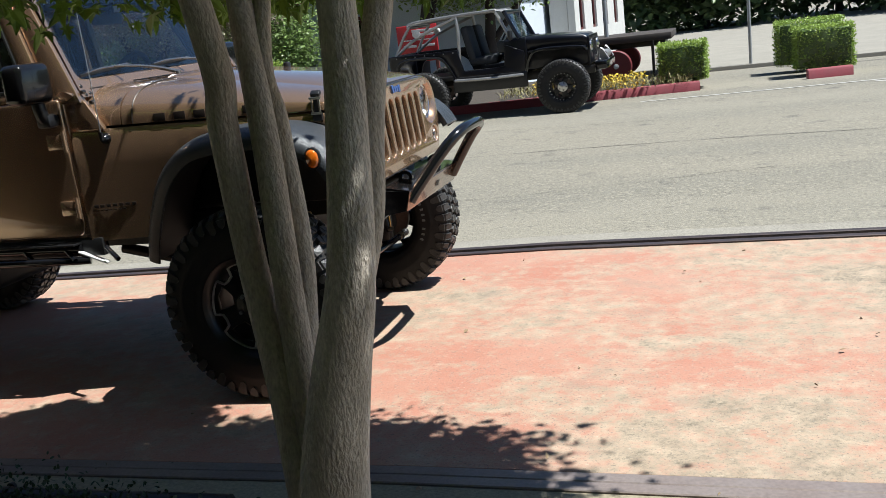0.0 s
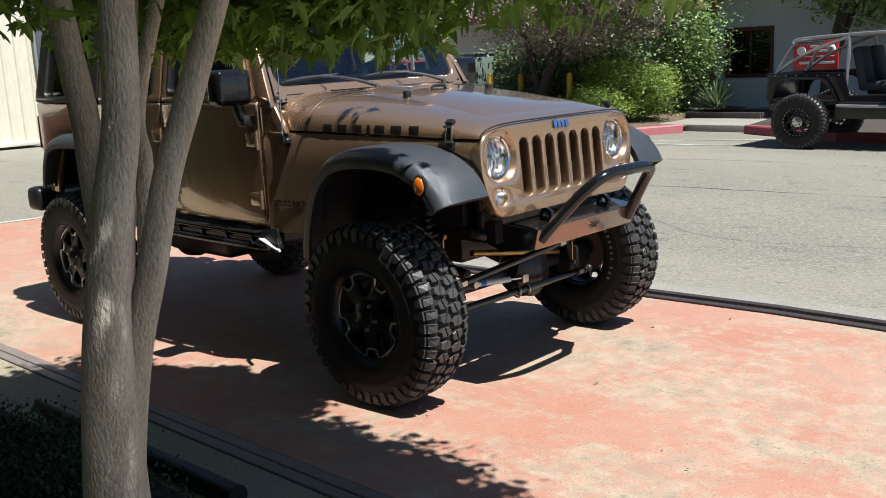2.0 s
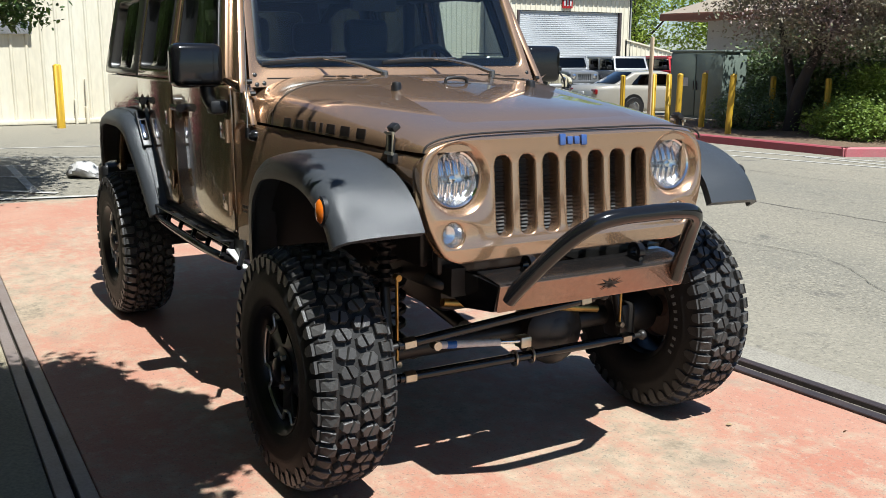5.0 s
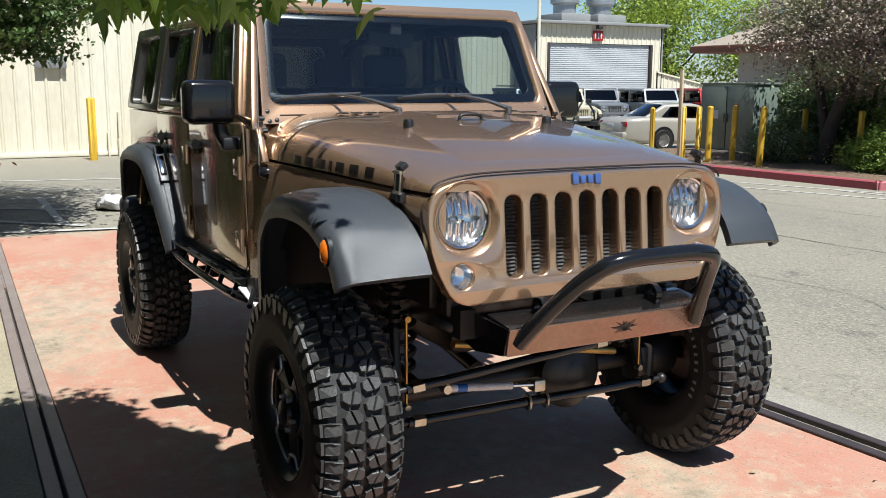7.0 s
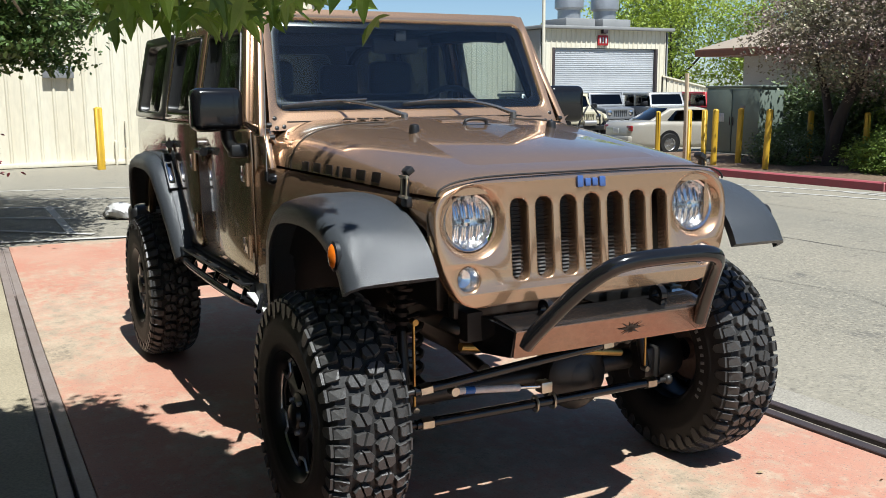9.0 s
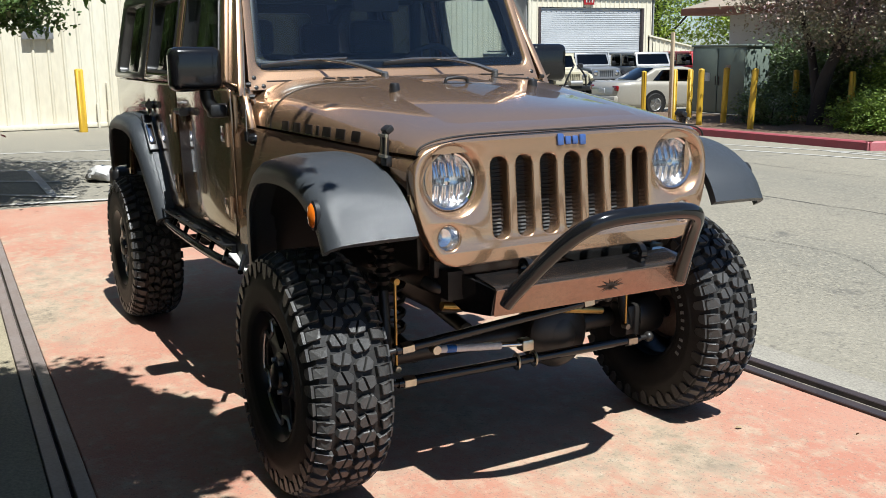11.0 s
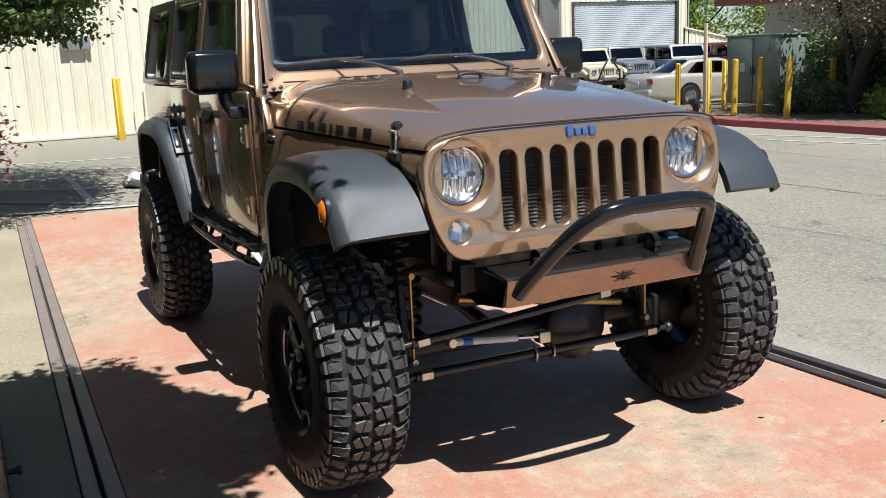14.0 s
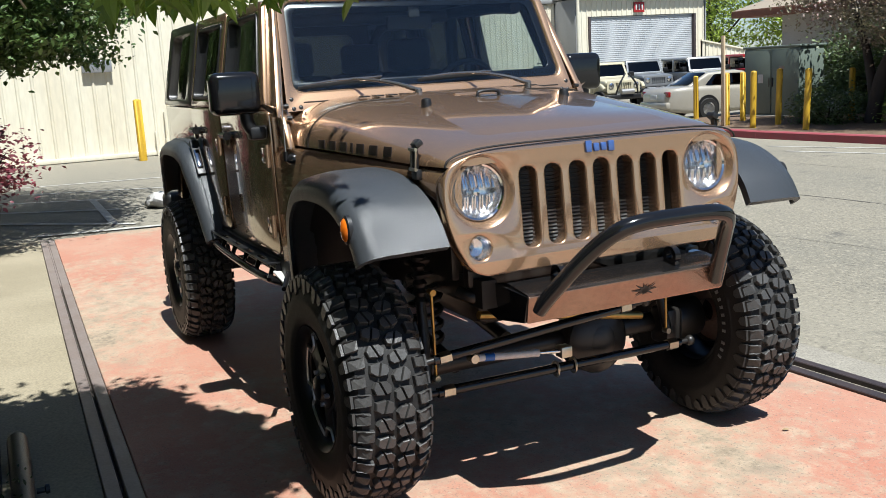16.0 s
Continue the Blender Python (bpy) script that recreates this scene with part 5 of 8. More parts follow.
# engine bay and floor, dark and closed
bm = bmesh.new()
box(bm, (-0.3, 0, 1.02), (1.1, 1.0, 0.4), 0.02)
part("engine_bay", bm, CHASSIS, jeep)
bm = bmesh.new()
box(bm, (-2.2, 0, 0.76), (2.7, 1.44, 0.07), 0.02)
part("floor_pan", bm, CHASSIS, jeep)


# flares
def flare(side, path, y_in, y_out, name):
    pts = curve_points([(x, 0, z) for x, z in path], 6)
    n = len(pts)
    rings = []
    for i, p in enumerate(pts):
        d = (pts[min(i + 1, n - 1)] - pts[max(i - 1, 0)]).normalized()
        nrm = Vector((-d.z, 0, d.x))
        if nrm.z < 0 and abs(d.x) > 0.1 or (abs(d.x) <= 0.1 and (nrm.x > 0) != (p.x > sum(q.x for q in pts) / n)):
            nrm = -nrm
        t = i / (n - 1)
        yo, yi = float(np.interp(t, [k / (len(y_out) - 1) for k in range(len(y_out))], y_out)), float(np.interp(t, [k / (len(y_in) - 1) for k in range(len(y_in))], y_in))
        w = yo - yi
        sec = [(yi, 0.020), (yi + w * 0.45, 0.020), (yo - 0.075, 0.012), (yo - 0.035, 0.002), (yo - 0.010, -0.020), (yo, -0.045), (yo - 0.002, -0.075), (yo - 0.014, -0.075), (yo - 0.02, -0.045), (yo - 0.05, -0.02), (yi, -0.010)]
        rings.append([p + nrm * k + Vector((0, side * y, 0)) for y, k in sec])
    bm = bmesh.new()
    loft(bm, rings)
    return part(name, bm, FLARE, jeep, "black textured plastic fender flare", smooth=50)


FRONT = [(-0.56, 0.66), (-0.50, 0.84), (-0.40, 1.03), (-0.26, 1.16), (-0.10, 1.205), (0.10, 1.215), (0.26, 1.195), (0.38, 1.145), (0.46, 1.08), (0.51, 1.00)]
REAR = [(-2.10, 0.70), (-2.20, 0.88), (-2.33, 1.06), (-2.44, 1.165), (-2.60, 1.21), (-2.80, 1.215), (-3.02, 1.205), (-3.18, 1.15), (-3.29, 1.02), (-3.36, 0.87)]
for s in (-1, 1):
    fl = flare(s, FRONT, [0.76, 0.715, 0.675, 0.645, 0.632], [0.86, 0.92, 0.935, 0.935, 0.93], "front_flare")
    m = Matrix.Translation((0.392, s * (0.930 if s < 0 else 0.912), 1.083)) @ Matrix.Rotation(radians(-90 * s), 4, "X")
    part("side_marker", lathe(bmesh.new(), [(0.036, -0.01), (0.036, 0.008), (0.026, 0.017), (0.002, 0.021)], m @ Matrix.Diagonal((0.85, 1.1, 1, 1)), 24), AMBER, fl, "round amber side marker lamp", smooth=70)
    part("marker_rim", lathe(bmesh.new(), [(0.044, -0.01), (0.044, 0.004), (0.037, 0.008)], m @ Matrix.Diagonal((0.85, 1.1, 1, 1)), 24), BLACK_TRIM, fl)
    fl = flare(s, REAR, [0.79, 0.79, 0.79, 0.79, 0.79], [0.88, 0.925, 0.935, 0.93, 0.90], "rear_flare")
    tilt = Matrix.Rotation(radians(48), 4, "Y")
    bm = bmesh.new()
    box(bm, (-2.372, s * 0.835, 1.142), (0.25, 0.055, 0.024), 0.006, tilt)
    vent = part("vent_trim", bm, BLACK_TRIM, fl)
    bm = bmesh.new()
    box(bm, (-2.347, s * 0.838, 1.138), (0.13, 0.034, 0.02), 0.006, tilt)
    part("chrome_insert", bm, CHROME, vent)
    # inner wheel housings
    for cx, path in ((0.0, FRONT), (-2.946, REAR)):
        bm = bmesh.new()
        pts = [p for p in curve_points([(x, 0, z) for x, z in path], 3) if p.x < 0.41]
        loft(bm, [[p + Vector((0, s * 0.80, -0.03)) for p in pts], [p + Vector((0, s * 0.46, -0.03)) for p in pts]], cap=False, closed=False)
        part("wheel_housing", bm, CHASSIS, jeep)
    bm = bmesh.new()
    box(bm, (-2.75, s * 0.45, 0.95), (1.25, 0.03, 0.5))
    part("inner_panel", bm, CHASSIS, jeep)

# body sides behind the fenders, tucking in a little towards the sill
def tucked(y, s):
    return Matrix.Translation((0, y, 1.43)) @ Matrix.Rotation(radians(-1.0 * s), 4, "X") @ Matrix.Translation((0, 0, -1.43)) @ side_plane(0)


arch = [(-2.22, 0.73), (-2.34, 0.98), (-2.50, 1.14), (-2.70, 1.17), (-3.02, 1.17), (-3.20, 1.10), (-3.30, 0.95), (-3.34, 0.80)]
for s in (-1, 1):
    side = [(-0.885, 0.735), (-0.885, 1.425), (-3.50, 1.425), (-3.50, 0.80)] + arch[::-1]
    bs = part("body_side", sheet(side, (), 0.05, 0.012, tucked(s * 0.768, s)), BRONZE, jeep)
    # doors: skin, window frame, pane, handle, hinges
    for name, skin, rr, frame_pts, hole, hx, hinges in (
        ("front_door", [(-0.90, 0.77), (-0.90, 1.43), (-1.825, 1.43), (-1.825, 0.92), (-1.70, 0.77)], [0.07, 0.02, 0.02, 0.12, 0.10],
         [(-0.945, 0.0), (-1.825, 0.0), (-1.825, 0.50), (-1.16, 0.50)], [(-1.06, 0.045), (-1.77, 0.045), (-1.77, 0.445), (-1.215, 0.445)], -1.66, ((-0.93, 0.918), (-0.93, 1.235))),
        ("rear_door", [(-1.845, 0.77), (-1.845, 1.43), (-2.59, 1.43), (-2.59, 1.19), (-2.45, 1.13), (-2.33, 0.98), (-2.24, 0.77)], [0.07, 0.02, 0.02, 0.03, 0.06, 0.06, 0.05],
         [(-1.845, 0.0), (-2.59, 0.0), (-2.59, 0.50), (-1.845, 0.50)], [(-1.935, 0.045), (-2.525, 0.045), (-2.525, 0.445), (-1.935, 0.445)], -2.44, ((-1.875, 0.918), (-1.875, 1.235)))):
        d = part(name, sheet(rounded(skin, rr, 4), (), 0.03, 0.010, tucked(s * 0.792, s)), BRONZE, jeep, smooth=50)
        inn = Matrix.Translation((0, s * 0.787, 1.43)) @ Matrix.Rotation(radians(10.5 * s), 4, "X") @ side_plane(0)
        part("window_frame", sheet(rounded(frame_pts, 0.04, 4), [rounded(hole, 0.035, 4)], 0.04, 0.010, inn), BRONZE, d)
        part("window_seal", sheet(rounded([(u * 1.0, v) for u, v in hole], 0.035, 4), [rounded([(u + (0.014 if u < sum(q[0] for q in hole) / 4 else -0.014), v + (0.014 if v < 0.2 else -0.014)) for u, v in hole], 0.03, 4)], 0.046, 0.004, inn), BLACK_TRIM, d)
        ob = part("window_pane", sheet(rounded([(u + (0.012 if u < sum(q[0] for q in hole) / 4 else -0.012), v + (0.012 if v < 0.2 else -0.012)) for u, v in hole], 0.03, 4), (), 0.006, 0.001, inn), DOOR_GLASS if name == 'front_door' else SIDE_GLASS, d)
        ob.visible_shadow = False
        bm = bmesh.new()
        rod(bm, (hx - 0.065, s * 0.833, 1.298), (hx + 0.065, s * 0.833, 1.298), 0.016, seg=14)
        rod(bm, (hx + 0.065, s * 0.833, 1.298), (hx + 0.075, s * 0.833, 1.298), 0.021, seg=14)
        rod(bm, (hx + 0.055, s * 0.805, 1.298), (hx + 0.055, s * 0.838, 1.298), 0.018, seg=14)
        rod(bm, (hx - 0.055, s * 0.805, 1.298), (hx - 0.055, s * 0.838, 1.298), 0.016, seg=14)
        part("door_handle", bm, BLACK_GLOSS, d, "black grab door handle")
        bm = bmesh.new()
        lathe(bm, [(0.05, 0.001), (0.045, 0.003), (0.035, -0.006), (0.002, -0.008)], Matrix.Translation((hx - 0.01, s * 0.812, 1.285)) @ Matrix.Rotation(radians(-90 * s), 4, "X"), 20)
        part("handle_recess", bm, BRONZE, d, smooth=70)
        for x, z in hinges:
            bm = bmesh.new()
            rod(bm, (x + 0.03, s * 0.818, z - 0.05), (x + 0.03, s * 0.818, z + 0.05), 0.011, seg=12)
            box(bm, (x - 0.02, s * 0.8135, z), (0.09, 0.016, 0.072), 0.006)
            rod(bm, (x - 0.045, s * 0.81, z), (x - 0.045, s * 0.8235, z), 0.007, seg=8)
            rod(bm, (x - 0.005, s * 0.81, z), (x - 0.005, s * 0.8235, z), 0.007, seg=8)
            part("hinge", bm, BRONZE, d)
    # windshield pillar and cowl corner
    side = Matrix.Translation((0, s * 0.772, 1.43)) @ Matrix.Rotation(radians(10.5 * s), 4, "X") @ side_plane(0)
    part("pillar", sheet(rounded([(-0.79, -0.03), (-0.935, -0.03), (-1.152, 0.505), (-1.075, 0.535), (-0.81, 0.02)], 0.012, 2), (), 0.034, 0.008, side), BRONZE, jeep)
    part("cowl_corner", sheet(rounded([(-0.70, 1.27), (-0.895, 1.27), (-0.93, 1.415), (-0.785, 1.415)], 0.015, 2), (), 0.03, 0.006, side_plane(s * 0.762)), BRONZE, jeep)
    # mirror
    MY = -0.93 if s < 0 else 0.86
    mi = part("mirror_housing", box(bmesh.new(), (-0.945, MY, 1.515), (0.12, 0.215, 0.185), 0.035, seg=4), BLACK_GLOSS, jeep, "large black door mirror", smooth=60)
    bm = bmesh.new()
    box(bm, (-1.002, MY, 1.515), (0.01, 0.17, 0.145), 0.004)
    part("mirror_glass", bm, CHROME, mi)
    bm = bmesh.new()
    tube(bm, [(-0.945, s * 0.885, 1.44), (-0.945, s * 0.88, 1.385), (-0.945, s * 0.855, 1.345), (-0.945, s * 0.80, 1.34)], 0.03, 10, 4)
    box(bm, (-0.945, s * 0.845, 1.338), (0.075, 0.075, 0.06), 0.015)
    part("mirror_arm", bm, BLACK_TRIM, mi)
    # hardtop quarter with its window
    inn = Matrix.Translation((0, s * 0.787, 1.43)) @ Matrix.Rotation(radians(10.5 * s), 4, "X") @ side_plane(0)
    q = part("hardtop_quarter", sheet(rounded([(-2.60, 0.0), (-3.485, 0.0), (-3.43, 0.50), (-2.60, 0.50)], 0.04, 4), [rounded([(-2.75, 0.04), (-3.345, 0.04), (-3.31, 0.44), (-2.75, 0.44)], 0.05, 5)], 0.045, 0.010, inn), HARDTOP, jeep)
    ob = part("quarter_pane", sheet(rounded([(-2.75, 0.04), (-3.345, 0.04), (-3.31, 0.44), (-2.75, 0.44)], 0.05, 5), (), 0.008, 0.001, inn @ Matrix.Translation((0, 0, 0.0))), SIDE_GLASS, q)
    ob.visible_shadow = False
    bm = bmesh.new()
    box(bm, (-3.515, s * 0.72, 1.22), (0.07, 0.13, 0.24), 0.02)
    part("tail_lamp", bm, RED_LENS, jeep, "red tail lamp")
# tail panel, rear window, roof
part("tail_panel", sheet(rounded([(-0.76, 0.82), (0.76, 0.82), (0.76, 1.43), (-0.76, 1.43)], 0.04, 3), (), 0.05, 0.012, facing(-3.49)), BRONZE, jeep)
rr = Matrix.Translation((-3.49, 0, 1.43)) @ Matrix.Rotation(radians(7), 4, "Y") @ facing()
part("hardtop_rear", sheet(rounded([(-0.76, 0.0), (0.76, 0.0), (0.68, 0.5), (-0.68, 0.5)], 0.04, 3), [rounded([(-0.62, 0.06), (0.62, 0.06), (0.56, 0.42), (-0.56, 0.42)], 0.05, 4)], 0.05, 0.012, rr), HARDTOP, jeep)
ob = part("rear_window", sheet(rounded([(-0.62, 0.06), (0.62, 0.06), (0.56, 0.42), (-0.56, 0.42)], 0.05, 4), (), 0.008, 0.001, rr), SIDE_GLASS, jeep)
ob.visible_shadow = False
bm = bmesh.new()
loft(bm, [superellipse(w, e, c, x, 5, 2.2) for x, w, e, c in ((-1.10, 0.675, 1.90, 1.945), (-1.14, 0.69, 1.895, 1.962), (-1.8, 0.70, 1.895, 1.975), (-2.7, 0.70, 1.895, 1.97), (-3.38, 0.69, 1.895, 1.955), (-3.45, 0.67, 1.895, 1.935))], cap=True, closed=False)
part("hardtop_roof", bm, HARDTOP, jeep, smooth=50)

# windshield frame and glass
WS = Matrix.Translation((-0.865, 0, 1.462)) @ Matrix.Rotation(radians(-24.5), 4, "Y") @ facing()
hole = rounded([(-0.685, 0.04), (0.685, 0.04), (0.645, 0.475), (-0.645, 0.475)], 0.05, 6)
wsf = part("windshield_frame", sheet(rounded([(-0.757, -0.075), (0.757, -0.075), (0.695, 0.545), (-0.695, 0.545)], [0.02, 0.02, 0.07, 0.07], 6), [hole], 0.07, 0.018, WS), BRONZE, jeep, smooth=50)
ob = part("windshield", sheet(hole, (), 0.008, 0.001, WS @ Matrix.Translation((0, 0, 0.022))), WINDSHIELD, wsf)
ob.visible_shadow = False
for s in (-1, 1):
    for u, v in ((0.705, -0.045), (0.708, 0.0), (0.672, -0.040)):
        part("corner_bolt", lathe(bmesh.new(), [(0.0095, 0.030), (0.0095, 0.037), (0.007, 0.039), (0.001, 0.0395)], WS @ Matrix.Translation((u * s, v, 0)), 10), BLACK_TRIM, wsf)
part("cowl_seam", rod(bmesh.new(), WS @ Vector((-0.655, -0.018, 0.034)), WS @ Vector((0.655, -0.018, 0.034)), 0.0035, seg=6), CHASSIS, wsf)
part("glass_border", sheet(hole, [rounded([(-0.65, 0.085), (0.65, 0.085), (0.615, 0.445), (-0.615, 0.445)], 0.05, 6)], 0.004, 0.001, WS @ Matrix.Translation((0, 0, 0.014))), FRIT, wsf)
for s in (-1, 1):
    for k in range(4):
        bm = bmesh.new()
        p = Vector((-0.855 - 0.06 * k, s * (0.752 - 0.018 * k), 1.50 + 0.11 * k))
        rod(bm, p, p + Vector((0, 0.012 * s, 0)), 0.010, 0.008, 8)
        part("bolt", bm, BLACK_TRIM, wsf)


# wipers: pivot, arm, blade
def wiper(pivot, a, b):
    """A sprung arm from its pivot on the cowl to a straight blade, which lies on the glass from a to b."""
    p, a, b = Vector(pivot), Vector(a), Vector(b)
    hold = a.lerp(b, 0.62) + Vector((0.012, 0, 0.010))
    elbow = p.lerp(hold, 0.30) + Vector((0.0, 0, 0.016))
    w = part("wiper_arm", tube(bmesh.new(), [p + Vector((0, 0, 0.006)), elbow, p.lerp(hold, 0.65) + Vector((0, 0, 0.014)), hold], [0.011, 0.009, 0.0065, 0.005], 8, 5), WIPER, jeep, "gloss black wiper arm and blade")
    part("wiper_pivot", lathe(bmesh.new(), [(0.017, -0.02), (0.017, 0.010), (0.010, 0.017), (0.001, 0.018)], Matrix.Translation(p), 14), WIPER, w)
    d = (b - a).normalized()
    turn = d.to_track_quat("X", "Z").to_matrix().to_4x4()
    blade = part("wiper_blade", box(bmesh.new(), (a + b) / 2 - Vector((0.006, 0, 0)), ((b - a).length, 0.008, 0.014), 0.002, turn), BLACK_TRIM, w)
    part("blade_frame", tube(bmesh.new(), [a.lerp(b, 0.06) + Vector((0.006, 0, 0.008)), a.lerp(b, 0.35) + Vector((0.012, 0, 0.014)), hold, b + Vector((0.006, 0, 0.006))], [0.003, 0.005, 0.006, 0.003], 6, 5), WIPER, blade)


wiper((-0.63, -0.19, 1.478), (-0.845, -0.667, 1.523), (-0.857, -0.27, 1.548))
wiper((-0.66, 0.385, 1.478), (-0.847, -0.089, 1.527), (-0.853, 0.300, 1.542))

# interior: dash, wheel, seats, roll bars, mirror
bm = bmesh.new()
loft(bm, [[(-0.93, y, 1.40), (-0.95, y, 1.475), (-1.10, y, 1.485), (-1.22, y, 1.44), (-1.22, y, 1.1), (-0.93, y, 1.1)] for y in (-0.70, -0.3, 0.3, 0.70)])
part("dashboard", bm, INTERIOR, jeep, smooth=50)
sw = Matrix.Translation((-1.30, 0.37, 1.43)) @ Matrix.Rotation(radians(-68), 4, "Y")
bm = bmesh.new()
tube(bm, [sw @ Vector((0.185 * math.cos(a), 0.185 * math.sin(a), 0)) for a in (2 * math.pi * k / 16 for k in range(16))], 0.016, 8, 2, closed=True)
st = part("steering_wheel", bm, INTERIOR, jeep)
bm = bmesh.new()
rod(bm, sw @ Vector((0, 0, 0.02)), sw @ Vector((0, 0, -0.2)), 0.06, 0.03)
for a in (0, 120, 240):
    rod(bm, sw @ Vector((0, 0, 0)), sw @ Vector((0.18 * math.cos(radians(a)), 0.18 * math.sin(radians(a)), 0)), 0.014)
part("wheel_hub", bm, INTERIOR, st)
for x, ys in ((-1.65, (-0.36, 0.36)), (-2.45, (-0.36, 0.36))):
    for y in ys:
        bm = bmesh.new()
        box(bm, (x, y, 0.98), (0.5, 0.5, 0.18), 0.06, seg=3)
        box(bm, (x - 0.24, y, 1.28), (0.16, 0.48, 0.58), 0.06, Matrix.Rotation(radians(-10), 4, "Y"), seg=3)
        seat = part("seat", bm, INTERIOR, jeep, smooth=60)
        bm = bmesh.new()
        box(bm, (x - 0.31, y, 1.66), (0.10, 0.26, 0.19), 0.04, seg=3)
        rod(bm, (x - 0.3, y - 0.06, 1.5), (x - 0.31, y - 0.06, 1.62), 0.008)
        rod(bm, (x - 0.3, y + 0.06, 1.5), (x - 0.31, y + 0.06, 1.62), 0.008)
        part("headrest", bm, INTERIOR, seat, smooth=60)
for s in (-1, 1):
    bm = bmesh.new()
    tube(bm, [(-1.15, s * 0.62, 1.86), (-1.5, s * 0.62, 1.88), (-2.4, s * 0.62, 1.88), (-3.0, s * 0.62, 1.86), (-3.25, s * 0.62, 1.6), (-3.3, s * 0.62, 1.2)], 0.035, 8, 4)
    rod(bm, (-1.92, s * 0.64, 0.9), (-1.92, s * 0.62, 1.88), 0.035)
    part("roll_bar", bm, INTERIOR, jeep)
bm = bmesh.new()
rod(bm, (-1.92, -0.62, 1.87), (-1.92, 0.62, 1.87), 0.035)
part("roll_bar", bm, INTERIOR, jeep)
rm = part("rear_view_mirror", box(bmesh.new(), (-1.12, 0.0, 1.80), (0.04, 0.24, 0.07), 0.015), INTERIOR, jeep)
bm = bmesh.new()
rod(bm, (-1.12, 0, 1.82), (-1.06, 0, 1.86), 0.012)
box(bm, (-1.055, 0, 1.855), (0.02, 0.06, 0.07), 0.008)
part("mirror_mount", bm, INTERIOR, rm)

# wheels, front pair and rear pair
for x in (0.0, -2.946):
    for s in (-1, 1):
        m = Matrix.Translation((x if x == 0.0 else -2.96, (0.865 if s > 0 else -0.823) if x == 0.0 else (0.85 if s > 0 else -0.802), AXLE[x])) @ (Matrix() if s < 0 else Matrix.Rotation(math.pi, 4, "Z")) @ Matrix.Rotation(radians(17 + 40 * s + 9 * x), 4, "Y")
        wheel(jeep, m, lettering=1 if (s > 0 and x == 0.0) else False, blocks=True)

# ---- front bumper with its hoop ----
bp = part("front_bumper", sheet(rounded([(-0.395, 0.0), (0.435, 0.0), (0.44, 0.10), (-0.40, 0.10)], 0.008, 2), (), 0.008, 0.002, Matrix.Translation((0.585, 0, 0.725)) @ Matrix.Rotation(radians(16), 4, "Y") @ facing()), BUMPER_BRONZE, jeep, "stubby dark bronze plate bumper with a black tube hoop")
bm = bmesh.new()
loft(bm, [[(0.612, y, 0.818), (0.612, y, 0.826), (0.54, y, 0.836), (0.475, y, 0.845), (0.475, y, 0.835), (0.54, y, 0.827)] for y in (-0.40, 0.44)])
part("top_plate", bm, BUMPER_FACE, bp)
# added over one half: blocks stray light, leaves the damper in the sun
bm = bmesh.new()
loft(bm, [[(0.476, y, 0.836), (0.476, y, 0.844), (0.34, y, 0.846), (0.34, y, 0.838)] for y in (0.02, 0.44)])
part("rear_deck", bm, BUMPER_FACE, bp)
for s in (-1, 1):
    bm = bmesh.new()
    loft(bm, [[(0.583, 0.02 + s * y, 0.727), (0.610, 0.02 + s * y, 0.820), (0.36, 0.02 + s * (y + 0.02), 0.842), (0.32, 0.02 + s * (y + 0.02), 0.74), (0.40, 0.02 + s * y, 0.70)] for y in (0.414, 0.422)])
    part("end_plate", bm, BLACK_GLOSS, bp)
    bm = bmesh.new()
    lathe(bm, [(0.035, -0.012), (0.035, 0.012), (0.018, 0.012), (0.018, -0.012), (0.035, -0.012)], Matrix.Translation((0.55, s * 0.24, 0.865)) @ Matrix.Rotation(radians(90), 4, "X"), 20)
    box(bm, (0.545, s * 0.24, 0.84), (0.07, 0.022, 0.035), 0.004)
    part("shackle_ring", bm, BLACK_GLOSS, bp)
bm = bmesh.new()
tube(bm, [(x, 0.02 + y, z) for x, y, z in ((0.595, -0.375, 0.765), (0.64, -0.345, 0.83), (0.74, -0.265, 0.965), (0.80, -0.20, 1.035), (0.825, -0.12, 1.06), (0.83, 0.0, 1.064), (0.825, 0.16, 1.06), (0.805, 0.245, 1.035), (0.74, 0.295, 0.965), (0.64, 0.352, 0.83), (0.595, 0.378, 0.765))], 0.0275, 14, 5)
part("hoop", bm, BLACK_GLOSS, bp, "gloss black bent tube hoop", smooth=60)
# cut-out emblem: a small sprawl of rays
bm = bmesh.new()
for k, (a, r) in enumerate(((5, 0.06), (28, 0.052), (62, 0.028), (105, 0.03), (150, 0.05), (176, 0.062), (205, 0.045), (240, 0.022), (300, 0.02), (335, 0.045))):
    p = Matrix.Translation((0.6025, 0.075, 0.772)) @ Matrix.Rotation(radians(16), 4, "Y")
    c0, c1 = math.cos(radians(a)), math.sin(radians(a))
    q = [p @ Vector((0.0035, -0.006 * c1, 0.006 * c0)), p @ Vector((0.0035, r * c0, r * c1)), p @ Vector((0.0035, 0.006 * c1, -0.006 * c0))]
    bm.faces.new([bm.verts.new(v) for v in q])
rod(bm, p @ Vector((0.001, 0, 0)), p @ Vector((0.0035, 0, 0)), 0.014, seg=12)
part("emblem", bm, CHASSIS, bp)

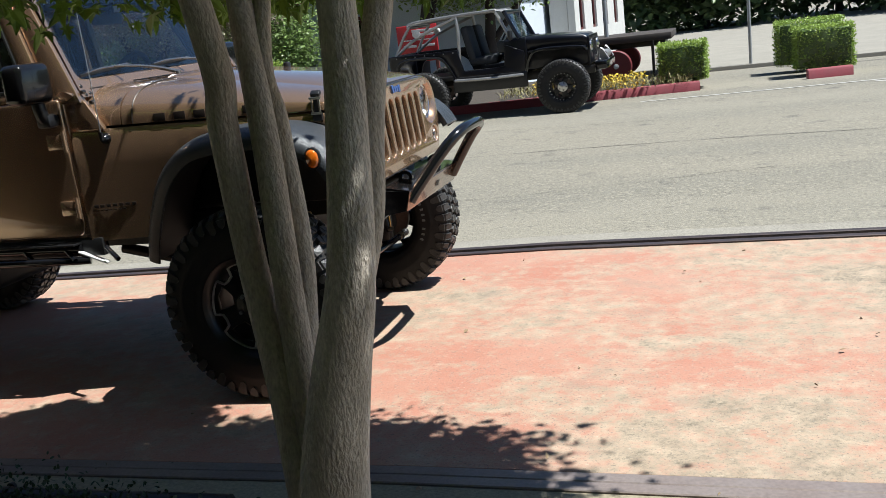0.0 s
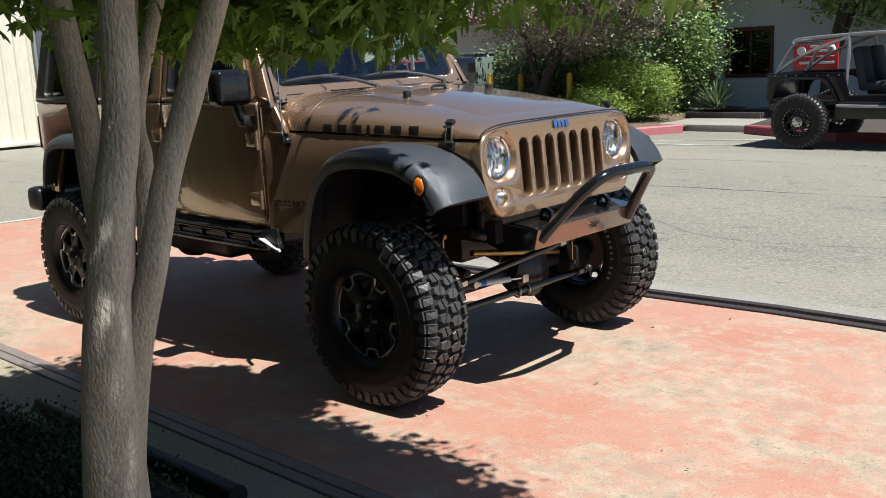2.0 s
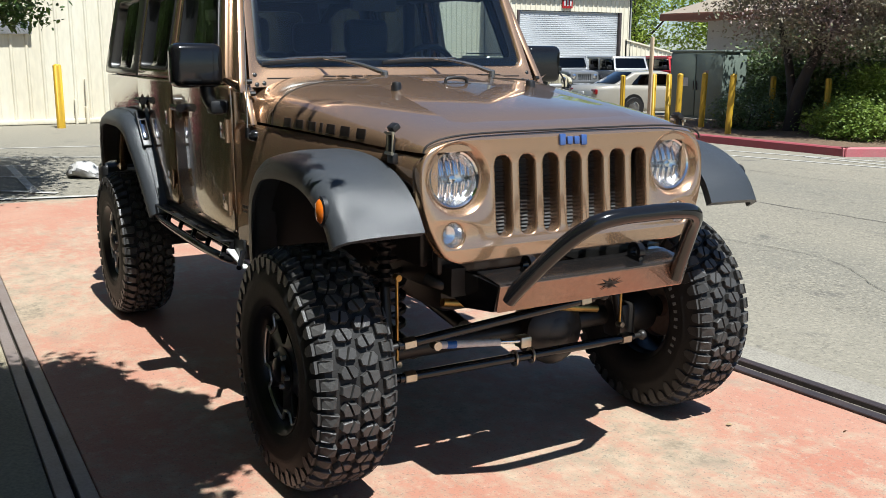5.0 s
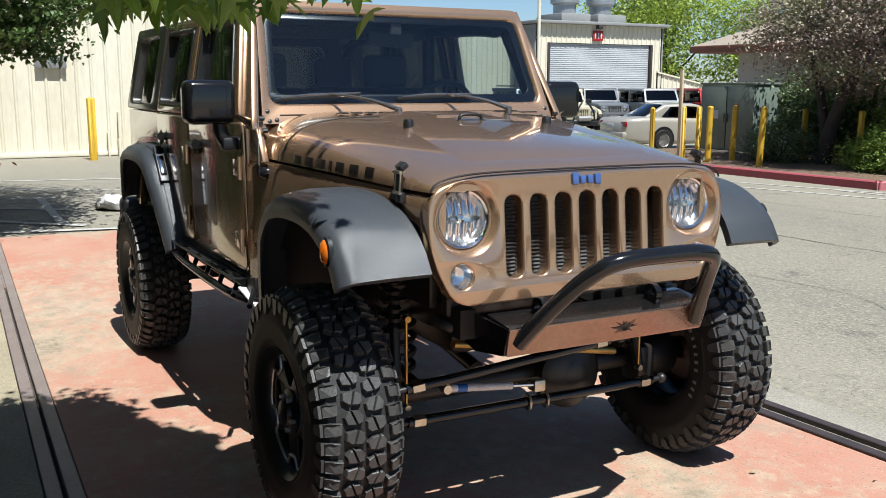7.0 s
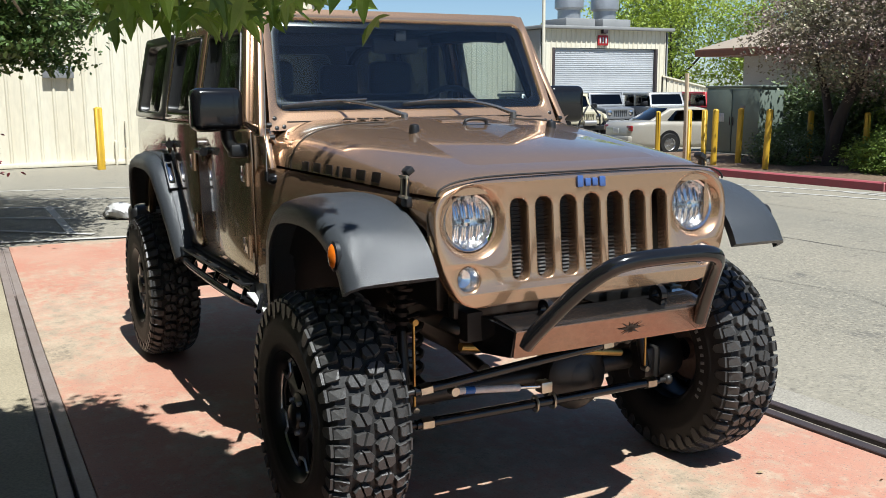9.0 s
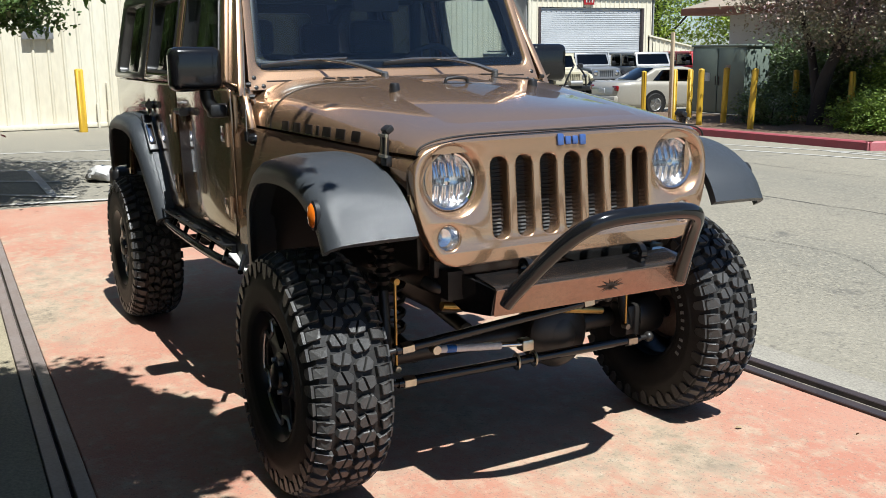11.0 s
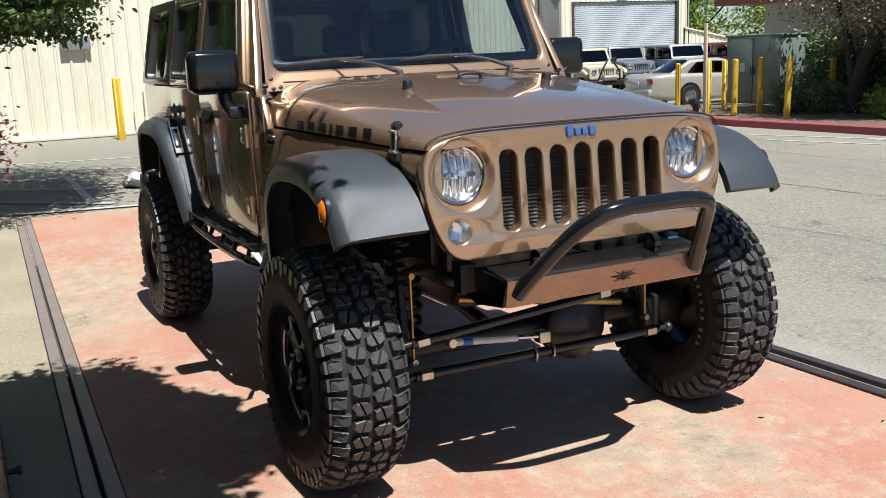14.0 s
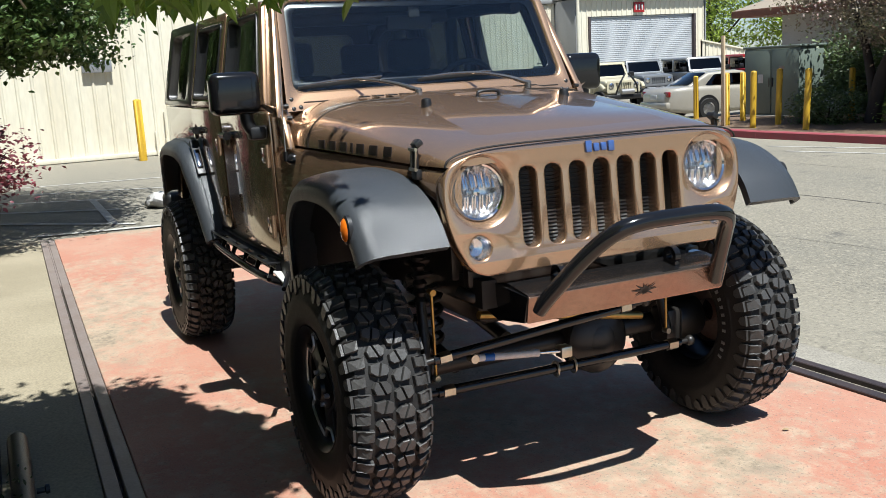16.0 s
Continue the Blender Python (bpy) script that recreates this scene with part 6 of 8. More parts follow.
# ---- chassis, axle, steering ----
for s in (-1, 1):
    bm = bmesh.new()
    loft(bm, [[(x, s * 0.44 + a, z + b) for a, b in ((-0.03, -0.05), (0.03, -0.05), (0.03, 0.05), (-0.03, 0.05))] for x, z in ((0.42, 0.80), (0.1, 0.80), (-0.3, 0.78), (-0.7, 0.70), (-2.2, 0.70), (-2.6, 0.80), (-3.45, 0.80))])
    part("frame_rail", bm, CHASSIS, jeep)
    # coil and shock
    bm = bmesh.new()
    turns_ = 7
    tube(bm, [(0.0 + 0.06 * math.cos(a), s * 0.50 + 0.06 * math.sin(a), 0.55 + 0.38 * a / (2 * math.pi * turns_)) for a in (2 * math.pi * k / 10 for k in range(turns_ * 10 + 1))], 0.012, 6, 1)
    part("coil_spring", bm, CHASSIS, jeep)
    bm = bmesh.new()
    rod(bm, (0.12, s * 0.56, 0.42), (0.05, s * 0.54, 0.72), 0.020)
    rod(bm, (0.05, s * 0.54, 0.70), (0.02, s * 0.53, 1.08), 0.014)
    sa = part("shock_absorber", bm, CHASSIS, jeep)
    # ribbed rubber boot over the upper rod
    lift = Vector((-0.03, -s * 0.01, 0.38))
    ribs = [(r, 0.02 + 0.0165 * k) for k in range(20) for r in ((0.019,) if k % 2 else (0.030,))]
    part("shock_boot", lathe(bmesh.new(), ribs, Matrix.Translation((0.05, s * 0.54, 0.70)) @ lift.to_track_quat("Z", "Y").to_matrix().to_4x4(), 14), BLACK_TRIM, sa)
    bm = bmesh.new()
    rod(bm, (0.14, s * 0.535, 0.44), (0.14, s * 0.535, 0.77), 0.006)
    lk = part("sway_bar_link", bm, BRASS, jeep, "thin gold-plated sway bar link")
    for z in (0.44, 0.77):
        bm = bmesh.new()
        rod(bm, (0.125, s * 0.535, z), (0.158, s * 0.535, z), 0.012)
        part("link_joint", bm, ZINC if z < 0.5 else BRASS, lk)
    bm = bmesh.new()
    lathe(bm, [(0.03, -0.10), (0.09, -0.09), (0.10, -0.02), (0.07, 0.05)], Matrix.Translation((0, s * 0.70, 0.437)) @ Matrix.Rotation(radians(90 * s), 4, "X"), 20)
    box(bm, (0.06, s * 0.60, 0.437), (0.12, 0.09, 0.16), 0.02)
    part("steering_knuckle", bm, CHASSIS, jeep)
    bm = bmesh.new()
    rod(bm, (-0.05, s * 0.36, 0.40), (-1.0, s * 0.40, 0.62), 0.028)
    part("control_arm", bm, CHASSIS, jeep)
for x in (0.0, -2.946):
    bm = bmesh.new()
    rod(bm, (x, -0.69, AXLE[x]), (x, 0.72, AXLE[x]), 0.042, seg=16)
    axle = part("axle", bm, CHASSIS, jeep)
    bm = bmesh.new()
    bmesh.ops.create_uvsphere(bm, u_segments=24, v_segments=14, radius=0.15, matrix=Matrix.Translation((x + (0.02 if x == 0 else 0), 0.22 if x == 0 else 0, AXLE[x])) @ Matrix.Diagonal((0.9, 0.85, 1, 1)))
    lathe(bm, [(0.14, 0.03), (0.14, 0.05), (0.10, 0.085), (0.001, 0.095)], Matrix.Translation((x + 0.05, 0.22 if x == 0 else 0, AXLE[x])) @ Matrix.Rotation(radians(90), 4, "Y"), 20)
    part("differential", bm, CHASSIS, axle)


def bar(name, a, b, r, material, ends=True, label=""):
    ob = part(name, rod(bmesh.new(), a, b, r, seg=14), material, jeep, label)
    if ends:
        a, b = Vector(a), Vector(b)
        d = (b - a).normalized()
        for p, q in ((a, 1), (b, -1)):
            bm = bmesh.new()
            rod(bm, p + d * q * 0.02, p + d * q * 0.065, r * 1.35, seg=6)
            part("jam_nut", bm, ZINC, ob)
            bm = bmesh.new()
            rod(bm, p + d * q * 0.03, p - d * q * 0.05, r * 0.6)
            bmesh.ops.create_uvsphere(bm, u_segments=12, v_segments=8, radius=r * 1.2, matrix=Matrix.Translation(p - d * q * 0.055))
            part("rod_end", bm, CHASSIS, ob)
    return ob


tie = bar("tie_rod", (0.20, -0.56, 0.405), (0.20, 0.555, 0.398), 0.0185, BLACK_GLOSS, label="thick black steering tie rod")
bar("drag_link", (0.27, -0.60, 0.555), (0.30, 0.25, 0.63), 0.0175, BLACK_GLOSS, label="black drag link rod")
bar("track_bar", (0.17, -0.36, 0.66), (0.12, 0.42, 0.52), 0.016, BRASS, False)
bm = bmesh.new()
rod(bm, (0.225, -0.40, 0.515), (0.225, -0.14, 0.487), 0.0145, seg=16)
sd = part("steering_damper", bm, SHOCK_WHITE, jeep, "white steering damper with a blue band")
part("damper_band", rod(bmesh.new(), (0.225, -0.375, 0.5123), (0.225, -0.335, 0.508), 0.0152, seg=16), SHOCK_BLUE, sd)
part("damper_rod", rod(bmesh.new(), (0.225, -0.14, 0.487), (0.225, -0.03, 0.475), 0.008), CHROME, sd)
part("damper_eye", rod(bmesh.new(), (0.205, -0.42, 0.518), (0.245, -0.42, 0.518), 0.017), ZINC, sd)
bm = bmesh.new()
box(bm, (0.215, -0.02, 0.47), (0.05, 0.05, 0.045), 0.006)
for k in (-0.05, 0.03):
    tube(bm, [(0.20 + 0.026 * math.cos(a), k - 0.0, 0.40 + 0.03 * math.sin(a)) for a in (2 * math.pi * j / 12 for j in range(12))], 0.005, 6, 1, closed=True)
part("damper_clamp", bm, ZINC, tie)
bm = bmesh.new()
box(bm, (0.10, 0, 0.80), (0.10, 0.9, 0.10), 0.02)
box(bm, (0.30, 0, 0.80), (0.06, 0.9, 0.06), 0.01)
part("crossmember", bm, CHASSIS, jeep)
bm = bmesh.new()
box(bm, (0.33, 0, 0.86), (0.05, 0.98, 0.10), 0.02)
part("lower_valance", bm, CHASSIS, jeep)
bm = bmesh.new()
box(bm, (-0.25, 0, 0.72), (0.62, 0.62, 0.30), 0.06)
part("oil_pan", bm, CHASSIS, jeep)
bm = bmesh.new()
tube(bm, [(0.30, -0.50, 0.80), (0.36, -0.42, 0.775), (0.37, 0.0, 0.77), (0.36, 0.42, 0.775), (0.30, 0.50, 0.80)], 0.022, 10, 4)
part("sway_bar", bm, CHASSIS, jeep)
bm = bmesh.new()
box(bm, (-0.75, 0, 0.70), (0.9, 0.5, 0.16), 0.05)
part("gearbox", bm, CHASSIS, jeep)
bm = bmesh.new()
rod(bm, (-0.1, -0.1, 0.46), (-1.2, -0.1, 0.64), 0.03)
part("drive_shaft", bm, CHASSIS, jeep)

part("fuel_tank_skid", box(bmesh.new(), (-2.25, 0.0, 0.53), (0.75, 0.80, 0.26), 0.05, seg=3), CHASSIS, jeep, smooth=60)
part("muffler", rod(bmesh.new(), (-3.38, -0.42, 0.60), (-3.38, 0.42, 0.60), 0.11, seg=20), CHASSIS, jeep)

# two small lines of lettering behind the front wheel, as plain bars
for x, w, z, h in [(-0.855 + 0.031 * k, 0.022, 0.914, 0.014) for k in range(8)] + [(-0.82 + 0.022 * k, 0.015, 0.893, 0.007) for k in range(7)]:
    y = float(np.interp(x, [-0.8, -0.6], [0.776, 0.737])) + 0.0046
    bm = bmesh.new()
    box(bm, (x, -y, z), (w, 0.004, h), 0.001, Matrix.Rotation(radians(11), 4, "Z"))
    part("decal_bar", bm, DECAL_DARK, jeep)

# ---- rock sliders ----
for s in (-1, 1):
    sl = part("rock_slider", rod(bmesh.new(), (-2.25, s * 0.792, 0.725), (-0.94, s * 0.792, 0.715), 0.026, seg=14), BLACK_GLOSS, jeep, "black tube rock slider with struts and a slotted step")
    bm = bmesh.new()
    tube(bm, [(-2.22, s * 0.80, 0.71), (-2.1, s * 0.838, 0.675), (-1.5, s * 0.853, 0.668), (-1.05, s * 0.846, 0.668), (-0.90, s * 0.80, 0.66)], 0.02, 10, 4)
    part("outer_tube", bm, BLACK_GLOSS, sl)
    for k in range(6):
        bm = bmesh.new()
        x = -2.0 + 0.24 * k
        rod(bm, (x, s * 0.80, 0.718), (x + 0.09, s * 0.850, 0.67), 0.012)
        part("strut", bm, BLACK_GLOSS, sl)
    slots = [rounded([(x - 0.062, s * 0.833 - 0.012), (x + 0.062, s * 0.833 - 0.012), (x + 0.062, s * 0.833 + 0.012), (x - 0.062, s * 0.833 + 0.012)], 0.011, 3) for x in (-2.07 + 0.24 * q for q in range(5))]
    part("step_plate", sheet(rounded([(-2.23, s * 0.812 - 0.043), (-0.94, s * 0.812 - 0.043), (-0.94, s * 0.812 + 0.043), (-2.23, s * 0.812 + 0.043)], 0.01, 2), slots, 0.010, 0.002, Matrix.Translation((0, 0, 0.744))), BLACK_TRIM, sl)
    bm = bmesh.new()
    box(bm, (-0.885, s * 0.795, 0.672), (0.15, 0.038, 0.010), 0.004, Matrix.Rotation(radians(-16 * s), 4, "Z") @ Matrix.Rotation(radians(27), 4, "Y"))
    part("end_plate", bm, WHITE_PAINT, sl, "bright flat end plate")
    bm = bmesh.new()
    box(bm, (-1.5, s * 0.765, 0.72), (1.35, 0.05, 0.09), 0.01)
    part("rocker", bm, BLACK_TRIM, jeep)
rb = part("rear_bumper", box(bmesh.new(), (-3.62, 0, 0.74), (0.18, 1.72, 0.17), 0.04, seg=3), BLACK_TRIM, jeep)


# ---- plants ----
def stems(tree, lines, material, seg=12):
    for pts, radii in lines:
        part("trunk", tube(bmesh.new(), pts, radii, seg, 6), material, tree, smooth=70)


maple = thing("maple_tree", (0, 0, 0), "multi-stemmed maple with grey-brown bark and low leafy crown", "tree")
stems(maple, [
    ([(-0.895, 1.72, -0.03), (-0.885, 1.72, 0.15), (-0.872, 1.715, 0.40), (-0.858, 1.711, 0.62), (-0.801, 1.694, 0.87), (-0.738, 1.680, 1.1), (-0.721, 1.715, 1.35), (-0.725, 1.767, 1.6), (-0.73, 1.80, 2.2), (-0.70, 1.86, 3.1)], [0.10, 0.086, 0.080, 0.077, 0.064, 0.050, 0.043, 0.039, 0.034, 0.018]),
    ([(-0.850, 1.722, 0.55), (-0.815, 1.735, 0.8), (-0.775, 1.762, 1.02), (-0.729, 1.795, 1.2), (-0.719, 1.850, 1.4), (-0.703, 1.929, 1.6), (-0.63, 2.10, 2.1), (-0.48, 2.35, 2.9)], [0.045, 0.043, 0.037, 0.033, 0.032, 0.031, 0.027, 0.013]),
    ([(-0.90, 1.72, 0.15), (-0.945, 1.75, 0.5), (-0.992, 1.804, 0.8), (-1.045, 1.85, 1.1), (-1.06, 1.85, 1.4), (-1.055, 1.835, 1.6), (-1.2, 1.8, 2.3), (-1.5, 1.7, 3.0)], [0.055, 0.044, 0.036, 0.034, 0.034, 0.034, 0.028, 0.014]),
    ([(-0.88, 1.74, 0.3), (-0.92, 1.775, 0.6), (-0.95, 1.82, 1.0), (-0.98, 1.88, 1.35), (-1.02, 1.94, 1.6), (-1.12, 2.1, 2.2), (-1.4, 2.5, 3.0)], [0.045, 0.037, 0.033, 0.031, 0.029, 0.025, 0.012]),
    ([(-0.945, 1.81, 0.78), (-0.935, 1.86, 0.98), (-0.94, 1.90, 1.15), (-0.97, 1.94, 1.4), (-0.99, 1.97, 1.62), (-0.95, 2.25, 2.4)], [0.028, 0.026, 0.024, 0.022, 0.02, 0.012]),
], BARK, 16)
rng = np.random.default_rng(11)
tips = [(-0.23, 2.96, 1.72), (-0.75, 2.63, 1.63), (-0.5, 2.82, 1.66), (-1.25, 2.75, 1.68), (-0.95, 2.42, 1.66), (-1.7, 2.75, 1.74), (-0.38, 2.72, 1.74), (-1.4, 2.3, 1.72), (-2.2, 2.6, 1.78),
        (-0.6, 3.02, 1.76), (-0.3, 2.55, 1.8), (-1.0, 2.9, 1.72), (-0.6, 2.45, 1.7), (-1.9, 2.3, 1.76), (-0.9, 3.15, 1.8), (-1.5, 3.05, 1.82), (-2.5, 2.3, 1.85), (-0.45, 2.35, 1.76), (-1.2, 2.1, 1.74), (-0.35, 3.1, 1.84),
        (-1.16, 2.55, 1.64), (-1.3, 2.42, 1.66), (-0.95, 2.62, 1.64), (-0.8, 2.6, 1.66), (-1.05, 2.4, 1.66), (-1.5, 3.1, 1.74), (-1.45, 3.25, 1.72), (-1.4, 3.4, 1.75), (-1.9, 3.1, 1.8), (-1.3, 3.0, 1.74)]
bm = bmesh.new()
spots = []
for x, y, z in tips:
    a = Vector((-0.95 + 0.3 * (x + 0.95), 2.0 + 0.2 * (y - 2), 2.55 + 0.2 * math.sin(x * 7)))
    b = Vector((x, y, z + 0.08))
    m = (a + b) / 2 + Vector((0, 0, 0.16))
    tube(bm, [a, m, b], [0.012, 0.007, 0.003], 5, 5)
    for q in curve_points([a, m, b], 12)[5:]:
        spots.append(np.array(q) + rng.normal(size=(32, 3)) * np.array([0.15, 0.15, 0.06]) - np.array([0, 0, 0.03]))
tagged(part("twigs", bm, BARK, maple), kind="stuff")
low = np.concatenate(spots)
# leaf masses above the view, placed for the shade they cast below
crown = cloud(rng, (-1.3, 1.3, 3.0), (2.5, 2.15, 0.85), 38000, 330, 0.1, 0.15, 0.6)
crown = np.concatenate([crown, cloud(rng, (-0.25, 2.72, 2.7), (0.9, 0.9, 0.4), 26000, 300, 0.1, 0.15, 0.6), cloud(rng, (-2.0, 2.9, 2.9), (0.7, 0.5, 0.4), 12000, 120, 0.1, 0.16, 0.6), cloud(rng, (-1.80, 3.22, 2.75), (0.62, 0.30, 0.3), 16000, 160, 0.05, 0.17, 0.6)])
edge = 3.60 + 0.10 * np.sin(crown[:, 0] * 3.1) + rng.normal(size=len(crown)) * 0.05
crown = crown[(crown[:, 2] > 2.0) & (crown[:, 1] < edge) & ((crown[:, 0] > -2.75) | (crown[:, 1] < 1.5))]
reach = np.hypot(low[:, 0] - 1.03, low[:, 1] - 2.57)
fan = (low[:, 1] - 2.57) / (1.03 - low[:, 0])
low = low[(fan < 0.15) | (fan < 0.47) & (rng.uniform(size=len(low)) < 0.45)]
reach, fan = np.hypot(low[:, 0] - 1.03, low[:, 1] - 2.57), (low[:, 1] - 2.57) / (1.03 - low[:, 0])
low = low[low[:, 2] > np.where(fan < 0.03, 1.65, 1.61 + np.where(fan < 0.15, 0.117, 0.066) * reach)]
sprays = [np.array(c) + rng.normal(size=(k, 3)) * np.array([0.13, 0.08, 0.06]) for c, k in (((-1.35, 3.66, 2.6), 9), ((-1.05, 3.66, 2.65), 4), ((-1.85, 3.9, 2.75), 14), ((-1.55, 3.48, 2.8), 260), ((-1.3, 3.45, 2.75), 260))]
shade = cloud(rng, (-1.52, 3.48, 2.72), (0.52, 0.26, 0.28), 7000, 90, 0.05, 0.16, 0.6)
sprays += [shade[shade[:, 1] < 3.70 + 0.06 * np.sin(shade[:, 0] * 9.0)]]
crown = np.concatenate([crown, *sprays])
whole = np.concatenate([low, crown])
# leaves are kept or dropped by where their shadows fall on the slab
fall_x, fall_y = whole[:, 0] - 0.495 * whole[:, 2], whole[:, 1] - 0.025 * whole[:, 2]
rim = np.interp(fall_x, [-4.6, -4.35, -4.1, -3.84, -3.5, -3.3, -3.12, -2.6, -2.4, -2.16, -1.8, -1.4], [2.85, 3.26, 3.38, 3.32, 3.33, 3.46, 3.72, 3.72, 3.58, 3.36, 3.28, 3.3]) + rng.normal(size=len(whole)) * 0.06
stray = (fall_x > -2.7) & (fall_x < -1.2) & (rng.uniform(size=len(whole)) < 0.10)
leaves("crown", whole[(fall_y < rim) | (fall_y > 3.80) | stray], 0.06, "maple", MAPLE, 5, maple, "fresh green lobed maple leaves", 0.7)

yard_tree = thing("yard_tree", (0, 0, 0), "leafy green tree shading the parking bays", "tree")
stems(yard_tree, [([(-11.6, 1.2, -0.05), (-11.6, 1.25, 0.9), (-11.5, 1.4, 1.8), (-11.4, 1.8, 3.0), (-11.3, 2.1, 4.2)], [0.16, 0.12, 0.11, 0.08, 0.03]),
                  ([(-11.55, 1.3, 1.4), (-11.0, 1.9, 2.1), (-10.6, 2.8, 2.8), (-10.5, 3.5, 3.2)], [0.07, 0.06, 0.04, 0.015]),
                  ([(-11.5, 1.4, 1.8), (-12.2, 1.9, 2.4), (-12.7, 2.8, 3.0)], [0.07, 0.05, 0.02])], DARK_BARK)
rng = np.random.default_rng(21)
leaves("crown", np.concatenate([cloud(rng, (-11.5, 2.2, 3.3), (2.5, 2.3, 1.5), 30000, 240, 0.3, 0.15, 0.6), cloud(rng, (-10.6, 3.2, 2.3), (1.4, 1.1, 0.55), 9000, 110, 0.2, 0.17, 0.5)]), 0.078, "oval", YARD_LEAF, 22, yard_tree)


def shrub(name, label, centre, radii, n, size, shape, material, seed, clumps=0, base=None, group="", category="shrub", inner=0.55, clump_size=0.2, droop=0.0):
    ob = thing(name, (centre[0], centre[1], base if base is not None else 0.0), label, category, group)
    rng_ = np.random.default_rng(seed)
    z0 = centre[2] - ob.location.z
    p = cloud(rng_, (0, 0, z0), radii, n, clumps or 60, inner, clump_size)
    p = p[p[:, 2] > 0.02]
    bm_ = bmesh.new()
    for k in range(7):
        a = 2 * math.pi * k / 7
        tube(bm_, [(0.06 * math.cos(a), 0.06 * math.sin(a), -0.03), (0.3 * radii[0] * math.cos(a), 0.3 * radii[1] * math.sin(a), z0 * 0.6), (0.65 * radii[0] * math.cos(a), 0.65 * radii[1] * math.sin(a), z0 + 0.2 * radii[2])], [0.022, 0.015, 0.005], 6, 4)
    part("branches", bm_, DARK_BARK, ob)
    leaves("foliage", p, size, shape, material, seed + 1, ob, droop=droop)
    return ob


shrub("sage_shrub", "low grey-green shrub beside the maple trunk", (-2.35, 1.95, 0.10), (0.75, 0.42, 0.20), 42000, 0.019, "oval", SAGE, 31, 160, 0.0, droop=-0.7)
shrub("sage_shrub", "small low green shrub at the foot of the maple", (-1.15, 2.2, 0.08), (0.35, 0.22, 0.14), 6000, 0.017, "oval", SAGE, 35, 40, 0.0, droop=-0.7)
shrub("sage_shrub", "low grey-green shrub by the walkway", (-3.3, 1.7, 0.13), (0.55, 0.42, 0.24), 20000, 0.02, "oval", SAGE, 37, 80, 0.0, droop=-0.7)
tagged(finish("planting_bed", strip(-4.1, -0.3, 1.3, 2.5, 0.024, 0.1), SOIL, smooth=20), "dark soil bed under the maple", "ground", kind="structure")
shrub("burgundy_shrub", "burgundy-leaved shrub in a dark pot", (-9.5, 2.4, 0.89), (0.52, 0.62, 0.42), 2600, 0.06, "oval", RED_LEAF, 41, 70, 0.36, clump_size=0.22)
bm = bmesh.new()
lathe(bm, [(0.02, 0.01), (0.2, 0.01), (0.26, 0.44), (0.28, 0.46), (0.28, 0.49), (0.24, 0.49), (0.24, 0.42), (0.02, 0.42)], Matrix(), 28)
pot = finish("plant_pot", bm, DARK_WOOD)
pot.location = (-9.5, 2.4, apron(-9.5) + 0.006)
tagged(pot, "dark round pot under the burgundy shrub", "pot")

for k, (x, y) in enumerate(((-7.2, 1.25), (-8.6, 1.45), (-10.2, 1.5), (-13.2, 1.6))):
    shrub("dark_shrub", "dark evergreen shrub against the brown wall", (x, y, 0.75), (0.95, 0.55, 0.85), 5000, 0.06, "oval", SAGE, 45 + 2 * k, 90, 0.0, "wall shrubs")

# the island
plum = thing("plum_tree", (0, 0, 0), "dark purple-leaved tree with leaning trunks on the island", "tree")
stems(plum, [([(-12.05, 18.2, -0.05), (-11.95, 18.2, 0.6), (-11.8, 18.2, 1.1), (-11.4, 18.3, 1.9), (-10.9, 18.4, 2.8)], [0.17, 0.13, 0.11, 0.08, 0.03]),
             ([(-12.0, 18.2, 0.3), (-12.2, 18.3, 1.0), (-12.6, 18.5, 1.8), (-13.2, 18.6, 2.8)], [0.10, 0.09, 0.07, 0.03]),
             ([(-11.9, 18.2, 0.6), (-11.9, 18.5, 1.4), (-11.9, 18.8, 2.4), (-11.8, 18.9, 3.6)], [0.09, 0.08, 0.06, 0.02])], DARK_BARK)
rng = np.random.default_rng(51)
leaves("crown", cloud(rng, (-11.4, 18.6, 2.85), (2.35, 1.8, 1.45), 36000, 260, 0.2, 0.15, 0.6), 0.075, "oval", PLUM_LEAF, 52, plum)
shrub("green_shrub", "bright leafy green shrub in bark mulch", (-10.6, 18.1, 0.30), (0.85, 0.6, 0.46), 8000, 0.06, "oval", LIGHT_LEAF, 61, 90, 0.0)
shrub("green_shrub", "dense bright green clipped shrub", (-10.5, 19.3, 0.62), (1.15, 0.8, 0.68), 14000, 0.062, "oval", LIGHT_LEAF, 63, 120, 0.0)
shrub("tall_shrub", "tall dark green shrub against the building", (-11.4, 21.8, 1.6), (1.75, 1.0, 1.75), 34000, 0.085, "oval", LEAF, 65, 170, 0.0)
shrub("dark_shrub", "dark green shrub by the utility cabinet", (-12.95, 18.0, 0.36), (0.75, 0.55, 0.5), 6000, 0.055, "oval", DARK_LEAF, 67, 80, 0.0)
shrub("dark_shrub", "dark green shrub behind the plum trunk", (-13.6, 20.4, 0.9), (1.9, 0.8, 1.1), 15000, 0.10, "oval", DARK_LEAF, 69, 120, 0.0)
shrub("dark_shrub", "dark green undergrowth behind the plum tree", (-11.9, 20.4, 0.8), (1.3, 0.7, 0.95), 13000, 0.09, "oval", DARK_LEAF, 71, 100, 0.0)
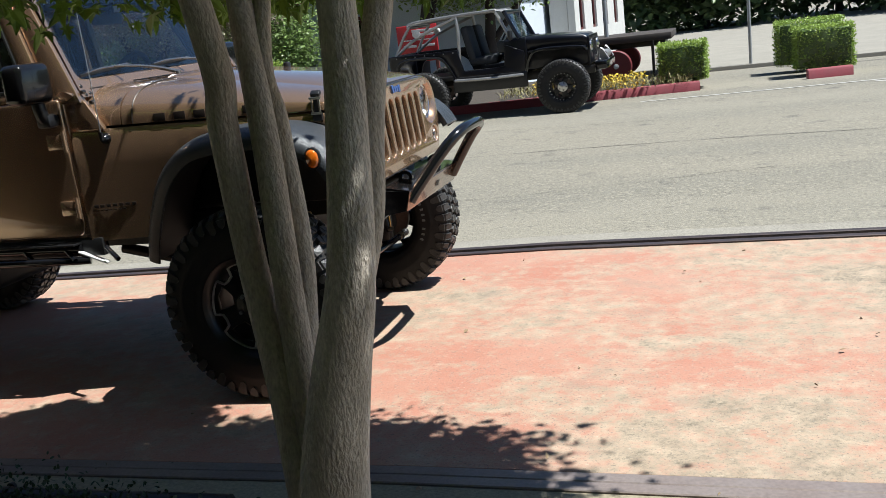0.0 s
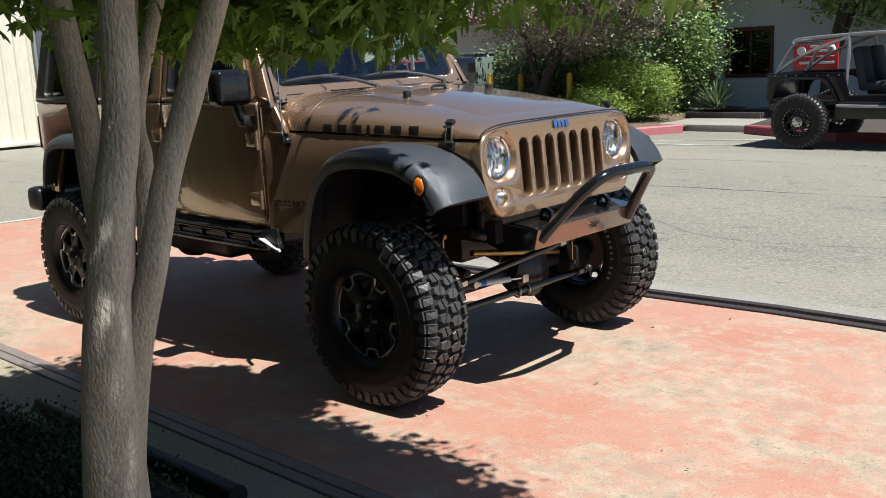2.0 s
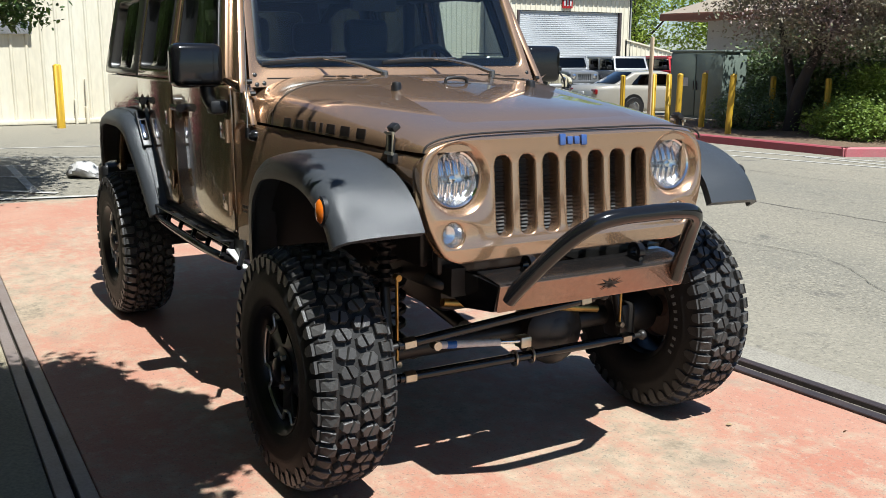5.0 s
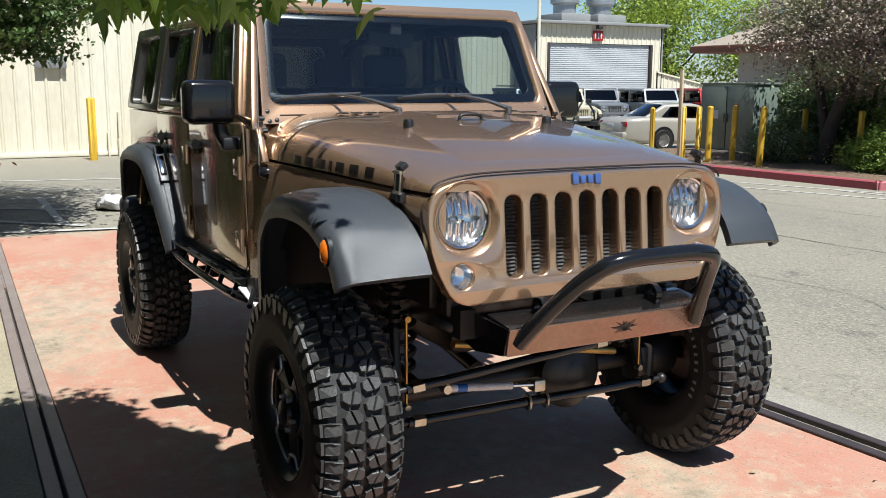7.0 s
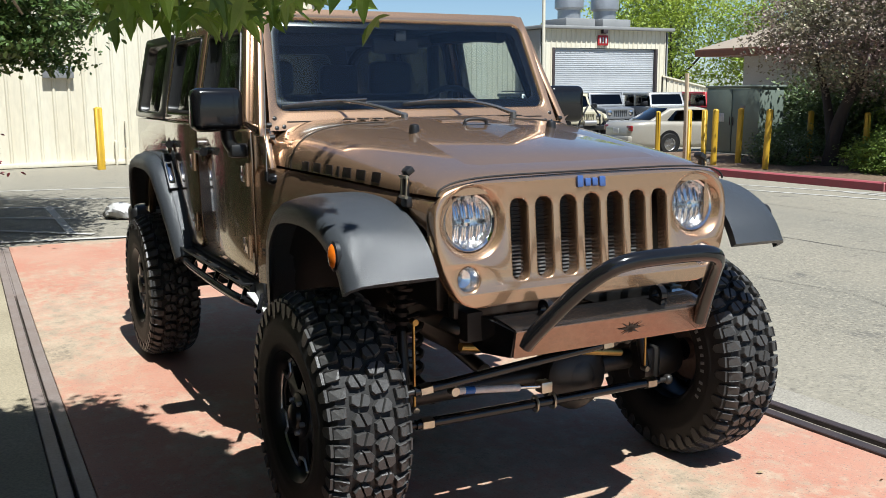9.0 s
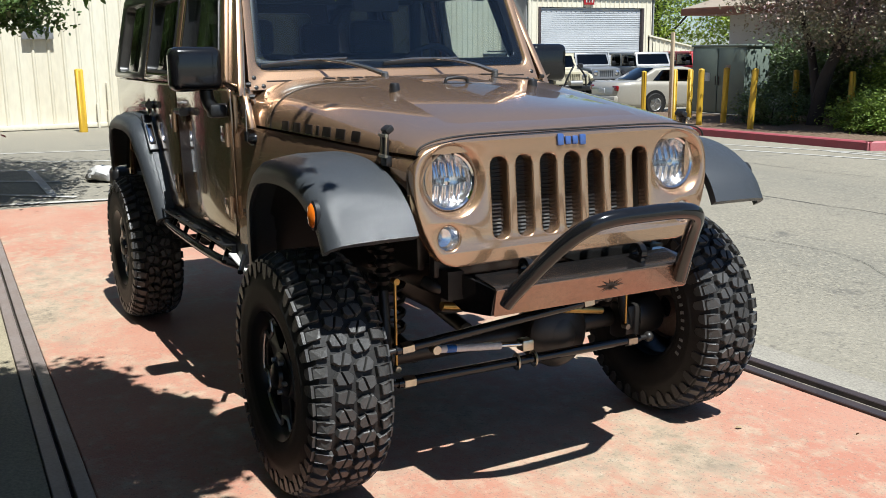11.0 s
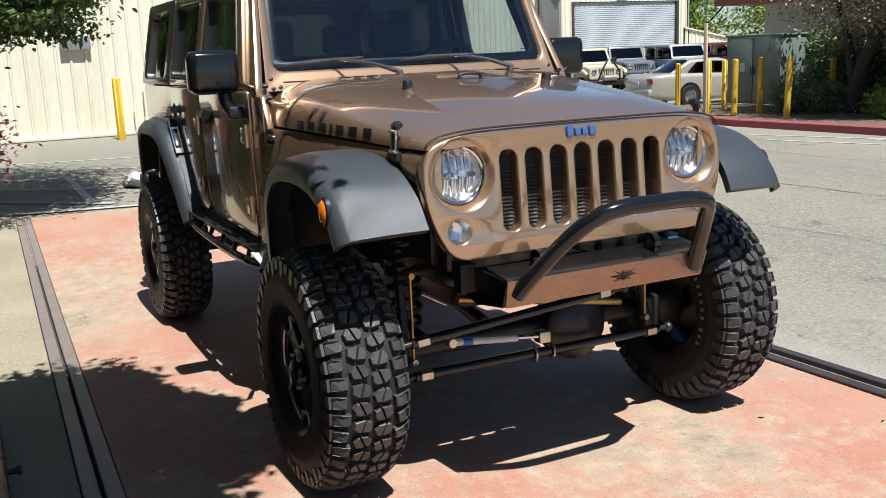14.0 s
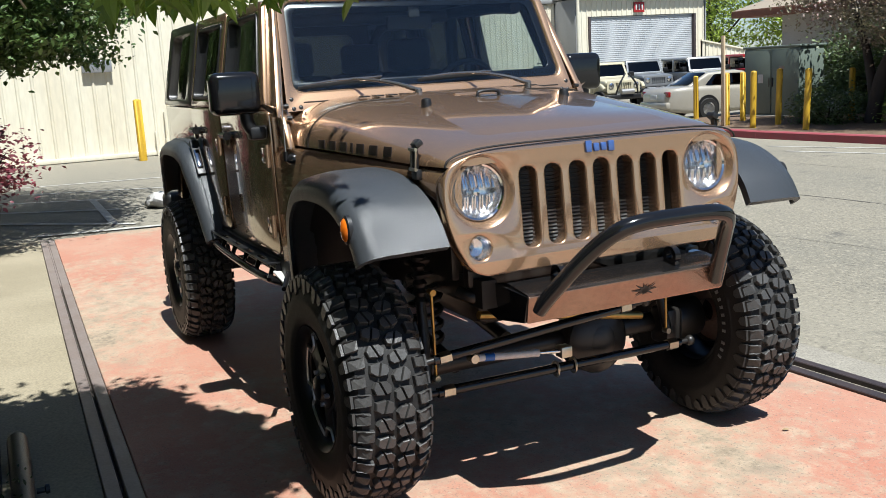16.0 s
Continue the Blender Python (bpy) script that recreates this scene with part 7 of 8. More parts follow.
# yucca in a timber planter
yc = thing("yucca_plant", (-8.95, 20.6, 0.05), "spiky grey-green yucca in a dark timber planter", "plant")
rng = random.Random(5)
verts, faces = [], []
for k in range(130):
    a, e, L = rng.uniform(0, 2 * math.pi), rng.uniform(0.15, 1.45), rng.uniform(0.55, 0.85)
    d, s = Vector((math.cos(a) * math.cos(e), math.sin(a) * math.cos(e), math.sin(e))), Vector((-math.sin(a), math.cos(a), 0))
    i = len(verts)
    for t, w, dr in ((0, 0.022, 0), (0.5, 0.02, 0.01), (0.85, 0.010, 0.05), (1.0, 0.001, 0.09)):
        c = d * L * t + Vector((0, 0, 0.1 - dr))
        verts += [tuple(c - s * w), tuple(c + s * w)]
    faces += [(i + 2 * q, i + 2 * q + 1, i + 2 * q + 3, i + 2 * q + 2) for q in range(3)]
raw_mesh("foliage", verts, faces, surface("yucca_blade", (0.26, 0.34, 0.18), 0.5, second=(0.17, 0.24, 0.12), island=0.35, translucent=0.2), yc)
tp = thing("timber_planter", (-8.6, 20.6, -0.2), "low dark timber planter box", "planter")
for x, y, w, d in ((0, -0.42, 1.75, 0.06), (0, 0.42, 1.75, 0.06), (-0.87, 0, 0.06, 0.78), (0.87, 0, 0.06, 0.78)):
    bm = bmesh.new()
    box(bm, (x, y, 0.15), (w, d, 0.32), 0.01)
    part("board", bm, DARK_WOOD, tp)
bm = bmesh.new()
box(bm, (0, 0, 0.13), (1.68, 0.76, 0.22), 0.01)
part("fill", bm, MULCH, tp)


def hedge(x, y, w, d, h, seed, label):
    """A clipped box hedge: a leafy block with an uneven skin."""
    ob = thing("box_hedge", (x, y, 0.0 if x < 0 else -0.05), label, "hedge", "clipped hedges")
    rng_ = np.random.default_rng(seed)
    n = 7000
    p = rng_.uniform(-0.5, 0.5, (n, 3))
    ax = rng_.integers(0, 3, n)
    sg = rng_.choice([-0.5, 0.5], n)
    p[np.arange(n), ax] = sg * rng_.uniform(0.86, 1.03, n)
    p = np.sign(p) * 0.5 * (1 - (1 - np.minimum(np.abs(p) * 2, 1.05)) * 1.0)
    p = p * np.array([w, d, h]) + np.array([0, 0, h / 2 + 0.03]) + rng_.normal(size=(n, 3)) * 0.015
    # solid dark box, its colour standing for the shaded inside of the hedge
    bm_ = bmesh.new()
    box(bm_, (0, 0, h / 2), (w * 0.9, d * 0.9, h * 0.93), 0.05)
    part("inner_mass", bm_, DARK_LEAF, ob)
    leaves("foliage", p, 0.045, "oval", LIGHT_LEAF, seed + 1, ob, droop=-0.4)
    return ob


hedge(-0.85, 18.45, 0.85, 0.75, 0.66, 81, "bright green clipped box hedge behind the red kerb")
hedge(1.62, 19.0, 1.0, 0.75, 0.74, 83, "bright green clipped box hedge on a short red kerb")
hedge(1.45, 20.2, 1.2, 0.7, 0.82, 85, "bright green clipped box hedge beside another hedge")
rng = np.random.default_rng(91)
p = np.stack([rng.uniform(-3.6, -1.5, 1500), rng.uniform(17.55, 18.5, 1500), rng.uniform(0.03, 0.26, 1500)], 1)
leaves("flower_patch", p, 0.05, "oval", FLOWER, 92)
tagged(bpy.data.objects["flower_patch"], "patch of small yellow flowers behind the kerb", "flowers", kind="stuff")
p = np.stack([rng.uniform(-4.2, -0.7, 1700), rng.uniform(17.4, 18.9, 1700), rng.uniform(0.0, 0.12, 1700)], 1)
leaves("dry_grass", p, 0.12, "blade", surface("dry_grass_blade", (0.32, 0.27, 0.11), 0.7, second=(0.16, 0.2, 0.06), island=0.4), 93, droop=-0.9)
tagged(bpy.data.objects["dry_grass"], "dry grass and weeds in the flower bed", "grass", kind="stuff")


def far_tree(name, label, x, y, h, centre, radii, n, size, material, seed, z=-0.4):
    t = thing(name, (x, y, z), label, "tree")
    stems(t, [([(0, 0, -0.1), (0.05, 0, h * 0.3), (0.1 + (centre[0] - x) * 0.6, (centre[1] - y) * 0.6, h * 0.65), (centre[0] - x, centre[1] - y, h)], [0.2, 0.15, 0.1, 0.03]),
              ([(0.05, 0, h * 0.3), (radii[0] * 0.4, 0.2, h * 0.6), (radii[0] * 0.6, 0.3, h * 0.8)], [0.1, 0.07, 0.02])], DARK_BARK, 8)
    rng_ = np.random.default_rng(seed)
    leaves("crown", cloud(rng_, (centre[0] - x, centre[1] - y, centre[2] - z), radii, n, 110, 0.3, 0.17, 0.8), size, "oval", material, seed + 1, t)
    return t


far_tree("shade_tree", "dark green tree overhanging the parked vehicle", -5.6, 23.0, 4.2, (-5.4, 22.4, 3.4), (2.5, 1.3, 1.8), 17000, 0.13, LEAF, 101)
far_tree("shade_tree", "dark green tree at the corner of the building", -6.9, 21.6, 4.5, (-6.4, 21.4, 3.6), (1.2, 1.0, 1.2), 17000, 0.12, LEAF, 103)
far_tree("yellow_green_tree", "sunlit yellow-green tree behind the lean-to", -52, 49, 6.5, (-52, 49, 5.2), (6.5, 6.5, 4.4), 16000, 0.24, YELLOW_LEAF, 105)
far_tree("yellow_green_tree", "sunlit yellow-green tree beyond the workshop", -46, 54, 6.0, (-46, 54, 4.8), (5, 5, 4.2), 13000, 0.24, YELLOW_LEAF, 107)
far_tree("yellow_green_tree", "sunlit green tree between the shed and the workshop", -62, 29.0, 4.6, (-62, 29.0, 3.2), (4.2, 4.2, 2.6), 9000, 0.24, YELLOW_LEAF, 113)
far_tree("conifer", "dark conifer beyond the workshop roof", -66, 60, 9.5, (-66, 60, 6.5), (3.0, 3.0, 5.0), 3500, 0.5, DARK_LEAF, 109)
far_tree("yellow_green_tree", "green tree at the end of the yard", -60, 12, 7.0, (-60, 12, 5.0), (5, 9, 4.0), 5000, 0.45, LIGHT_LEAF, 117)
for k, (x, y, s) in enumerate(((-8, 52, 1.0), (-1, 46, 1.0), (5, 50, 1.1), (11, 45, 1.0), (17, 49, 1.2), (24, 44, 1.1))):
    far_tree("dark_oak", "dark evergreen oak along the far edge of the lot", x, y, 6 * s, (x, y, 3.4), (5.4 * s, 3.0, 4.2), 9500, 0.46, DARK_LEAF, 121 + 2 * k, -0.5)
# unseen planting added behind the camera, to darken what paint and panes reflect
for k, x in enumerate((-13, -9.5, -6, -2.5, 1.0, 4.5)):
    shrub("dark_shrub", "unseen dark evergreen shrub added along the back of the walkway", (x, -3.4 - 0.3 * (k % 2), 1.3), (2.0, 1.0, 1.5), 3200, 0.2, "oval", DARK_LEAF, 201 + 2 * k, 70, 0.0, "back hedge")
for k, (x, y) in enumerate(((-10, -6), (-3.5, -6.5), (3.5, -6))):
    far_tree("dark_oak", "unseen dark evergreen tree added behind the walkway", x, y, 5, (x, y, 4.2), (3.6, 2.0, 2.4), 3800, 0.3, DARK_LEAF, 221 + 2 * k, 0)
# unseen soil sheets, added so that less light bounces onto the vehicle's side
plate("planting_bed", -2.6, 8.0, -1.4, 1.15, -0.1, 0.02, SOIL, "unseen dark soil sheet added beside the walkway to cut bounced light", "ground", 0.01)
plate("planting_bed", -30, 20, -8.9, -1.3, -0.1, 0.03, SOIL, "unseen dark soil sheet added behind the walkway to cut bounced light", "ground", 0.01)
rng = np.random.default_rng(303)
p = np.stack([rng.uniform(-2.4, 2.6, 38), rng.uniform(2.6, 6.0, 38), rng.uniform(0.006, 0.014, 38)], 1)
p[:, 2] += [apron(x) for x in p[:, 0]]
leaves("leaf_litter", p, 0.026, "oval", surface("dry_leaf", (0.42, 0.30, 0.16), 0.8, second=(0.16, 0.09, 0.05), scale=3, amount=1.0, island=0.5), 304, droop=0.0)
tagged(bpy.data.objects["leaf_litter"], "small dry fallen leaves scattered on the slab", "leaves", kind="stuff")


# ---- the black open vehicle across the yard ----
BG = ground_height(16.6)
bj = thing("open_off_roader", (-2.67, 16.65, BG), "black open-top off-road vehicle with tube cage and beadlock wheels", "car")


def section_body(name, parent, rows, material, label="", smooth=40):
    """A body lofted along x from rounded boxes: x, half width, bottom, top, corner."""
    rings = []
    for x, w, b, t, r in rows:
        rings.append([(x, p[0], p[1]) for p in rounded([(-w, b), (w, b), (w, t), (-w, t)], r, 3)])
    return part(name, loft(bmesh.new(), rings), material, parent, label, smooth)


WB = 2.43
for x in (0.0, -WB):
    for s in (-1, 1):
        m = Matrix.Translation((x, s * 0.78, 0.445)) @ (Matrix() if s < 0 else Matrix.Rotation(math.pi, 4, "Z")) @ Matrix.Rotation(radians(31 * s + 13 * x), 4, "Y")
        wheel(bj, m, machined=False, beads=True)
section_body("hood", bj, [(-0.62, 0.60, 1.08, 1.30, 0.06), (-0.2, 0.58, 1.08, 1.29, 0.06), (0.35, 0.54, 1.07, 1.25, 0.06), (0.42, 0.52, 1.07, 1.20, 0.05)], NAVY)
section_body("engine_bay", bj, [(-0.62, 0.58, 0.75, 1.08, 0.03), (0.40, 0.5, 0.75, 1.08, 0.03)], NAVY)
section_body("cowl", bj, [(-0.95, 0.70, 0.72, 1.30, 0.05), (-0.60, 0.66, 0.72, 1.31, 0.05)], NAVY)
gr = part("grille", sheet(rounded([(-0.55, 0.75), (0.55, 0.75), (0.55, 1.22), (-0.55, 1.22)], 0.05, 3), [rounded([(c - 0.025, 0.85), (c + 0.025, 0.85), (c + 0.025, 1.15), (c - 0.025, 1.15)], 0.02, 3) for c in (-0.24 + 0.08 * k for k in range(7))], 0.04, 0.008, facing(0.43)), NAVY, bj)
for s in (-1, 1):
    part("headlight", lathe(bmesh.new(), [(0.09, 0), (0.085, 0.03), (0.04, 0.045), (0.002, 0.05)], Matrix.Translation((0.44, s * 0.41, 1.05)) @ Matrix.Rotation(radians(90), 4, "Y"), 24), REFLECTOR, bj)
    # tub side with its door opening and wheel arch
    tub = [(-0.62, 0.70), (-0.62, 1.08), (-0.95, 1.22), (-0.98, 0.86), (-1.68, 0.84), (-1.78, 1.21), (-3.0, 1.21), (-3.02, 0.80), (-2.95, 0.70), (-2.86, 0.98), (-2.72, 1.10), (-2.15, 1.10), (-1.98, 0.98), (-1.86, 0.70)]
    tb = part("tub_side", sheet(rounded(tub, 0.03, 3), (), 0.04, 0.008, side_plane(s * 0.72)), NAVY, bj)
    bm = bmesh.new()
    tube(bm, [(-1.84, s * 0.77, 0.72), (-1.98, s * 0.79, 1.0), (-2.15, s * 0.80, 1.12), (-2.72, s * 0.80, 1.12), (-2.88, s * 0.78, 1.0)], 0.022, 8, 4)
    part("fender_tube", bm, BLACK_GLOSS, bj)
    bm = bmesh.new()
    tube(bm, [(-0.62, s * 0.72, 0.74), (-0.5, s * 0.78, 1.0), (-0.3, s * 0.80, 1.08), (0.3, s * 0.78, 1.06), (0.42, s * 0.74, 1.0)], 0.025, 8, 4)
    part("fender_tube", bm, BLACK_GLOSS, bj)
    part("fender_top", box(bmesh.new(), (-0.08, s * 0.66, 1.06), (0.95, 0.24, 0.02), 0.006), NAVY, bj)
    part("rock_guard", box(bmesh.new(), (-1.25, s * 0.725, 0.62), (1.3, 0.07, 0.26), 0.02), BLACK_TRIM, bj)
    part("step_tube", tube(bmesh.new(), [(-1.85, s * 0.80, 0.70), (-1.3, s * 0.84, 0.69), (-0.65, s * 0.80, 0.70)], 0.026, 8, 4), RACK_STEEL, bj)
    for k in range(7):
        part("rivet", rod(bmesh.new(), (-1.85 - 0.17 * k, s * 0.738, 1.17), (-1.85 - 0.17 * k, s * 0.748, 1.17), 0.010, seg=8), RACK_STEEL, tb)
    # cage
    part("cage_tube", tube(bmesh.new(), [(-0.86, s * 0.62, 1.30), (-1.08, s * 0.56, 1.74), (-1.2, s * 0.56, 1.79), (-2.5, s * 0.56, 1.74), (-2.65, s * 0.58, 1.66)], 0.028, 8, 4), RACK_STEEL, bj)
    part("cage_tube", tube(bmesh.new(), [(-1.78, s * 0.62, 1.0), (-1.76, s * 0.60, 1.5), (-1.78, s * 0.56, 1.76)], 0.028, 8, 4), RACK_STEEL, bj)
    part("cage_tube", tube(bmesh.new(), [(-2.92, s * 0.62, 1.2), (-2.5, s * 0.60, 1.48), (-1.80, s * 0.57, 1.74)], 0.026, 8, 4), RACK_STEEL, bj)
    part("cage_tube", tube(bmesh.new(), [(-2.92, s * 0.62, 1.2), (-2.75, s * 0.60, 1.5), (-2.62, s * 0.58, 1.68)], 0.026, 8, 4), RACK_STEEL, bj)
    part("windshield_post", tube(bmesh.new(), [(-0.70, s * 0.66, 1.29), (-0.92, s * 0.62, 1.74)], 0.035, 8, 1), NAVY, bj)
    bm = bmesh.new()
    box(bm, (-1.38, s * 0.32, 0.98), (0.5, 0.46, 0.14), 0.05)
    box(bm, (-1.62, s * 0.32, 1.28), (0.14, 0.46, 0.62), 0.05, Matrix.Rotation(radians(-12), 4, "Y"))
    part("seat", bm, INTERIOR, bj)
    part("cage_lamp", lathe(bmesh.new(), [(0.002, -0.05), (0.06, -0.03), (0.07, 0.02), (0.002, 0.025)], Matrix.Translation((-2.5, s * 0.62, 1.55)) @ Matrix.Rotation(radians(90 * -s), 4, "X"), 18), DECAL_WHITE, bj)
    part("mirror", box(bmesh.new(), (-0.82, s * 0.80, 1.36), (0.06, 0.14, 0.16), 0.02), BLACK_TRIM, bj)
for x, z in ((-1.15, 1.78), (-1.78, 1.76), (-2.62, 1.67)):
    part("cage_crossbar", rod(bmesh.new(), (x, -0.57, z), (x, 0.57, z), 0.026), RACK_STEEL, bj)
bm = bmesh.new()
loft(bm, [[(-1.0, y, 1.775), (-1.3, y, 1.81), (-2.6, y, 1.71), (-2.6, y, 1.695), (-1.3, y, 1.795), (-1.0, y, 1.76)] for y in (-0.57, 0, 0.57)])
part("soft_top", bm, surface("faded_canvas", (0.33, 0.33, 0.33), 0.9, scale=3), bj, "faded grey canvas bikini top")
part("windshield_header", rod(bmesh.new(), (-0.92, -0.62, 1.74), (-0.92, 0.62, 1.74), 0.035), NAVY, bj)
ob = part("windshield", sheet([(-0.62, 0), (0.62, 0), (0.58, 0.46), (-0.58, 0.46)], (), 0.006, 0.001, Matrix.Translation((-0.72, 0, 1.30)) @ Matrix.Rotation(radians(-25), 4, "Y") @ facing()), WINDSHIELD, bj)
ob.visible_shadow = False
part("dash", box(bmesh.new(), (-1.0, 0, 1.18), (0.2, 1.3, 0.2), 0.04), INTERIOR, bj)
part("steering_wheel", tube(bmesh.new(), [Matrix.Translation((-1.18, 0.32, 1.25)) @ Matrix.Rotation(radians(-65), 4, "Y") @ Vector((0.18 * math.cos(a), 0.18 * math.sin(a), 0)) for a in (2 * math.pi * k / 14 for k in range(14))], 0.016, 6, 2, closed=True), INTERIOR, bj)
part("floor_pan", box(bmesh.new(), (-1.8, 0, 0.74), (2.4, 1.4, 0.08), 0.02), CHASSIS, bj)
part("tail_panel", box(bmesh.new(), (-3.0, 0, 1.0), (0.04, 1.44, 0.42), 0.01), NAVY, bj)
part("decal", lathe(bmesh.new(), [(0.085, 0.0), (0.085, 0.004), (0.002, 0.005)], Matrix.Translation((-0.79, -0.735, 1.06)) @ Matrix.Rotation(radians(90), 4, "X"), 28), DECAL_WHITE, bj, "round white sticker")
part("decal_bar", box(bmesh.new(), (-0.74, -0.737, 0.88), (0.15, 0.004, 0.035), 0.001), RACK_STEEL, bj)
part("front_bumper", box(bmesh.new(), (0.62, 0, 0.72), (0.2, 1.2, 0.14), 0.03), BLACK_GLOSS, bj)
part("winch", rod(bmesh.new(), (0.62, -0.25, 0.86), (0.62, 0.25, 0.86), 0.075), RACK_STEEL, bj)
for s in (-1, 1):
    part("winch_bracket", tube(bmesh.new(), [(0.55, s * 0.35, 0.78), (0.6, s * 0.35, 0.98), (0.72, s * 0.35, 0.8)], 0.018, 6, 4), RACK_STEEL, bj)
    part("frame_rail", box(bmesh.new(), (-1.3, s * 0.42, 0.66), (3.6, 0.07, 0.12), 0.01), CHASSIS, bj)
    part("shock_absorber", rod(bmesh.new(), (0.05, s * 0.52, 0.5), (-0.05, s * 0.45, 1.05), 0.03), RACK_STEEL, bj)
for x in (0.0, -WB):
    part("axle", rod(bmesh.new(), (x, -0.65, 0.445), (x, 0.65, 0.445), 0.05), CHASSIS, bj)
part("antenna", rod(bmesh.new(), (-0.65, -0.66, 1.3), (-0.66, -0.66, 2.1), 0.004), RACK_STEEL, bj)

# flatbed trailer behind the bed, with red wheels
tr = thing("flatbed_trailer", (-2.2, 19.75, -0.1), "old flatbed trailer with a black deck and red wheels", "trailer")
part("deck", box(bmesh.new(), (0.05, 0.9, 0.90), (2.1, 1.9, 0.14), 0.02), DARK_WOOD, tr)
part("frame", box(bmesh.new(), (0.0, 0.9, 0.76), (1.9, 0.8, 0.12), 0.02), CHASSIS, tr)
for y in (-0.12, 1.9):
    w = part("wheel", lathe(bmesh.new(), [(0.05, -0.06), (0.29, -0.06), (0.31, -0.03), (0.31, 0.05), (0.29, 0.08), (0.05, 0.08)], Matrix.Translation((0.0, y, 0.40)) @ Matrix.Rotation(radians(90), 4, "X"), 36), surface("faded_dark_red_paint", (0.20, 0.025, 0.03), 0.6, scale=5), tr, "solid dark red disc wheel")
    part("hub", lathe(bmesh.new(), [(0.05, 0.06), (0.05, 0.11), (0.002, 0.12)], Matrix.Translation((0.0, y, 0.40)) @ Matrix.Rotation(radians(90), 4, "X"), 16), ROLL_DOOR, w)
part("prop", rod(bmesh.new(), (0.72, 0.0, -0.02), (0.72, 0.0, 0.84), 0.03), CHASSIS, tr)


# ---- parked vehicles by the workshop ----
def plain_wheel(parent, x, y, r, s):
    m = Matrix.Translation((x, y, r)) @ Matrix.Rotation(radians(90), 4, "X")
    w = part("wheel", lathe(bmesh.new(), [(r * 0.6, -0.1), (r * 0.93, -0.1), (r, -0.07), (r, 0.07), (r * 0.93, 0.1), (r * 0.6, 0.1)], m, 28), RUBBER, parent)
    part("rim", lathe(bmesh.new(), [(0.002, -0.09 * s * -1), (r * 0.2, 0.085 * s), (r * 0.55, 0.07 * s), (r * 0.62, 0.095 * s)], m, 20), RIM_BRIGHT, w)
    for k in range(5):
        a = 2 * math.pi * k / 5
        part("spoke", box(bmesh.new(), (x + 0.34 * r * math.cos(a), y - 0.088 * s, r + 0.34 * r * math.sin(a)), (r * 0.5, 0.02, r * 0.13), 0.004, Matrix.Rotation(-a, 4, "Y")), RIM_BRIGHT, w)


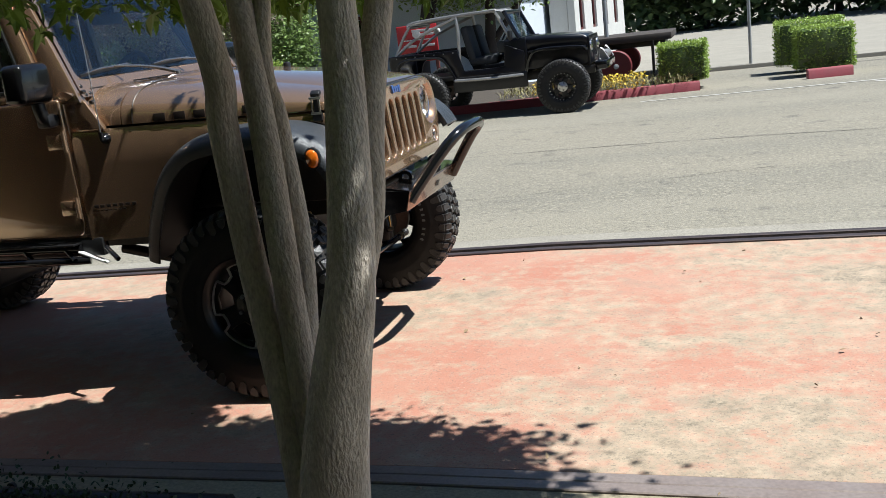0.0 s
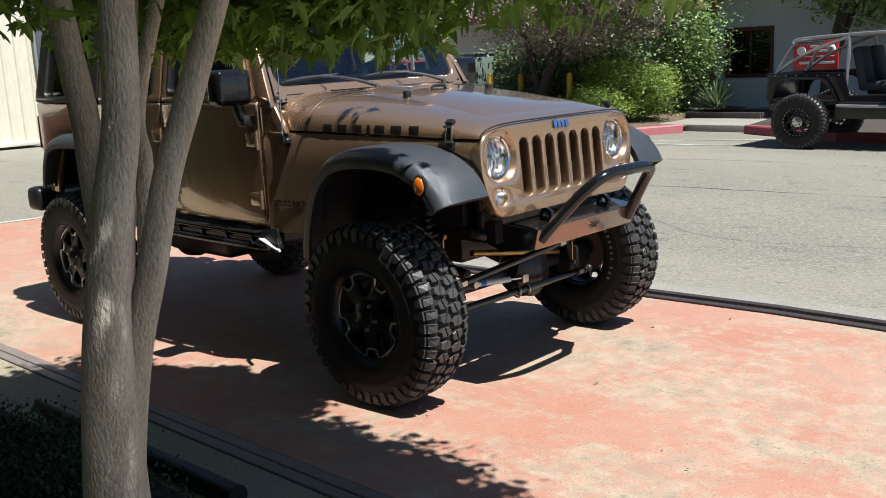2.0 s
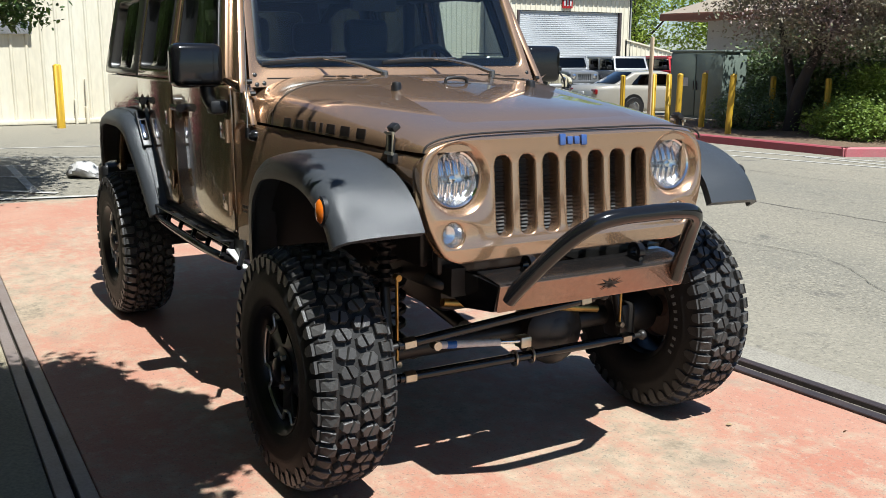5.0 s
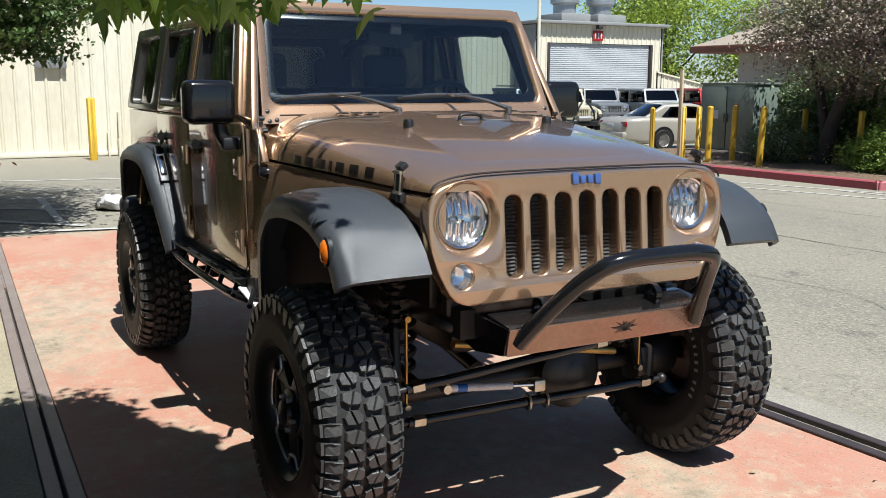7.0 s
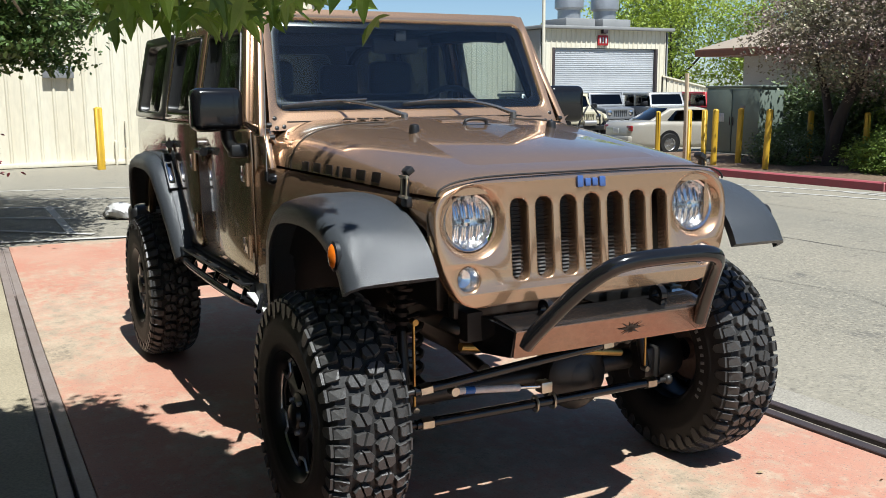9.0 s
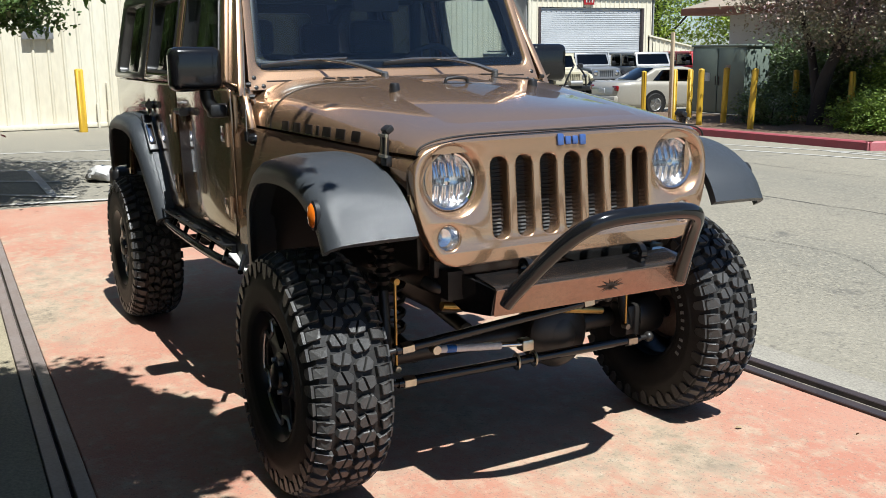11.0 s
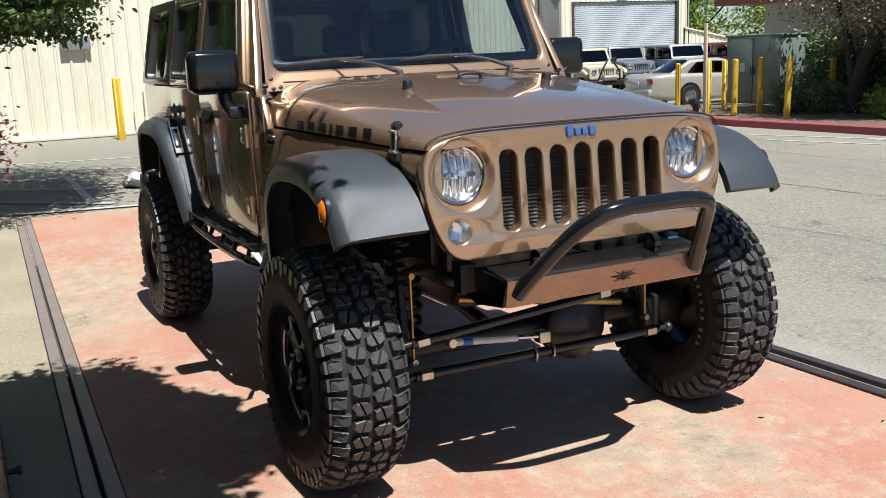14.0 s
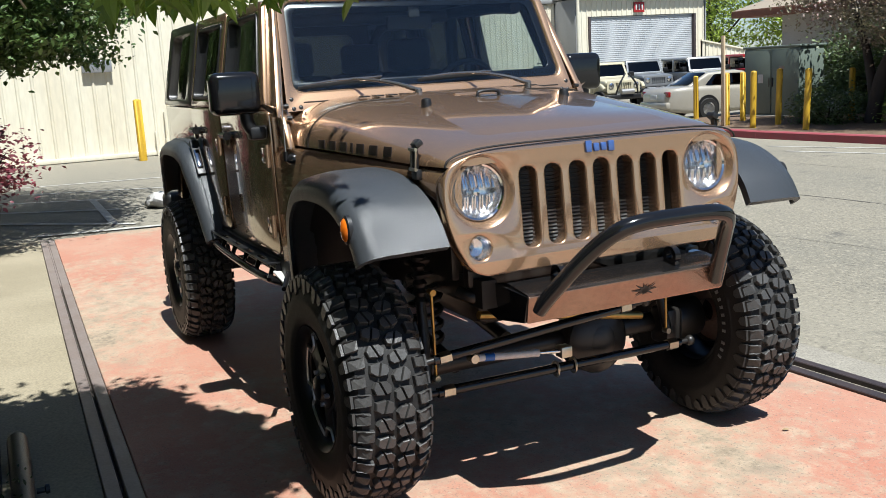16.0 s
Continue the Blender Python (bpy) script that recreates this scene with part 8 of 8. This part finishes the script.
def boxy_suv(name, m, paint, label, roof=HARDTOP, width=0.78, seed=0, winch=False, rack=False):
    """A square-built four-by-four, nose along +x."""
    v = thing(name, m, label, "car", "parked vehicles")
    section_body("body", v, [(-2.0, width, 0.62, 1.12, 0.05), (-0.3, width, 0.6, 1.14, 0.05), (0.2, width * 0.96, 0.62, 1.14, 0.05)], paint)
    section_body("hood", v, [(0.2, width * 0.86, 0.72, 1.16, 0.06), (1.0, width * 0.78, 0.72, 1.10, 0.06), (1.12, width * 0.76, 0.74, 1.02, 0.05)], paint)
    g = part("grille", sheet(rounded([(-0.6 * width / 0.78, 0.68), (0.6 * width / 0.78, 0.68), (0.58 * width / 0.78, 1.08), (-0.58 * width / 0.78, 1.08)], 0.06, 3), [rounded([(c - 0.028, 0.76), (c + 0.028, 0.76), (c + 0.028, 1.0), (c - 0.028, 1.0)], 0.02, 3) for c in (-0.24 + 0.08 * k for k in range(7))], 0.04, 0.008, facing(1.15)), paint, v)
    part("bumper", box(bmesh.new(), (1.3, 0, 0.56), (0.22, 1.5, 0.16), 0.04), BLACK_TRIM, v)
    for s in (-1, 1):
        part("headlight", lathe(bmesh.new(), [(0.1, 0), (0.09, 0.03), (0.04, 0.045), (0.002, 0.05)], Matrix.Translation((1.16, s * 0.44, 0.92)) @ Matrix.Rotation(radians(90), 4, "Y"), 20), REFLECTOR, v)
        bm_ = bmesh.new()
        tube(bm_, [(0.36, s * 0.74, 0.5), (0.42, s * 0.76, 0.85), (0.62, s * 0.76, 0.96), (1.0, s * 0.74, 0.95), (1.2, s * 0.7, 0.82)], 0.06, 8, 4)
        part("front_flare", bm_, paint if winch else BLACK_TRIM, v)
        for x in (0.8, -1.55):
            plain_wheel(v, x, s * 0.70, 0.38, -s)
        part("side_window", box(bmesh.new(), (-0.55, s * (width - 0.05), 1.36), (0.85, 0.03, 0.36), 0.02), DARK_GLASS, v)
        part("side_window", box(bmesh.new(), (-1.5, s * (width - 0.05), 1.36), (0.75, 0.03, 0.36), 0.02), DARK_GLASS, v)
        part("door_pillar", box(bmesh.new(), (-1.05, s * (width - 0.05), 1.36), (0.12, 0.04, 0.44), 0.01), roof, v)
        part("mirror", box(bmesh.new(), (0.05, s * 0.9, 1.25), (0.08, 0.18, 0.16), 0.03), BLACK_TRIM, v)
    section_body("cabin_core", v, [(-1.95, width - 0.12, 1.1, 1.5, 0.03), (-0.25, width - 0.12, 1.1, 1.5, 0.03)], INTERIOR)
    section_body("roof", v, [(-2.0, width - 0.04, 1.54, 1.66, 0.05), (-0.1, width - 0.04, 1.54, 1.66, 0.05)], roof)
    WSm = Matrix.Translation((0.12, 0, 1.14)) @ Matrix.Rotation(radians(-24), 4, "Y") @ facing()
    part("windshield_frame", sheet(rounded([(-width + 0.04, 0), (width - 0.04, 0), (width - 0.1, 0.54), (-width + 0.1, 0.54)], 0.04, 3), [rounded([(-width + 0.12, 0.07), (width - 0.12, 0.07), (width - 0.17, 0.47), (-width + 0.17, 0.47)], 0.04, 3)], 0.05, 0.01, WSm), paint, v)
    part("windshield", sheet(rounded([(-width + 0.12, 0.07), (width - 0.12, 0.07), (width - 0.17, 0.47), (-width + 0.17, 0.47)], 0.04, 3), (), 0.01, 0.002, WSm), DARK_GLASS, v)
    if rack:
        for s in (-1, 1):
            part("rack_rail", rod(bmesh.new(), (-1.9, s * 0.6, 1.74), (-0.2, s * 0.6, 1.74), 0.02), BLACK_TRIM, v)
        for k in range(4):
            part("rack_bar", rod(bmesh.new(), (-1.8 + 0.5 * k, -0.62, 1.74), (-1.8 + 0.5 * k, 0.62, 1.74), 0.016), BLACK_TRIM, v)
    if winch:
        part("winch", rod(bmesh.new(), (1.4, -0.22, 0.72), (1.4, 0.22, 0.72), 0.09), RACK_STEEL, v)
        for s in (-1, 1):
            part("bumper_hoop", tube(bmesh.new(), [(1.35, s * 0.4, 0.6), (1.45, s * 0.3, 0.95), (1.38, s * 0.05, 1.3)], 0.03, 8, 4), BLACK_TRIM, v)
    return v


gz2 = ground_height(24)
for args in (("cream_four_by_four", (-24.35, 21.4), CREAM_PAINT, "cream square-built four-by-four with a front winch", CREAM_PAINT, True, False, 8),
             ("white_four_by_four", (-26.6, 21.7), SILVER_PAINT, "white square-built four-by-four with a roof rack", HARDTOP, False, True, 6),
             ("grey_four_by_four", (-27.6, 25.4), GREY_PAINT, "grey square-built four-by-four parked in a row", GREY_PAINT, False, False, 10),
             ("silver_four_by_four", (-26.0, 27.0), SILVER_PAINT, "silver square-built four-by-four parked in a row", SILVER_PAINT, False, False, 10),
             ("red_four_by_four", (-25.4, 29.2), RED_PAINT, "red square-built vehicle parked by the cabinet", RED_PAINT, False, False, 10),
             ("white_four_by_four", (-25.6, 13.0), SILVER_PAINT, "pale square-built four-by-four with a roof rack beside the shed", SILVER_PAINT, False, True, 4)):
    nm, (x, y), pt, lb, rf, wi, ra, yaw = args
    boxy_suv(nm, pose(x - 1.0, y, gz2 + 0.0, 0, 0, -yaw), pt, lb, rf, winch=wi, rack=ra)

sd_ = thing("sedan", pose(-19.38, 19.9, ground_height(19.9), 0, 0, 82) @ Matrix.Scale(0.9, 4), "champagne-coloured four-door sedan seen from behind", "car")
section_body("body", sd_, [(-1.25, 0.62, 0.42, 0.80, 0.1), (-1.15, 0.80, 0.30, 0.96, 0.12), (-0.6, 0.86, 0.22, 1.0, 0.14), (0.9, 0.87, 0.2, 0.97, 0.14), (2.4, 0.86, 0.2, 0.92, 0.14), (3.3, 0.78, 0.26, 0.82, 0.14), (3.5, 0.6, 0.35, 0.7, 0.1)], CHAMPAGNE, smooth=60)
section_body("cabin", sd_, [(-0.45, 0.66, 0.9, 1.0, 0.03), (0.25, 0.58, 0.9, 1.36, 0.1), (1.2, 0.58, 0.9, 1.40, 0.12), (1.75, 0.60, 0.9, 1.30, 0.1), (2.4, 0.66, 0.9, 0.95, 0.03)], CHAMPAGNE, smooth=60)
for s in (-1, 1):
    for x in (0.05, 2.65):
        # flat dark disc on the body, painted shade of an arch hollow
        part("arch_shade_disc", lathe(bmesh.new(), [(0.002, 0.0), (0.37, 0.0), (0.37, 0.012), (0.002, 0.012)], Matrix.Translation((x, s * 0.862 - 0.006 * s, 0.36)) @ Matrix.Rotation(radians(90), 4, "X"), 28), BLACK_TRIM, sd_)
        plain_wheel(sd_, x, s * 0.80, 0.32, -s)
    for pts in ([(0.05, 1.0), (0.85, 1.0), (0.85, 1.32), (0.40, 1.31)], [(0.93, 1.0), (1.95, 1.0), (1.55, 1.30), (0.93, 1.33)]):
        part("side_window", sheet(rounded(pts, 0.04, 3), (), 0.02, 0.004, Matrix.Translation((0, s * 0.70, 0)) @ Matrix.Translation((0, 0, 1.0)) @ Matrix.Rotation(radians(17 * s), 4, "X") @ Matrix.Translation((0, 0, -1.0)) @ side_plane(0)), DARK_GLASS, sd_)
    part("tail_lamp", box(bmesh.new(), (-1.17, s * 0.66, 0.80), (0.12, 0.26, 0.16), 0.03), RED_LENS, sd_)
part("rear_window", sheet(rounded([(-0.52, 0), (0.52, 0), (0.46, 0.72), (-0.46, 0.72)], 0.05, 3), (), 0.02, 0.004, Matrix.Translation((-0.42, 0, 1.02)) @ Matrix.Rotation(radians(62), 4, "Y") @ facing()), DARK_GLASS, sd_)
part("plate_bar", box(bmesh.new(), (-1.26, 0, 0.72), (0.02, 0.34, 0.15), 0.01), DECAL_WHITE, sd_)
part("bumper", box(bmesh.new(), (-1.2, 0, 0.48), (0.2, 1.56, 0.2), 0.06), CHAMPAGNE, sd_)
